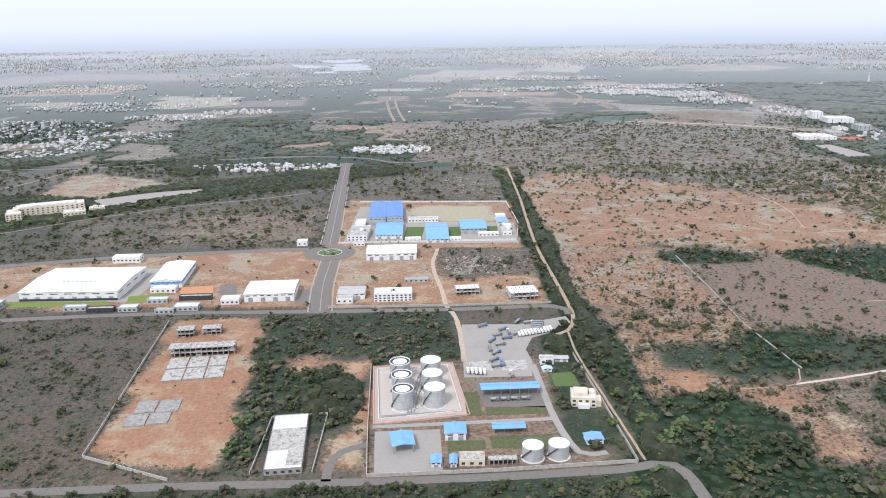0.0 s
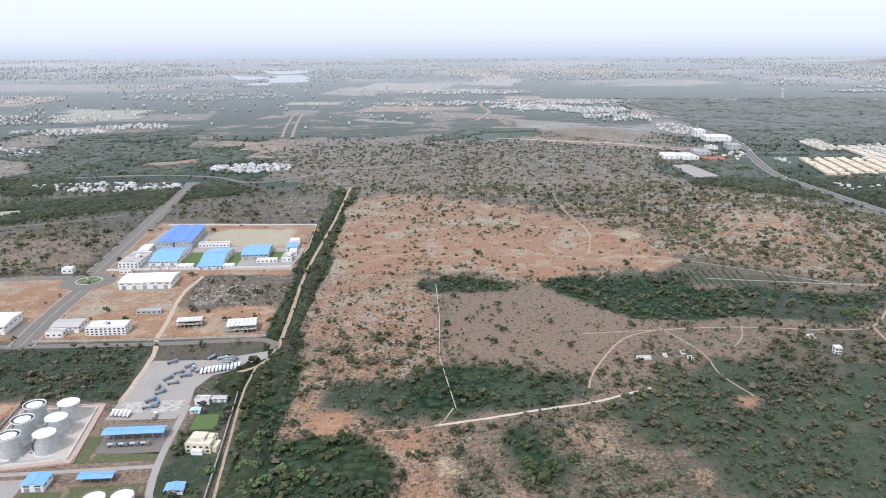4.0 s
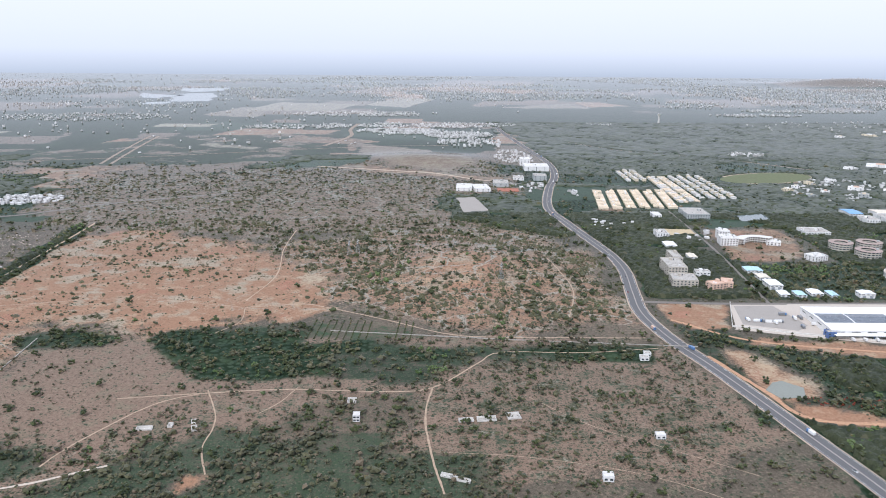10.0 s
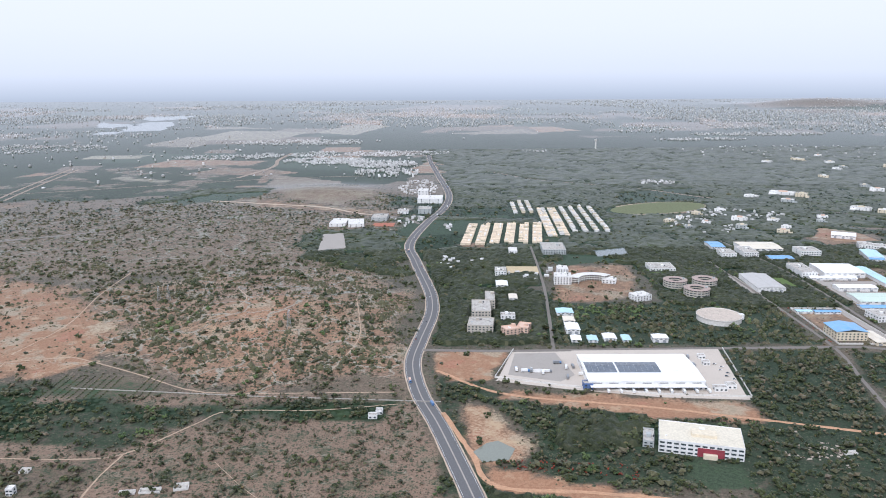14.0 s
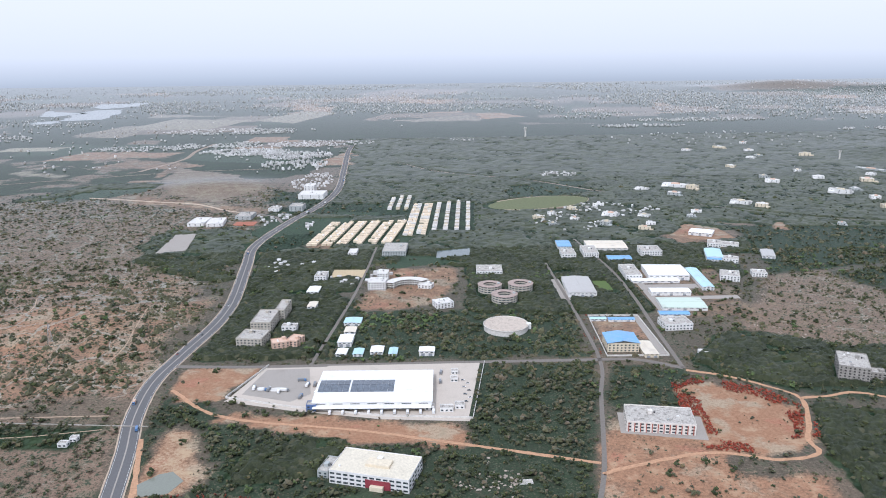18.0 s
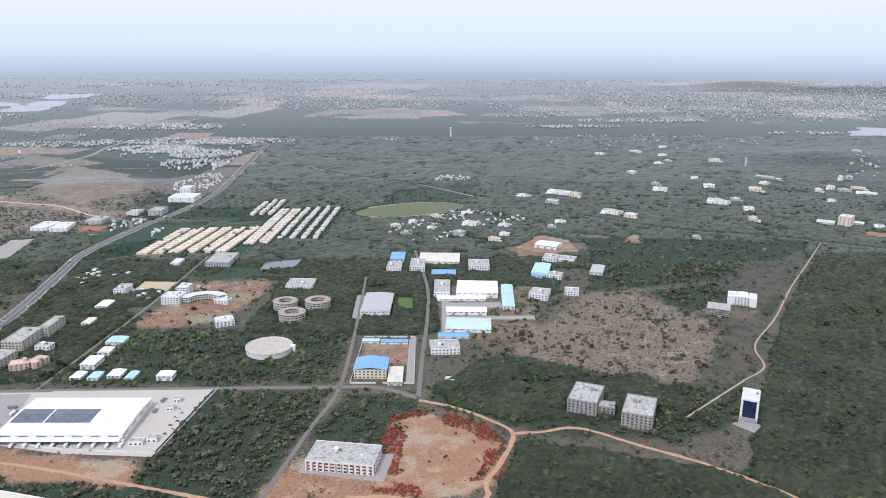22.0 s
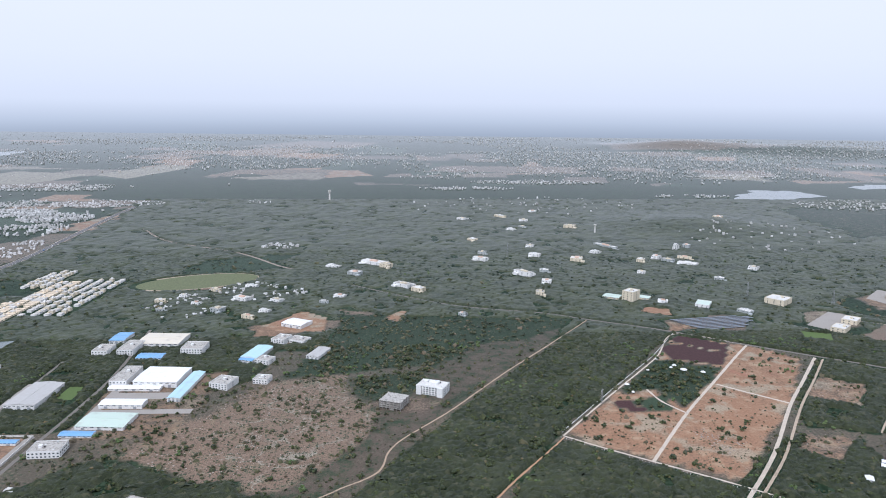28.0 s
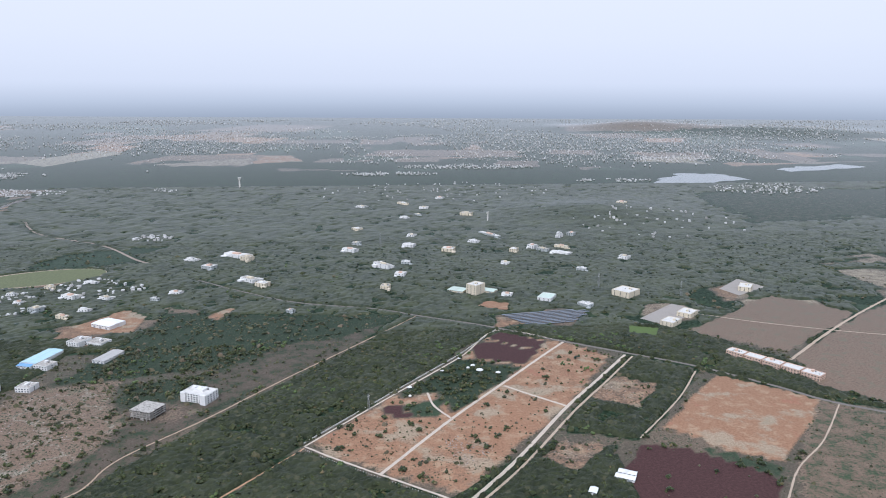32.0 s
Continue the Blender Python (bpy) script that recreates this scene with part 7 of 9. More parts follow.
slab_area("court", [(2866, 1539), (2966, 1630), (3006, 1579), (2901, 1494)], PAVING, "pale paved court round pavilions", "pavement", 0.1)
slab_area("court", [(3118, 1734), (3200, 1814), (3228, 1739), (3136, 1678)], PAVING, "pale paved court round a pavilion", "pavement", 0.1)
slab_area("lawn", [(2830, 1500), (2880, 1480), (2858, 1435), (2815, 1455)], GRASS, "small green lawn", "lawn", 0.12)
for i in range(9):
    for j in range(9):
        u, v = i / 8, j / 8
        ax, ay = 2612 + 150 * u + 62 * v - 60 * v * 0.4, 1578 + 24 * u - 62 * v
        if inside(np.array([ax]), np.array([ay]), [(2589, 1582), (2697, 1612), (2784, 1597), (2718, 1492), (2642, 1520)])[0] < 2:
            continue
        ob = thing("solar_table", "grey ground-mounted solar panel table", "solar panel", ax, ay, 9, "solar field")
        part("panel", boxes((-8.6, -2.6, 1.4, 8.6, 2.6, 1.6)), SOLAR, ob)
        part("stand", boxes((-8, -0.2, 0, -7.6, 0.2, 1.4), (7.6, -0.2, 0, 8, 0.2, 1.4)), LATTICE, ob)
        claim(ax, ay, 17, 6, 9, 0)
block("tall cream hall with two low green-roofed wings", 2573, 1728, 26, 32, 21, -45, CREAM, NEWCON, floors=5)
shed("low cream wing with green roof", 2538, 1748, 36, 30, 5, -33, TIN_GREEN, CREAM, along="x", lift=1.0)
shed("low cream wing with green roof", 2604, 1738, 30, 24, 5, -33, TIN_GREEN, CREAM, along="x", lift=1.0)
block("cream institute hall with a stepped roof", 2893, 1700, 42, 44, 12, -50, CREAM, NEWCON)
CAMPUS = [(2322, 2909, 46, 40, 6, -37), (2311, 2478, 38, 40, 6, -50), (2296, 2163, 52, 34, 10, -30), (2313, 2254, 32, 36, 8, -15), (2456, 2213, 43, 40, 9, -20), (2559, 2145, 44, 56, 10, -20), (2380, 1968, 74, 26, 11, -50), (2438, 2000, 31, 34, 7, -10), (2419, 1881, 31, 40, 8, -15), (2383, 1781, 26, 40, 8, -15), (2643, 2262, 33, 32, 7, -47), (2705, 2365, 120, 30, 5, -60), (2472, 2365, 30, 36, 6, -20), (2734, 2131, 27, 46, 9, -30), (2792, 2172, 27, 38, 10, -37), (2814, 2140, 46, 34, 7, -51), (2853, 2100, 70, 40, 5, -37), (2874, 2173, 53, 20, 7, -37), (2682, 1977, 28, 26, 6, -20), (2857, 1913, 32, 34, 6, -25), (2637, 1707, 29, 28, 5, -22), (2681, 2716, 54, 50, 9, -29), (2903, 2311, 15, 26, 16, -45), (2947, 2340, 27, 40, 10, -44), (2545, 2870, 45, 40, 6, -10), (2475, 2973, 70, 30, 6, -52), (2625, 3103, 37, 44, 6, -23), (2515, 2724, 38, 26, 5, -40), (2467, 2676, 40, 24, 5, -52), (3267, 2831, 40, 60, 6, -45), (3004, 2033, 31, 36, 8, -40), (2785, 1630, 40, 36, 5, -55), (2006, 2132, 90, 50, 9, -38), (2040, 2090, 40, 40, 11, -38), (1902, 2097, 46, 30, 6, -46), (1962, 2011, 44, 44, 8, -31), (2079, 1876, 60, 40, 9, -42), (2113, 1834, 38, 40, 9, -35), (1729, 1770, 46, 34, 8, -31), (1697, 1683, 31, 40, 8, -30), (1792, 1672, 28, 20, 6, -20), (1766, 1632, 35, 18, 6, -25), (1804, 1760, 34, 26, 5, -33), (1907, 1742, 26, 18, 5, -28), (1937, 1791, 33, 24, 5, -20), (1657, 1851, 29, 20, 6, -18), (1730, 1885, 37, 22, 6, -15), (2194, 1634, 23, 20, 5, -40), (1600, 1800, 26, 18, 6, -20), (1560, 1760, 30, 20, 6, 10), (1640, 1740, 26, 20, 5, -30), (1580, 1690, 24, 18, 5, 20)]
for k, (bx, by, bw, bd, bh, bt) in enumerate(CAMPUS):
    wl_ = (WHITE, CREAM, WHITE, GREYP)[k % 4]
    ob = block("white flat-roofed campus building among trees" if wl_ is WHITE else "cream flat-roofed campus building among trees" if wl_ is CREAM else "grey flat-roofed campus building among trees", bx, by, bw * 0.72, bd * 0.5, bh, bt, wl_, NEWCON if k % 3 else ROOFCON, name="campus_building", group="campus buildings")
    s = -1 if k % 2 else 1
    part("wing", boxes((s * bw * 0.12, bd * 0.25, 0, s * bw * 0.12 + bw * 0.26, bd * 0.5, bh * 0.72)), wl_, ob)
    part("wing_roof", boxes((s * bw * 0.12 - 0.4, bd * 0.25, bh * 0.72, s * bw * 0.12 + bw * 0.26 + 0.4, bd * 0.5 + 0.4, bh * 0.72 + 0.4)), ROOFCON if k % 3 else NEWCON, ob, "pale lower roof")
    part("front_wing", boxes((-s * bw * 0.34, -bd * 0.5, 0, -s * bw * 0.34 + bw * 0.2, -bd * 0.25, bh * 0.6)), wl_, ob)
    part("upper_room", boxes((-bw * 0.1, -bd * 0.1, bh, bw * 0.14, bd * 0.12, bh + 3.0)), (CREAM, WHITE, PINK)[k % 3], ob)
block("low hall with a pale green roof", 2717, 1682, 29, 40, 6, -31, WHITE, TIN_GREEN, clutter=False)
ob = thing("water_tower", "slim pale concrete water tower standing above woodland", "water tower", 1794, 3478)
bm = bmesh.new()
drum(bm, 0, 0, 0, 34, 4, 16, 3.2)
part("shaft", bm, NEWCON, ob)
bm = bmesh.new()
drum(bm, 0, 0, 34, 44, 5, 16, 7.5)
part("tank", bm, NEWCON, ob)
ob = thing("water_tower", "slim pale concrete water tower standing above woodland", "water tower", 2735, 2590)
bm = bmesh.new()
drum(bm, 0, 0, 0, 24, 2.6, 14, 2.2)
part("shaft", bm, NEWCON, ob)
bm = bmesh.new()
drum(bm, 0, 0, 24, 31, 3, 14, 5)
part("tank", bm, NEWCON, ob)
# sports oval
ob = thing("sports_oval", "oval green playing field with a sandy track", "playing field", 1590, 1945, 22, kind="structure")
bm = bmesh.new()
drum(bm, 0, 0, -0.4, 0.12, 1.0, 40)
bm.transform(Matrix.Diagonal((148, 74, 1, 1)))
part("track", bm, DIRT, ob, "sandy running track")
bm = bmesh.new()
drum(bm, 0, 0, -0.4, 0.2, 1.0, 40)
bm.transform(Matrix.Translation((6, -1, 0)) @ Matrix.Diagonal((140, 70, 1, 1)))
part("grass", bm, PITCH, ob, "worn green grass")
PAVED.append([(1590 + 150 * math.cos(a) * 0.93 - 78 * math.sin(a) * 0.37, 1945 + 150 * math.cos(a) * 0.37 + 78 * math.sin(a) * 0.93) for a in np.linspace(0, 6.1, 16)])
def shore(poly, wave):
    """An outline that wavers from corner to corner."""
    out = []
    for a, b in zip(poly, poly[1:] + poly[:1]):
        for k in range(7):
            x, y = a[0] + (b[0] - a[0]) * k / 7, a[1] + (b[1] - a[1]) * k / 7
            out.append((x + (float(lumps(x, y, wave * 1.1, 2)) - 0.5) * wave * 1.5, y + (float(lumps(x, y, wave * 1.1, 7)) - 0.5) * wave * 1.5))
    return out


slab_area("lake", shore([(3650, 3540), (3780, 3700), (3946, 3862), (4170, 3820), (4130, 3620), (3876, 3480)], 60), WATER, "pale lake beyond the woodland", "water", 0.2)
slab_area("lake", shore([(4540, 4040), (4800, 4180), (5081, 4248), (5111, 4116), (4574, 3930)], 50), WATER, "pale lake beyond the woodland", "water", 0.2)

slab_area("lake", shore([(-850, 4813), (-1007, 5454), (-1030, 5776), (-822, 5799), (-601, 4903), (-671, 4794)], 60), WATER, "pale far lake beside a town", "water", 0.3)
slab_area("lake", shore([(-1279, 6464), (-943, 6699), (-854, 6219), (-996, 5931), (-1146, 6074)], 60), WATER, "pale far lake beside a town", "water", 0.3)
slab_area("lake", shore([(-1380, 5738), (-1121, 5577), (-959, 5459), (-1042, 5122), (-1200, 5307)], 60), WATER, "pale far lake beside a town", "water", 0.3)
slab_area("lake", shore([(-984, 4702), (-882, 4844), (-789, 4622), (-889, 4552)], 60), WATER, "pale far lake beside a town", "water", 0.3)

# ---- colony of row houses ----
def house_meshes(w, d, h, roof, n):
    walls = unit_mesh("wall", boxes((-w / 2, -d / 2, 0, w / 2, d / 2, h)), (CREAM, WHITE, CREAM)[n % 3])
    deck = unit_mesh("roof", boxes((-w / 2 - 0.3, -d / 2 - 0.3, h, w / 2 + 0.3, d / 2 + 0.3, h + 0.35)), roof)
    room = unit_mesh("stair_head", boxes((-1.6, d / 2 - 4.5, h + 0.35, 1.6, d / 2 - 1, h + 2.6)), (WHITE, CREAM)[n % 2])
    door = unit_mesh("door", boxes((-0.6, -d / 2 - 0.08, 0, 0.6, -d / 2 + 0.1, 2.1)), DARKSTEEL)
    return walls, deck, room, door


KITS = [house_meshes(9.5, 12, 3.6, TILE, 0), house_meshes(9.5, 12, 4.2, PALE_ROOF, 1), house_meshes(8.5, 10, 6.4, PALE_ROOF, 2), house_meshes(9, 12, 3.4, TILE, 3)]
rng = random.Random(5)


def house_rows(x0, y0, lean, strips, gap, count, step, kits, pair=True):
    for s in range(strips):
        for side in ((-5.1, 5.1) if pair else (0,)):
            for k in range(count):
                hy = y0 + k * step + s * 2.0
                hx = x0 + s * gap + side + (hy - y0) * lean
                if rng.random() < 0.05:
                    continue
                kit = KITS[rng.choice(kits)]
                tan = kit in (KITS[0], KITS[3])
                ob = thing("row_house", "small row house with a tan flat roof" if tan else "small row house with a pale flat roof", "house", hx, hy, -math.degrees(math.atan(lean)), "row houses of the colony")
                for nm, me in zip(("wall", "roof", "stair_head"), kit):
                    if nm != "stair_head" or rng.random() < 0.3:
                        again(nm, me, ob, (0, 0, 0))
    claim(x0 + (strips - 1) * gap / 2 + lean * count * step / 2, y0 + count * step / 2, strips * gap + 6, count * step, -math.degrees(math.atan(lean)), 0)


house_rows(1078, 1552, 0.155, 6, 29, 13, 15.5, (0, 3, 0))
house_rows(1266, 1620, 0.08, 2, 27, 20, 16.5, (0, 3, 1))
house_rows(1322, 1660, 0.08, 4, 24, 18, 17, (1, 2, 1), pair=False)
house_rows(1222, 1890, 0.06, 3, 20, 10, 17, (1, 2, 1), pair=False)

# ---- growth ----
def clump_template(blobs, seed, flat=0.75):
    """Places and triangles of a ragged clump of leaves about one metre in radius."""
    r = np.random.RandomState(seed)
    g = (1 + 5**0.5) / 2
    ico = np.array([(-1, g, 0), (1, g, 0), (-1, -g, 0), (1, -g, 0), (0, -1, g), (0, 1, g), (0, -1, -g), (0, 1, -g), (g, 0, -1), (g, 0, 1), (-g, 0, -1), (-g, 0, 1)]) / 1.9
    tri = np.array([(0, 11, 5), (0, 5, 1), (0, 1, 7), (0, 7, 10), (0, 10, 11), (1, 5, 9), (5, 11, 4), (11, 10, 2), (10, 7, 6), (7, 1, 8), (3, 9, 4), (3, 4, 2), (3, 2, 6), (3, 6, 8), (3, 8, 9), (4, 9, 5), (2, 4, 11), (6, 2, 10), (8, 6, 7), (9, 8, 1)])
    if blobs == 0:
        a = np.arange(5) * 1.2566
        low, mid = r.uniform(0.45, 1.3, 5), r.uniform(0.4, 1.0, 5)
        v = np.concatenate([np.stack([np.cos(a) * low, np.sin(a) * low, 0 * a], -1), np.stack([np.cos(a + 0.6) * mid, np.sin(a + 0.6) * mid, r.uniform(0.3, 0.85, 5)], -1), [(r.uniform(-0.3, 0.3), r.uniform(-0.3, 0.3), r.uniform(0.9, 1.3))]])
        k = np.arange(5)
        n = (k + 1) % 5
        return v, np.concatenate([np.stack([k, n, k + 5], -1), np.stack([n, n + 5, k + 5], -1), np.stack([k + 5, n + 5, 0 * k + 10], -1)])
    octa = np.array([(1, 0, 0), (0, 1, 0), (-1, 0, 0), (0, -1, 0), (0, 0, 1), (0, 0, -1)], float)
    octf = np.array([(0, 1, 4), (1, 2, 4), (2, 3, 4), (3, 0, 4), (1, 0, 5), (2, 1, 5), (3, 2, 5), (0, 3, 5)])
    vs, fs = [], []
    for b in range(blobs):
        turn = np.linalg.qr(r.randn(3, 3))[0]
        if blobs == 1:
            v, f, at = (ico @ turn) * r.uniform(0.72, 1.25, (12, 1)) * (1, 1, flat), tri, np.array((0, 0, 0.45))
        else:
            a, d = r.uniform(0, 6.28), math.sqrt(r.rand()) * 0.72
            v, f = (octa @ turn) * r.uniform(0.6, 1.35, (6, 1)) * r.uniform(0.36, 0.62) * (0.78 if blobs > 5 else 1) * (1, 1, flat), octf
            at = np.array((d * math.cos(a), d * math.sin(a), r.uniform(0.3, 1.0) * (1.1 - 0.5 * d)))
        fs.append(f + sum(len(q) for q in vs))
        vs.append(v + at)
    return np.concatenate(vs), np.concatenate(fs)


def grow(name, x, y, size, tall, blobs, material, label, category, seed):
    """One joined mesh of many clumps."""
    if not len(x):
        return
    r = np.random.RandomState(seed)
    temps = [clump_template(blobs, seed * 31 + k) for k in range(14)]
    pick, turn = r.randint(0, 14, len(x)), r.uniform(0, 6.28, len(x))
    z = rise(x, y)
    vs, fs, base = [], [], 0
    for k, (tv, tf) in enumerate(temps):
        m = pick == k
        n = int(m.sum())
        if not n:
            continue
        c, s = np.cos(turn[m])[:, None], np.sin(turn[m])[:, None]
        px = (tv[None, :, 0] * c - tv[None, :, 1] * s) * size[m][:, None] + x[m][:, None]
        py = (tv[None, :, 0] * s + tv[None, :, 1] * c) * size[m][:, None] + y[m][:, None]
        pz = tv[None, :, 2] * (size[m] * tall[m])[:, None] + z[m][:, None]
        vs.append(np.stack([px, py, pz], -1).reshape(-1, 3))
        fs.append((tf[None] + (np.arange(n) * len(tv))[:, None, None]).reshape(-1, 3) + base)
        base += n * len(tv)
    me = mesh_of(name, np.concatenate(vs), np.concatenate(fs), material, False)
    return tagged(new(name, me), label, category, kind="stuff")


def free_of(x, y, wide=0.0):
    """Which places lie off roads, paving and houses."""
    ok = np.ones(len(x), bool)
    for line, half in KEEP_OFF:
        px, py = [p[0] for p in line], [p[1] for p in line]
        m = (x > min(px) - 30) & (x < max(px) + 30) & (y > min(py) - 30) & (y < max(py) + 30) & ok
        if m.any():
            ok[m] = off_line(x[m], y[m], [(p.x, p.y) for p in curve_through(line, 30)]) > half + wide
    for poly in PAVED:
        px, py = [p[0] for p in poly], [p[1] for p in poly]
        m = (x > min(px) - 5) & (x < max(px) + 5) & (y > min(py) - 5) & (y < max(py) + 5) & ok
        if m.any():
            ok[m] = inside(x[m], y[m], poly) < -wide
    for fx, fy, a, b, t in FOOT:
        m = (np.abs(x - fx) < a + b + 4) & (np.abs(y - fy) < a + b + 4) & ok
        if m.any():
            u, v = x[m] - fx, y[m] - fy
            c, s = math.cos(t), math.sin(t)
            ok[m] = (np.abs(u * c + v * s) > a + wide) | (np.abs(v * c - u * s) > b + wide)
    return ok


def in_sight(x, y):
    """The wedge of the plain that the flight can see."""
    return (x > 30 - 0.78 * (y + 40)) & (x < 2380 + 0.86 * (y + 40)) & (y > 250)


def sow(x0, x1, y0, y1, top, seed):
    """Random places, with the share of bushes and trees there."""
    r = np.random.RandomState(seed)
    n = int((x1 - x0) * (y1 - y0) / 1e4 * top)
    x, y = r.uniform(x0, x1, n), r.uniform(y0, y1, n)
    m = in_sight(x, y)
    x, y = x[m], y[m]
    _, nb, nt, sz, wd = cover(x, y)
    return r, x, y, nb, nt, sz, wd


def plant(x0, x1, y0, y1, seed, more_b=1.0, more_t=1.0, bigger=1.0, blobs=3, low=1.0, top=420):
    r, x, y, nb, nt, sz, wd = sow(x0, x1, y0, y1, top, seed)
    dice = r.rand(len(x)) * top
    patch = lumps(x, y, 26, 5) * 0.5 + lumps(x, y, 9, 6) * 0.5
    gap = np.clip((patch - 0.33) * 4.5, 0.05, 1.7)
    bush = dice < nb * more_b * gap
    tree = ~bush & (dice < nb * more_b * gap + nt * more_t * (1 - 0.3 * wd) * np.clip(gap, 0.6, 1.2))
    m = bush | tree
    x, y, sz, wd, bush, tree = x[m], y[m], sz[m], wd[m], bush[m], tree[m]
    ok = free_of(x, y, 0.6)
    size = np.clip(np.exp(r.normal(-0.12, 0.6, len(x))), 0.3, 2.8)
    b = bush & ok
    w = wd > r.rand(len(x))
    # far plants switch to the leaves that have haze put into them
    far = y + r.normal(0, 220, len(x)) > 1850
    for m, mat, nm, lb in ((b & ~w, SCRUB, "scrub_bushes", "low grey-green thorn scrub on dry ground"), (b & w & ~far, WOOD, "thicket_bushes", "low dark green thicket bushes"), (b & w & far, HAZY_WOOD, "thicket_bushes", "low dark green thicket bushes")):
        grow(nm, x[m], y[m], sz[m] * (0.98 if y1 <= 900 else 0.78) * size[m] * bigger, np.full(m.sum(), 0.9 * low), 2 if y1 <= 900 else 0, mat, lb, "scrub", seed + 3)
    t = tree & ok & free_of(x, y, 1.5)
    bright = lumps(x, y, 70, 9) + r.rand(len(x)) * 0.35 > 0.98
    for m, mat, nm, lb in ((t & ~bright & ~far, LEAF if y0 < 1400 else WOOD, "tree_crowns", "dense dark green tree canopy"), (t & ~bright & far, HAZY_WOOD, "tree_crowns", "dense green tree canopy tinted for haze"), (t & bright, LEAF2, "bright_tree_crowns", "fresh green tree canopy")):
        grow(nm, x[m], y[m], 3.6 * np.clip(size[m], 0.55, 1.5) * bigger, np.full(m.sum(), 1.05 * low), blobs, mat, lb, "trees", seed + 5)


plant(-760, 900, 250, 900, 1, 3.4, 2.6, 1.0, 7, 1.0, 620)
plant(900, 2000, 300, 900, 3, 3.2, 2.4, 1.0, 7, 1.0, 620)
plant(2000, 3400, 400, 900, 5, 3.0, 2.2, 1.0, 7, 1.0, 620)
plant(-1000, 1000, 900, 1450, 7, 3.0, 2.6, 1.0, 5, 1.0, 620)
plant(1000, 2100, 900, 1450, 9, 2.4, 2.4, 1.0, 5, 1.0, 520)
plant(2100, 3700, 900, 1450, 11, 2.4, 2.4, 1.0, 5, 1.0, 520)
plant(-1600, 1200, 1450, 2200, 13, 1.3, 1.8, 1.05, 2, 0.75, 420)
plant(1200, 4300, 1450, 2200, 15, 0.8, 1.2, 1.1, 2, 0.7, 420)


def chance(i, j, k):
    return LATTICE_NOISE[(i * 3 + k * 41) % 257, (j * 5 + k * 67) % 257]


def crown_roof(x0, x1, y0, y1, step, cell, tall, material, seed, floor=0.5):
    """Close-grown woods seen from above: crown beside crown, each a dome of its own height, with gaps."""
    r = np.random.RandomState(seed)
    gx, gy = np.meshgrid(np.arange(x0, x1, step), np.arange(y0, y1, step))
    shape = gx.shape
    x, y = gx.ravel() + r.uniform(-0.35, 0.35, gx.size) * step, gy.ravel() + r.uniform(-0.35, 0.35, gx.size) * step
    deep = np.zeros(len(x))
    for run in np.array_split(np.arange(len(x)), 40):
        run = run[in_sight(x[run], y[run])]
        if len(run):
            deep[run] = np.clip((cover(x[run], y[run])[4] - floor) * 5, 0, 1)
    m = deep > 0
    px, py = x[m], y[m]
    deep[m] *= np.clip((lumps(px, py, 15, 3) + lumps(px, py, 42, 6) - 0.42) * 4, 0, 1) * free_of(px, py, 1.0)
    i, j = np.floor(px / cell).astype(int), np.floor(py / cell).astype(int)
    top = np.zeros(len(px))
    for di, dj in itertools.product((-1, 0, 1), repeat=2):
        a, b = i + di, j + dj
        cx, cy, rad = (a + chance(a, b, 1)) * cell, (b + chance(a, b, 2)) * cell, cell * (0.5 + 0.5 * chance(a, b, 3))
        top = np.maximum(top, (0.45 + 0.55 * chance(a, b, 4)) * np.sqrt(np.clip(1 - ((px - cx) ** 2 + (py - cy) ** 2) / rad**2, 0, 1)))
    z = rise(x, y) - 1.0
    z[m] += deep[m] * tall * (0.22 + 0.78 * top + 0.16 * r.rand(len(px)))
    up = (deep > 0).reshape(shape)
    up[:1], up[-1:], up[:, :1], up[:, -1:] = False, False, False, False
    keep = (up[:-1, :-1] | up[1:, :-1] | up[:-1, 1:] | up[1:, 1:]).ravel()
    k = (np.arange(shape[0] - 1)[:, None] * shape[1] + np.arange(shape[1] - 1)).ravel()[keep]
    faces = np.concatenate([np.stack([k, k + 1, k + shape[1] + 1], -1), np.stack([k, k + shape[1] + 1, k + shape[1]], -1)])
    used, faces = np.unique(faces, return_inverse=True)
    me = mesh_of("woodland_canopy", np.stack([x, y, z], -1)[used], faces.reshape(-1, 3), material, True)
    return tagged(new("woodland_canopy", me), "closed dark green canopy of dense woodland", "woodland", kind="stuff")


crown_roof(-760, 1000, 340, 960, 2.5, 5.6, 6.6, ROOF_WOOD, 61)
crown_roof(1000, 3500, 420, 1000, 2.5, 5.6, 6.6, ROOF_WOOD, 62)
crown_roof(-900, 3700, 960, 1500, 3.2, 6.4, 6.6, ROOF_WOOD, 63)
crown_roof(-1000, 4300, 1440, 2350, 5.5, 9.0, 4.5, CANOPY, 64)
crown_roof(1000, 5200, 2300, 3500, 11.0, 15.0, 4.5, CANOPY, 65)

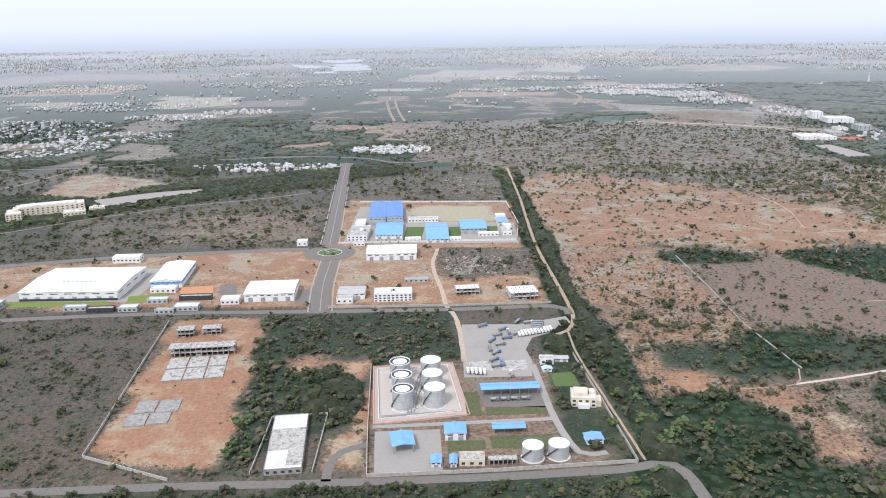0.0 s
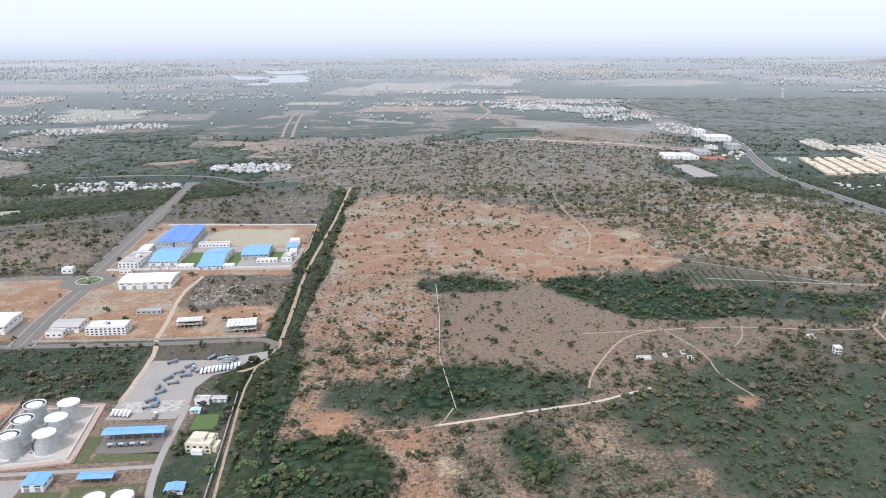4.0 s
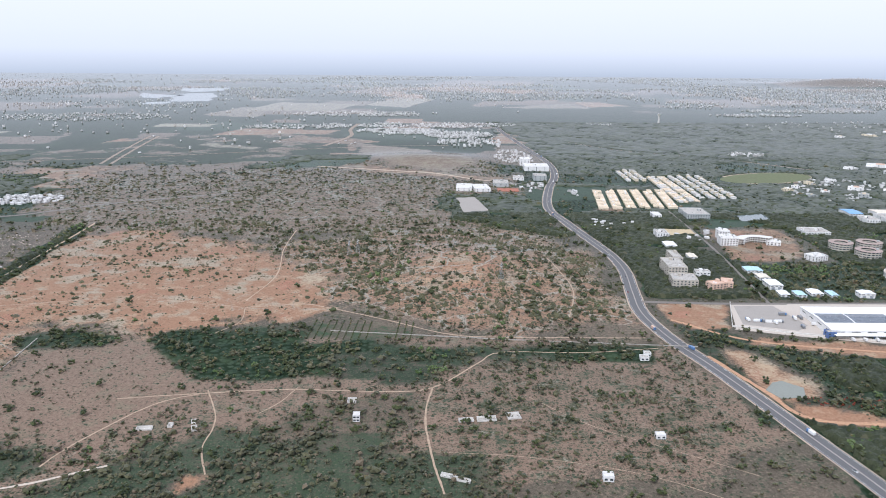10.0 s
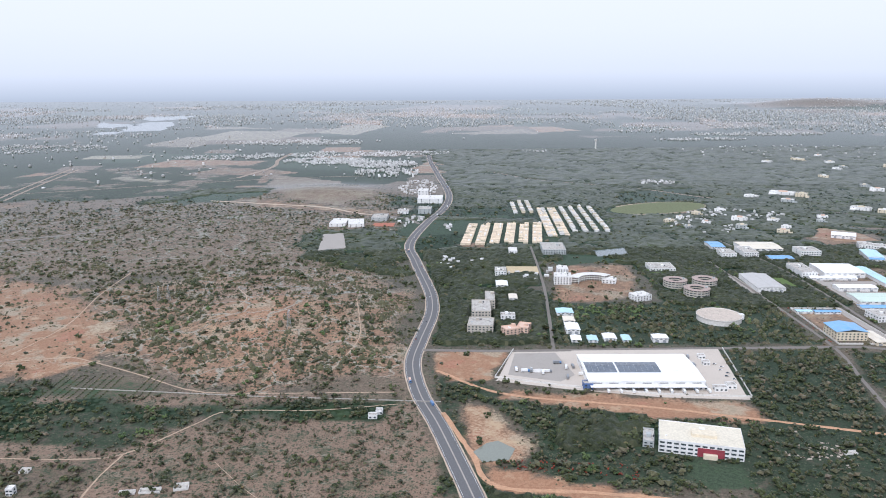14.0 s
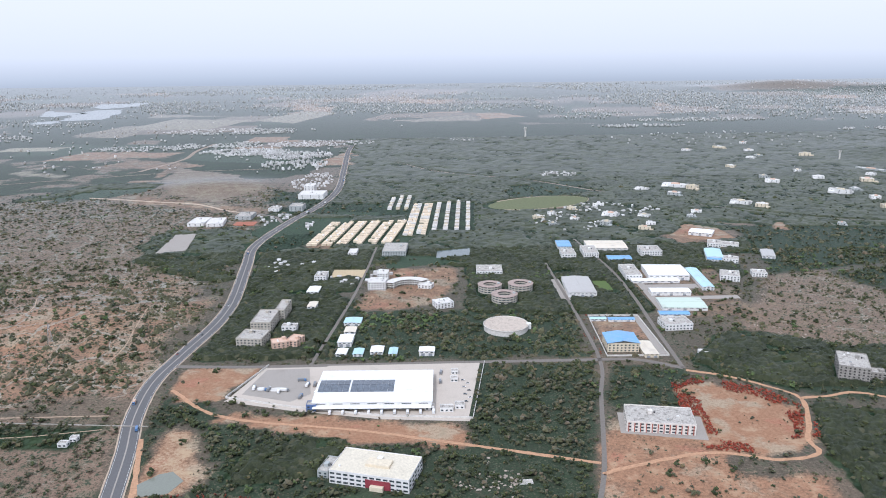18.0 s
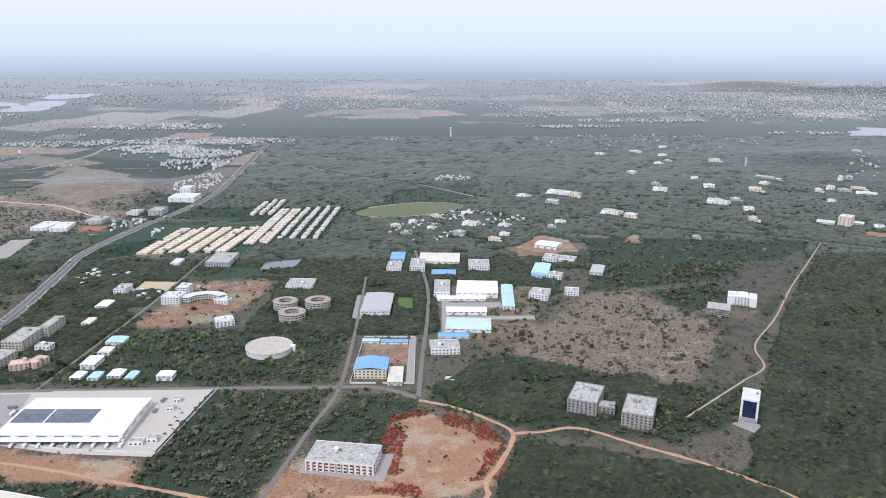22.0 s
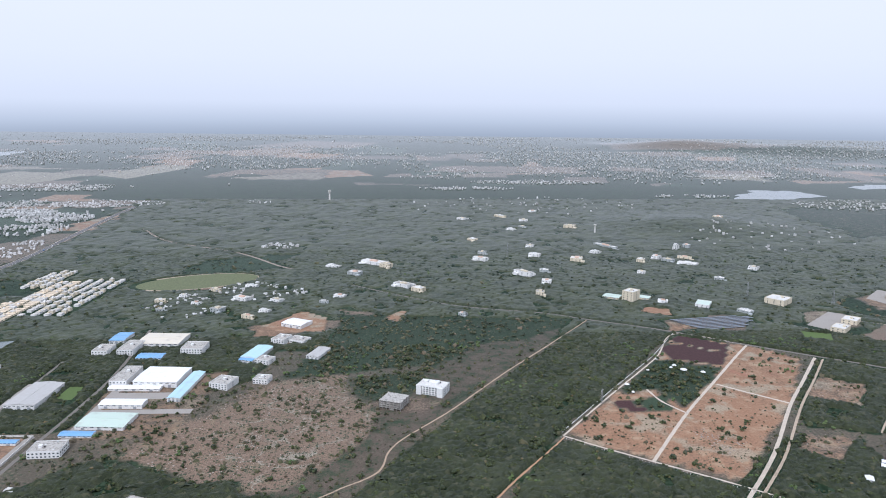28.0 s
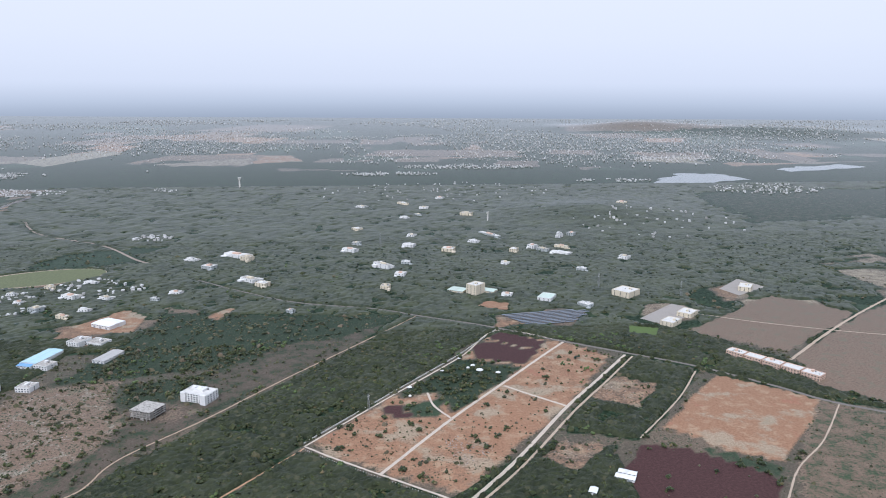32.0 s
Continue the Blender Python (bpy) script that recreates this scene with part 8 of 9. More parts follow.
# ---- far towns ----
def town(label, cx, cy, rx, ry, count, seed, tall=1.0):
    """A far settlement: many small flat-roofed houses, too small to tell apart."""
    r = np.random.RandomState(seed)
    a, d = r.uniform(0, 6.28, count), np.sqrt(r.rand(count))
    x, y = cx + rx * d * np.cos(a), cy + ry * d * np.sin(a)
    keep = (lumps(x, y, 60, 3) > 0.3) & free_of(x, y, 3)
    x, y = x[keep], y[keep]
    n = len(x)
    w, dd, h, t = r.uniform(1.5, 3.9, n), r.uniform(1.5, 3.9, n), r.choice([2.2, 2.8, 3.2, 4.2, 5.5], n) * tall, r.uniform(-0.3, 0.3, n)
    q = np.array([(-1, -1, 0), (1, -1, 0), (1, 1, 0), (-1, 1, 0), (-1, -1, 1), (1, -1, 1), (1, 1, 1), (-1, 1, 1)], float)
    f = np.array([(4, 5, 6, 7), (0, 1, 5, 4), (1, 2, 6, 5), (2, 3, 7, 6), (3, 0, 4, 7)])
    u, v = q[None, :, 0] * w[:, None], q[None, :, 1] * dd[:, None]
    c, s = np.cos(t)[:, None], np.sin(t)[:, None]
    verts = np.stack([u * c - v * s + x[:, None], u * s + v * c + y[:, None], q[None, :, 2] * h[:, None] + rise(x, y)[:, None]], -1).reshape(-1, 3)
    faces = (f[None] + (np.arange(n) * 8)[:, None, None]).reshape(-1, 4)
    return tagged(new("far_houses", mesh_of("far_houses", verts, faces, TOWN)), label, "houses", kind="stuff")


m, t, p = shader("town_plaster")
g = t.nodes.new("ShaderNodeNewGeometry")
c = mix(t, g.outputs["Random Per Island"], (0.70, 0.69, 0.67), (0.36, 0.345, 0.325))
t.links.new(mix(t, span(t, noise_of(t, 0.3, 3.0), 0.45, 0.8, 0.0, 0.4), c, (0.60, 0.58, 0.55)), p.inputs["Base Color"])
p.inputs["Roughness"].default_value = 0.85
TOWN = m
for k, (cx, cy, rx, ry, n, th) in enumerate(((-960, 1680, 150, 130, 170, 1), (-900, 1860, 180, 100, 80, 1), (-1250, 2050, 260, 200, 110, 1), (-355, 1430, 150, 45, 60, 1), (-140, 1640, 90, 50, 70, 1), (-734, 2430, 120, 60, 50, 1.4), (-900, 2290, 150, 80, 60, 1), (-1250, 2650, 300, 150, 120, 1), (620, 3080, 170, 110, 260, 1), (850, 2950, 130, 110, 120, 1.3), (880, 2700, 120, 120, 60, 1.6), (985, 2330, 60, 160, 40, 1.2), (700, 3350, 420, 120, 260, 1), (-2000, 3500, 500, 250, 300, 1), (-900, 3700, 400, 220, 200, 1), (182, 3250, 220, 90, 90, 1), (420, 3950, 380, 150, 260, 1), (2447, 3936, 250, 60, 40, 1.6), (1730, 2385, 60, 40, 14, 1.4), (2900, 4250, 400, 110, 90, 1.4), (3500, 3620, 180, 60, 30, 1.5), (4080, 3300, 260, 160, 60, 1.5), (4150, 4640, 300, 90, 120, 1), (1180, 1330, 60, 60, 10, 1.2), (1060, 1400, 40, 60, 8, 1.1), (1040, 1700, 30, 60, 8, 1.1), (950, 1790, 60, 60, 12, 1.2), (1730, 1830, 130, 90, 34, 1.1), (1620, 1720, 80, 90, 26, 1.0), (3300, 2500, 300, 250, 26, 1.6), (2600, 3300, 500, 300, 30, 1.5), (1500, 3400, 60, 60, 8, 1.3))):
    town("scattered white and pale flat-roofed houses of a far settlement", cx, cy, rx, ry, int(n * 3), 40 + k, th)


def belt(label, x0, x1, y0, y1, count, seed, size):
    """The wide town belt under the haze: houses in uneven quarters."""
    r = np.random.RandomState(seed)
    x, y = r.uniform(x0, x1, count), r.uniform(y0, y1, count)
    thick = lumps(x, y, 900, 4) * 0.6 + lumps(x, y, 260, 8) * 0.4
    keep = free_of(x, y, 6) & (r.rand(count) < np.clip((thick - 0.46) * 6, 0.02, 1.0)) & (x > 30 - 0.8 * y) & (x < 2380 + 0.9 * y)
    woods = inside(x, y, [(1060, 2000), (1060, 3300), (1300, 4200), (3700, 4150), (6500, 4700), (6500, 2200)]) > 0
    x, y = x[keep & ~woods], y[keep & ~woods]
    n = len(x)
    w, d, h = r.uniform(0.5, 1.2, n) * size, r.uniform(0.5, 1.2, n) * size, r.choice([3, 4, 6, 9], n)
    q = np.array([(-1, -1, 0), (1, -1, 0), (1, 1, 0), (-1, 1, 0), (-1, -1, 1), (1, -1, 1), (1, 1, 1), (-1, 1, 1)], float)
    f = np.array([(4, 5, 6, 7), (0, 1, 5, 4), (1, 2, 6, 5), (3, 0, 4, 7)])
    verts = np.stack([q[None, :, 0] * w[:, None] + x[:, None], q[None, :, 1] * d[:, None] + y[:, None], q[None, :, 2] * h[:, None] + rise(x, y)[:, None]], -1).reshape(-1, 3)
    faces = (f[None] + (np.arange(n) * 8)[:, None, None]).reshape(-1, 4)
    return tagged(new("far_houses", mesh_of("far_houses", verts, faces, TOWN)), label, "houses", kind="stuff")


belt("thin scatter of pale houses on the plain", -3200, 5600, 2400, 4400, 1700, 91, 3.6)
belt("wide belt of pale town houses in the distance", -4500, 8000, 4400, 7000, 20000, 92, 3.1)
belt("wide belt of pale town houses in the distance", -6500, 10500, 7000, 9800, 15000, 93, 3.6)

# ---- single trees ----
def tree_kind(seed, h, r, leaf):
    """A tree with a tapered trunk, limbs and a ragged crown of many clumps; the first of its kind, to be copied."""
    rr = random.Random(seed)
    ob = thing("tree", "broad green shade tree with a dense crown", "tree", 0, 0)
    bm = bmesh.new()
    drum(bm, 0, 0, -0.3, h * 0.55, r * 0.09, 7, r * 0.05)
    for k in range(4):
        a, t0 = k * 1.57 + rr.uniform(0, 0.8), h * rr.uniform(0.3, 0.48)
        limb = bmesh.new()
        drum(limb, 0, 0, 0, r * 0.8, r * 0.045, 5, r * 0.02)
        limb.transform(pose(0, 0, t0, 0, 50, math.degrees(a)))
        me = bpy.data.meshes.new("limb")
        limb.to_mesh(me)
        limb.free()
        bm.from_mesh(me)
        bpy.data.meshes.remove(me)
    part("trunk", bm, BARK, ob)
    vs, fs, base = [], [], 0
    for k in range(15):
        v, f = clump_template(1, seed * 50 + k, 0.85)
        a, q = rr.uniform(0, 6.28), math.sqrt(rr.random()) * 0.72
        s = rr.uniform(0.34, 0.55)
        at = np.array((q * math.cos(a), q * math.sin(a), rr.uniform(-0.25, 0.55) * (1.05 - q)))
        vs.append(v * s + at)
        fs.append(f + base)
        base += len(v)
    v = np.concatenate(vs) * (r, r, r * 0.85) + (0, 0, h * 0.62)
    crown = new("crown", mesh_of("crown", v, np.concatenate(fs), leaf, True))
    crown.parent = ob
    return ob


KINDS = [tree_kind(3, 9, 4.2, LEAF), tree_kind(4, 8, 3.6, LEAF2), tree_kind(5, 11, 5.0, LEAF), tree_kind(6, 7, 3.2, LEAF)]
SPOTS = []
tr = random.Random(12)


def tree_row(line, step, off, jitter=2.5, chance=0.8):
    pts = curve_through(line, 6.0)
    run, nxt = 0.0, 0.0
    for a, b in zip(pts, pts[1:]):
        run += (b - a).length
        if run >= nxt:
            nxt = run + step * tr.uniform(0.7, 1.4)
            way = (b - a).normalized()
            for s in (-1, 1):
                if tr.random() < chance:
                    SPOTS.append((b.x + s * way.y * off + tr.uniform(-jitter, jitter), b.y - s * way.x * off + tr.uniform(-jitter, jitter)))


tree_row([(1150, 985), (1168, 1100), (1184, 1235), (1196, 1380)], 24, 6.5)
tree_row([(1444, 720), (1477, 853), (1496, 940)], 26, 6.5)
tree_row([(1508, 980), (1508, 1123), (1512, 1390)], 26, 7)
tree_row([(2440, 1590), (2560, 1520), (2667, 1437), (2773, 1360), (2865, 1292), (2952, 1201), (3057, 1100)], 17, 7)
tree_row([(2360, 996), (2457, 1133), (2544, 1244), (2640, 1366)], 30, 6)
tree_row([(-124, 820), (-116, 743), (-106, 680)], 22, 14, 1)
tree_row([(-380, 655), (-248, 668), (-110, 675)], 22, 9, 2)
tree_row([(1601, 960), (1606, 1051), (1612, 1190), (1616, 1330)], 24, 7)
SPOTS += [(179, 687), (140, 679), (840, 792), (874, 796), (905, 790), (300, 850), (-174, 889), (-180, 893), (-186, 887), (92, 592), (84, 588), (78, 593), (1606, 842), (2888, 1240), (2560, 1180), (2482, 1060), (2335, 1075), (2400, 1060), (28, 436), (-52, 470), (-48, 490), (-44, 505), (1990, 935), (2690, 1140), (2830, 1185), (2310, 1058), (2326, 1066)]
for k, (px, py) in enumerate(SPOTS):
    if k < len(KINDS):
        KINDS[k].matrix_world = pose(px, py, lie(px, py), 0, 0, tr.uniform(0, 360))
        KINDS[k]["group"] = "roadside trees"
        continue
    ob = copy_thing(KINDS[tr.randrange(4)], pose(px, py, lie(px, py), 0, 0, tr.uniform(0, 360)))
    ob["group"] = "roadside trees"
    f = tr.uniform(0.75, 1.2)
    ob.scale = (f, f, f)

# red flowering trees round the red field
r = np.random.RandomState(8)
x, y = r.uniform(1545, 1690, 5200), r.uniform(700, 900, 5200)
edge = inside(x, y, [(1572, 872), (1602, 880), (1652, 850), (1670, 812), (1655, 748), (1604, 722), (1556, 742), (1560, 790)])
m = (np.abs(edge) < 11) & (lumps(x, y, 24, 3) > 0.42) & free_of(x, y, 1.0) & ~((x > 1590) & (y < 750))
grow("flowering_bushes", x[m], y[m], r.uniform(1.4, 3.2, m.sum()), np.full(m.sum(), 1.0), 2, FLAME, "red flowering bushes round a bare red field", "bushes", 71)
x, y = r.uniform(1500, 1520, 60), r.uniform(970, 1110, 60)
m = free_of(x, y, 0.5)
grow("flowering_bushes", x[m], y[m], r.uniform(1.2, 2.2, m.sum()), np.full(m.sum(), 1.1), 2, FLAME, "red flowering bushes along a lane", "bushes", 72)
x, y = r.uniform(1054, 1172, 170), r.uniform(652, 690, 170)
m = free_of(x, y, 0.5) & (np.abs(y - 690 + (x - 1054) * 0.22) < 12)
grow("flowering_bushes", x[m], y[m], r.uniform(1.2, 2.4, m.sum()), np.full(m.sum(), 1.1), 2, FLAME, "rusty red bushes beside an earth track", "bushes", 73)

# rubble and boulders
def strew(poly, count, small, big, label, seed, material=None):
    r = np.random.RandomState(seed)
    px, py = [p[0] for p in poly], [p[1] for p in poly]
    x, y = r.uniform(min(px), max(px), count), r.uniform(min(py), max(py), count)
    m = (inside(x, y, poly) > 0) & free_of(x, y, 0.5) & (lumps(x, y, 14, 4) > 0.45)
    grow("boulders", x[m], y[m], r.uniform(small, big, m.sum()), np.full(m.sum(), 0.6), 0, material or RUBBLE, label, "rocks", seed)


strew([(1703, 1034), (1860, 1290), (1974, 1217), (2010, 1099), (1950, 1029), (1826, 972)], 1500, 0.3, 1.3, "pale boulders strewn over dry scrub", 81)
strew([(1310, 690), (1330, 740), (1370, 720), (1365, 660)], 260, 0.6, 2.0, "pale boulder heap in scrub", 82)
strew([(600, 1290), (860, 1340), (940, 1100), (760, 890), (620, 960)], 2600, 0.3, 1.1, "pale rocks on a scrub hill", 83)
strew([(2660, 1185), (2725, 1265), (2785, 1225), (2722, 1140)], 260, 0.3, 1.0, "pale building rubble on cleared ground", 84)
strew([(2551, 1016), (2589, 1065), (2650, 1042), (2587, 975)], 200, 0.3, 0.9, "pale building rubble on cleared ground", 85)
strew([(2440, 1090), (2462, 1080), (2510, 1043), (2450, 1000)], 380, 0.4, 1.4, "pale rubble among orchard trees", 86)
strew([(10, 790), (110, 800), (108, 850), (10, 845)], 420, 0.4, 1.4, "grey spoil heaps on waste ground", 87)
strew([(-100, 740), (10, 740), (0, 800), (-100, 800)], 160, 0.5, 1.6, "earth heaps on a building site", 88, DIRT)
strew([(1925, 845), (1940, 862), (1957, 842), (1940, 825)], 200, 0.5, 1.6, "grey rubble beside a tower", 89)
strew([(-10, 1330), (95, 1340), (92, 1180), (-20, 1190)], 300, 0.5, 1.8, "pale pipe stacks and debris", 90)

# orchard rows
ox, oy = [], []
for i in range(15):
    for j in range(14):
        if 9 <= i <= 11:
            continue
        ox.append(576 + i * 8.2 + j * 0.3)
        oy.append(845 + j * 4.4 - i * 0.5)
ox, oy = np.array(ox), np.array(oy)
grow("orchard_rows", ox, oy, np.full(len(ox), 1.3), np.full(len(ox), 1.0), 0, LEAF, "straight rows of small orchard shrubs", "orchard", 95)
gx, gy = np.meshgrid(np.arange(2290, 2440, 11.0), np.arange(1010, 1180, 11.0))
gx, gy = gx.ravel() + r.uniform(-4, 4, gx.size), gy.ravel() + r.uniform(-4, 4, gx.size)
m = (inside(gx, gy, [(2284, 1086), (2345, 1150), (2447, 1112), (2369, 1016), (2300, 1043)]) > 3) & (r.rand(gx.size) < 0.7)
grow("orchard_trees", gx[m], gy[m], r.uniform(1.2, 2.2, m.sum()), np.full(m.sum(), 1.2), 2, LEAF, "young orchard trees on red soil", "orchard", 96)
gx, gy = np.meshgrid(np.arange(2380, 2620, 12.0), np.arange(950, 1200, 12.0))
gx, gy = gx.ravel() + r.uniform(-4, 4, gx.size), gy.ravel() + r.uniform(-4, 4, gx.size)
m = (inside(gx, gy, [(2375, 1000), (2440, 1090), (2521, 1195), (2612, 1150), (2446, 950)]) > 3) & (r.rand(gx.size) < 0.35)
grow("orchard_trees", gx[m], gy[m], r.uniform(1.2, 2.2, m.sum()), np.full(m.sum(), 1.2), 2, LEAF, "young orchard trees on red soil", "orchard", 97)

# ---- roundabout ----
ob = thing("roundabout", "grey ring road round a planted island", "roundabout", -131, 860, kind="structure")
bm = bmesh.new()
ring(bm, 0, 0, -0.3, 0.24, 15, 31, 40)
part("ring_road", bm, OLDROAD, ob)
bm = bmesh.new()
drum(bm, 0, 0, -0.3, 0.5, 15, 40)
part("island", bm, GRASS, ob, "planted green island")
bm = bmesh.new()
ring(bm, 0, 0, 0.5, 0.75, 14.2, 15, 40)
part("kerb", bm, NEWCON, ob)
for a in range(4):
    bm = boxes((2, -0.9, 0.5, 14, 0.9, 0.62))
    bm.transform(Matrix.Rotation(a * math.pi / 2 + 0.7, 4, "Z"))
    part("path", bm, PAVING, ob)
KEEP_OFF.append(([(-150, 860), (-112, 860)], 32))

# ---- vehicles ----
WHEEL = bmesh.new()
drum(WHEEL, 0, 0, -0.13, 0.13, 0.36, 10)
WHEEL.transform(Matrix.Rotation(math.pi / 2, 4, "X"))
WHEEL = unit_mesh("wheel", WHEEL, TYRE)
BODIES = {}


def tapered(bm, x0, x1, w0, z0, x2, x3, w1, z1):
    lo = [bm.verts.new((x, y, z0)) for x, y in ((x0, -w0), (x1, -w0), (x1, w0), (x0, w0))]
    hi = [bm.verts.new((x, y, z1)) for x, y in ((x2, -w1), (x3, -w1), (x3, w1), (x2, w1))]
    bm.faces.new(hi)
    bm.faces.new(lo[::-1])
    for i in range(4):
        bm.faces.new((lo[i], lo[(i + 1) % 4], hi[(i + 1) % 4], hi[i]))


def car(x, y, turn, paint, label):
    ob = thing("car", label, "car", x, y, turn, "cars on the road", z=lie(x, y) + 0.2)
    if paint.name not in BODIES:
        bm = bmesh.new()
        tapered(bm, -2.1, 2.1, 0.85, 0.3, -2.0, 2.0, 0.85, 0.9)
        BODIES[paint.name] = unit_mesh("body", bm, paint)
        bm = bmesh.new()
        tapered(bm, -1.7, 1.1, 0.8, 0.9, -1.3, 0.5, 0.65, 1.45)
        BODIES["cabin"] = unit_mesh("cabin", bm, GLASS)
    again("body", BODIES[paint.name], ob, (0, 0, 0))
    again("cabin", BODIES["cabin"], ob, (0, 0, 0))
    for sx in (-1.3, 1.3):
        for sy in (-0.75, 0.75):
            again("wheel", WHEEL, ob, (sx, sy, 0.36))


def truck(x, y, turn, length, paint, cargo, label, tanker=False, z=0.2):
    ob = thing("truck", label, "truck", x, y, turn, "parked trucks", z=lie(x, y) + z)
    bm = bmesh.new()
    tapered(bm, length / 2 - 2.3, length / 2, 1.2, 0.6, length / 2 - 2.3, length / 2 - 0.3, 1.15, 2.9)
    part("cab", bm, paint, ob)
    part("windscreen", boxes((length / 2 - 0.2, -1.0, 1.7, length / 2 - 0.02, 1.0, 2.6)), GLASS, ob)
    bm = bmesh.new()
    if tanker:
        drum(bm, 0, 0, -length / 2, length / 2 - 2.6, 1.15, 14)
        bm.transform(Matrix.Translation((0, 0, 2.0)) @ Matrix.Rotation(math.pi / 2, 4, "Y"))
    else:
        box(bm, -length / 2, -1.25, 0.9, length / 2 - 2.6, 1.25, 3.5)
    part("cargo_body", bm, cargo, ob)
    for sx in (-length / 2 + 1.2, length / 2 - 1.2):
        for sy in (-1.05, 1.05):
            again("wheel", WHEEL, ob, (sx, sy, 0.5), 0, (1.4, 1.4, 1.4))


vr = random.Random(21)
way = curve_through(HIGHWAY, 10.0)
PAINTS = ((CARWHITE, "white car driving on the asphalt highway"), (CARWHITE, "white car driving on the asphalt highway"), (CARRED, "red car driving on the asphalt highway"), (CARGREY, "dark grey car driving on the asphalt highway"))
for k in range(6, len(way) - 24, 6):
    if vr.random() < 0.62:
        a, b = way[k], way[k + 1]
        u = (b - a).normalized()
        s = vr.choice((-1, 1)) * vr.choice((3.2, 6.2))
        head = math.degrees(math.atan2(u.y, u.x)) + (0 if s > 0 else 180)
        px, py = a.x + u.y * s, a.y - u.x * s
        if vr.random() < 0.16:
            truck(px, py, head, 9, CARBLUE, vr.choice((CARWHITE, CARBLUE, PINK)), "blue cab truck driving on the asphalt highway")
        else:
            car(px, py, head, *vr.choice(PAINTS))
for k, (px, py) in enumerate(((65, 609), (75, 616), (82, 613), (60, 597), (67, 589), (73, 603), (94, 638), (61, 558), (63, 547), (68, 552), (74, 532), (58, 580), (63, 572), (52, 630), (84, 640), (70, 622))):
    truck(px, py, vr.choice((20, 60, 100, 45, 35)), 9.5, vr.choice((CARBLUE, CARGREY, CARWHITE)), (LATTICE, CARGREY)[k % 2], "dark tanker truck parked on a concrete yard", True)
for k in range(11):
    truck(84 + k * 2.9, 611 + k * 1.2, 100, 9, CARWHITE, CARWHITE, "white tanker truck parked in a row", True)
for k in range(4):
    truck(101 + k * 0.5, 634 + k * 5.0 - 12, 8, 11, CARGREY, LATTICE, "long dark trailer truck parked beside others")
for k in range(5):
    truck(40 + k * 3.2, 537 - k * 0.4, 95, 8, CARWHITE, CARWHITE, "white tanker truck parked in a row", True)
for k in range(4):
    truck(60 + k * 7.5, 490.5 + k * 0.8, 6, 6.6, CARGREY, LATTICE, "dark tanker truck waiting under the canopy", True)
for k, (px, py) in enumerate(((1095, 897), (1105, 892), (1112, 893), (1124, 887), (1130, 889), (1154, 901), (1162, 903), (1169, 879), (1306, 926), (1304, 901), (1146, 915), (1150, 872))):
    truck(px, py, (90, 0, 80)[k % 3], 10, vr.choice((CARWHITE, CARGREY, CARBLUE)), vr.choice((CARWHITE, CARGREY)), "goods truck parked on the depot apron")
for k in range(9):
    truck(1186 + k * 13.5, 831.5 - k * 0.6, 88, 8, vr.choice((CARWHITE, CARBLUE)), CARWHITE, "goods truck backed to a loading door")
for k in range(7):
    car(1330 + (k % 2) * 5, 850 + k * 9, 0, *vr.choice(((CARWHITE, "white car parked on the depot apron"), (CARGREY, "grey car parked on the depot apron"))))
for k in range(14):
    px = -118 + k * 5.5
    car(px, 905 + (k % 2) * 8, 92, *vr.choice(((CARWHITE, "white car parked in the factory yard"), (CARRED, "red car parked in the factory yard"), (CARGREY, "grey car parked in the factory yard"))))
ob = thing("truck_island", "oval planted island in the depot apron", "traffic island", 1122, 894)
bm = bmesh.new()
drum(bm, 0, 0, 0.1, 0.5, 1, 24)
bm.transform(Matrix.Diagonal((11, 5, 1, 1)))
part("kerb", bm, NEWCON, ob)

# ---- ruins, huts and small structures ----
for bx, by, bw, bd, bh, bt in ((843, 558, 8, 7, 4, -5), (647, 654, 6, 6, 6, 0), (902, 620, 8, 6, 3, 0)):
    block("small white farm building with a flat roof", bx, by, bw, bd, bh, bt, WHITE, NEWCON, clutter=False, name="farm_building", group="farm buildings in scrub")
for bx, by, bw, bd, bt in ((820, 526, 10, 5, -12), (832, 521, 8, 4, -14), (849, 520, 7, 6, -14), (847, 507, 5, 9, -14), (742, 651, 13, 4, 4), (760, 653, 17, 6, 4), (784, 658, 12, 9, 10), (470, 641, 13, 4, 2), (490, 646, 4, 5, 0), (722, 564, 9, 3, -25), (733, 558, 14, 3, -22), (512, 640, 5, 7, 20), (508, 652, 4, 5, 10), (640, 690, 8, 7, 0), (1370, 690, 12, 4, 5)):
    ob = thing("ruined_hut", "roofless pale masonry ruin in dry scrub", "ruin", bx, by, bt, "masonry ruins")
    part("wall", boxes((-bw / 2, -bd / 2, 0, bw / 2, -bd / 2 + 0.4, 1.6), (-bw / 2, bd / 2 - 0.4, 0, bw / 2, bd / 2, 2.4), (-bw / 2, -bd / 2 + 0.4, 0, -bw / 2 + 0.4, bd / 2 - 0.4, 2.0), (bw / 2 - 0.4, -bd / 2 + 0.4, 0, bw / 2, bd / 2 - 0.4, 1.2)), NEWCON, ob)
    part("floor", boxes((-bw / 2 + 0.4, -bd / 2 + 0.4, 0, bw / 2 - 0.4, bd / 2 - 0.4, 0.3)), ROOFCON, ob)
    claim(bx, by, bw, bd, bt, 0)
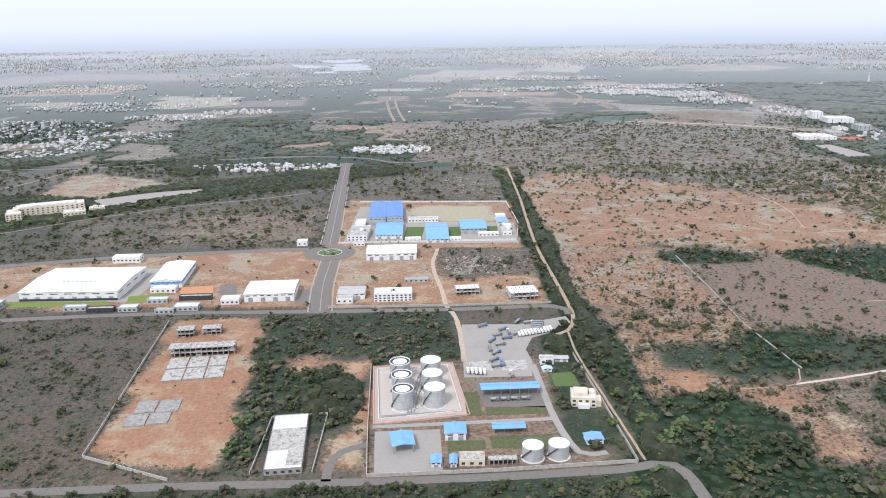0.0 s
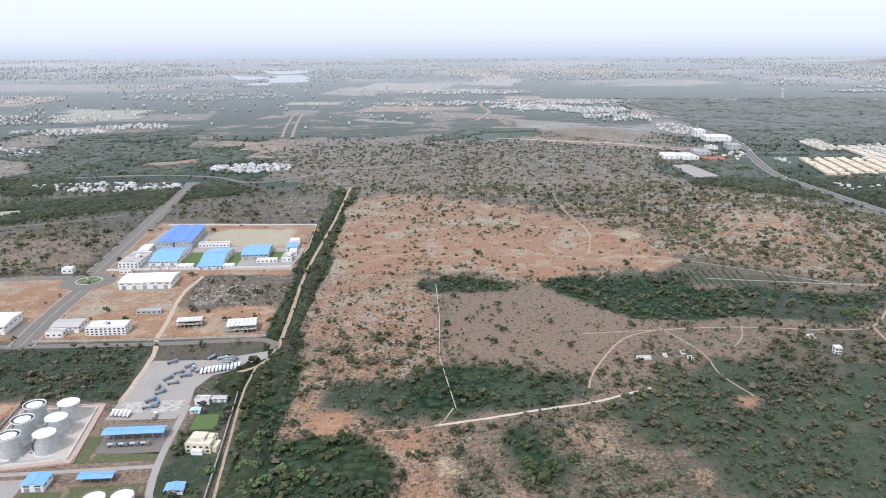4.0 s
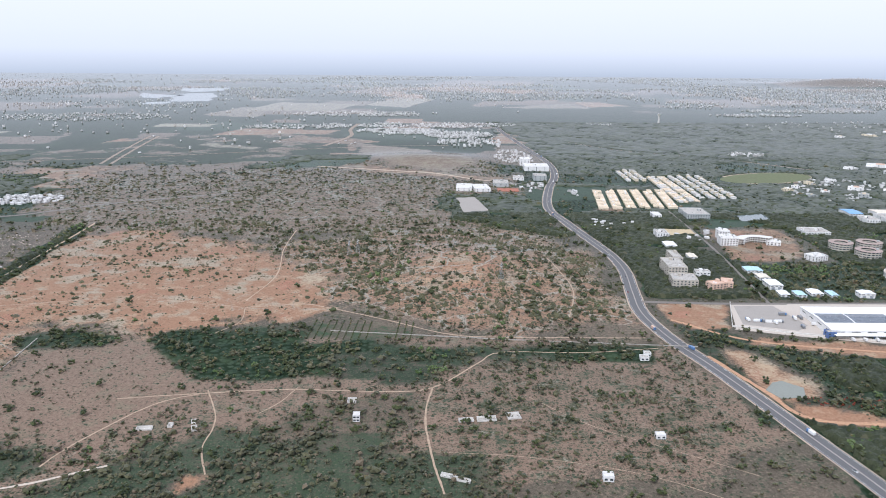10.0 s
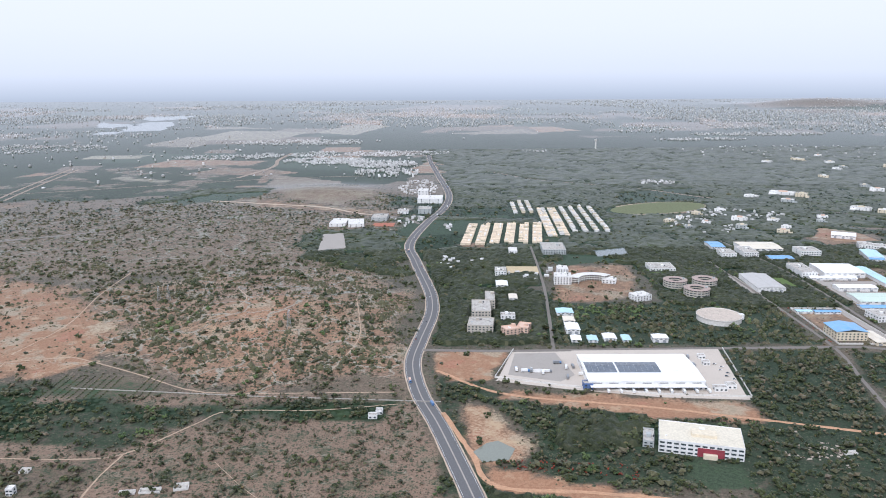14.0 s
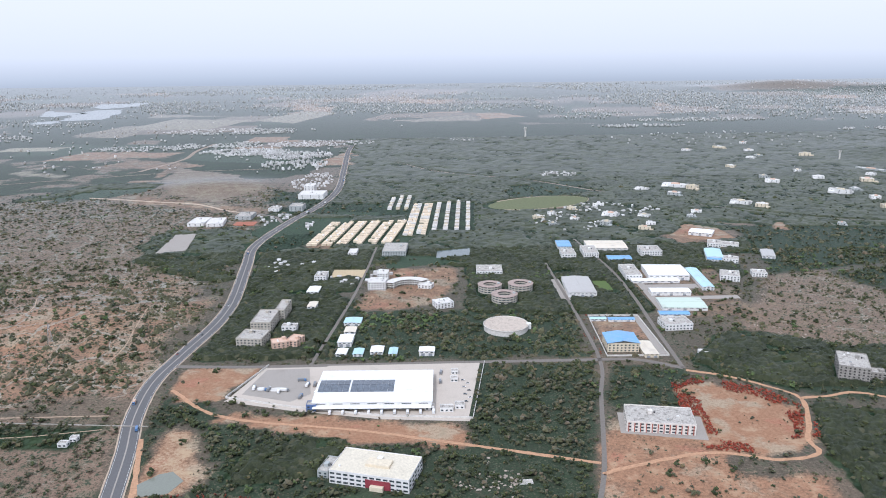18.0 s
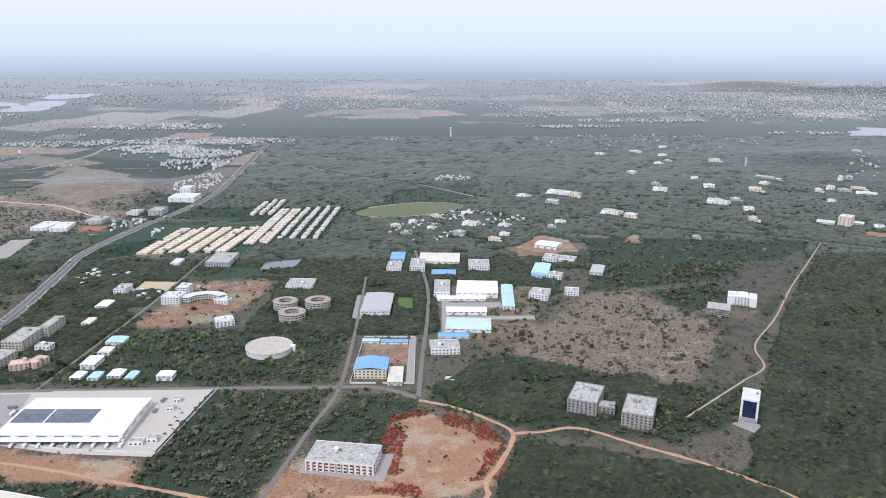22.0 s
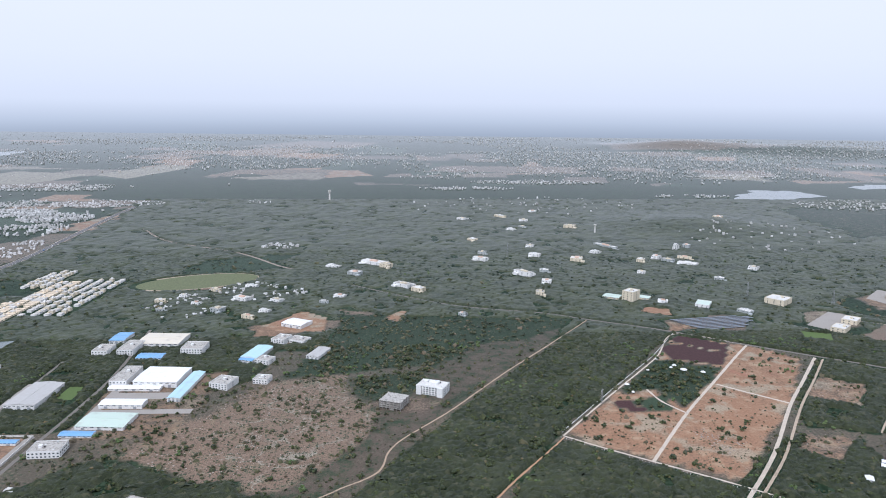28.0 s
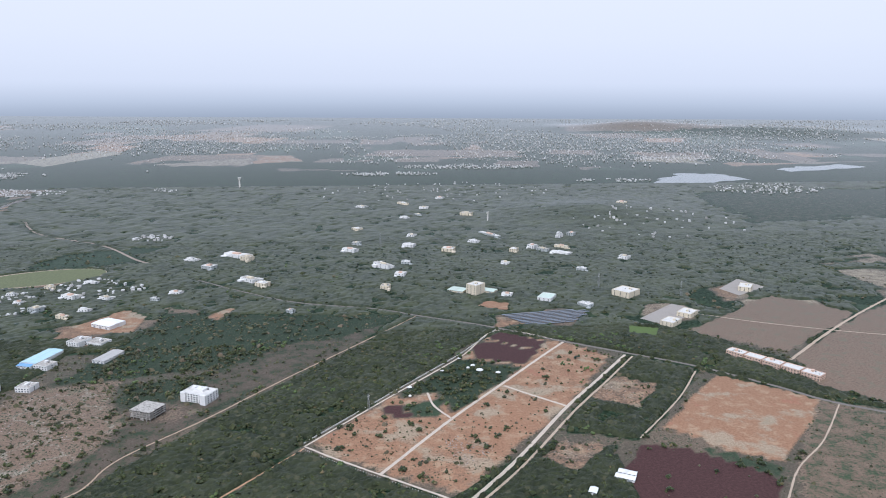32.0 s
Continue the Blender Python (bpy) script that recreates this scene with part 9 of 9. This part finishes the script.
slab_area("pond", [(1031, 708), (1045, 724), (1056, 728), (1070, 712), (1062, 692), (1038, 689)], plain("muddy_water", (0.20, 0.21, 0.17), 0.15, spec=0.5, vary=0.1), "muddy green pond in bare sand", "water", 0.2)
block("small white house beside scrub", 1631, 962, 11, 8, 4, -10, WHITE, NEWCON, clutter=False, name="hut", cat="hut")
# pylons over the hill
for px, py in ((593, 1178), (606, 1182), (812, 1030)):
    mast("tall grey lattice power pylon on the scrub hill", px, py, 26, 6)
# fence posts along the orchard plots
fence = thing("post_fence", "row of short white posts beside a gravel road", "fence", 2267, 1067, z=0)
POST = unit_mesh("post", boxes((-0.22, -0.22, 0, 0.22, 0.22, 1.5)), WHITE)
fl_ = curve_through([(2263, 1066), (2303, 1031), (2356, 989), (2425, 935), (2466, 900)], 3.6)
for q in fl_:
    again("post", POST, fence, (q.x - 2267, q.y - 1067, 0))
wall_line("white plot wall along woodland", [(2264, 1076), (2370, 1213), (2493, 1368), (2578, 1495)], 1.8, 0.35, NEWCON)
wall_line("low stone wall beside a dirt path", [(302, 548), (288, 640), (286, 742), (280, 848)], 0.9, 0.6)
wall_line("long low stone field wall", [(1005, 815), (800, 838), (600, 868)], 0.8, 0.5)

# street lamps along the boulevard
LAMP_POLE = bmesh.new()
drum(LAMP_POLE, 0, 0, 0, 9, 0.14, 8, 0.08)
LAMP_POLE = unit_mesh("pole", LAMP_POLE, LATTICE)
LAMP_ARM = unit_mesh("arm", boxes((-2.2, -0.06, 8.9, 2.2, 0.06, 9.02), (-2.3, -0.14, 8.8, -1.6, 0.14, 8.92), (1.6, -0.14, 8.8, 2.3, 0.14, 8.92)), LATTICE)
for ln in (NORTH, SOUTH):
    pts = curve_through(ln, 32.0)
    for a, b in zip(pts, pts[1:]):
        u = b - a
        ob = thing("street_lamp", "slim grey double-armed street lamp on a median", "street lamp", a.x, a.y, math.degrees(math.atan2(u.y, u.x)) + 90, "median street lamps")
        again("pole", LAMP_POLE, ob, (0, 0, 0))
        again("arm", LAMP_ARM, ob, (0, 0, 0))

# ---- shrink the plan to half size, to fit the camera's path ----
for ob in [o for o in scene.objects if o.parent is None and o.type in ("MESH", "EMPTY")]:
    ob.matrix_world = Matrix.Scale(S, 4) @ ob.matrix_world
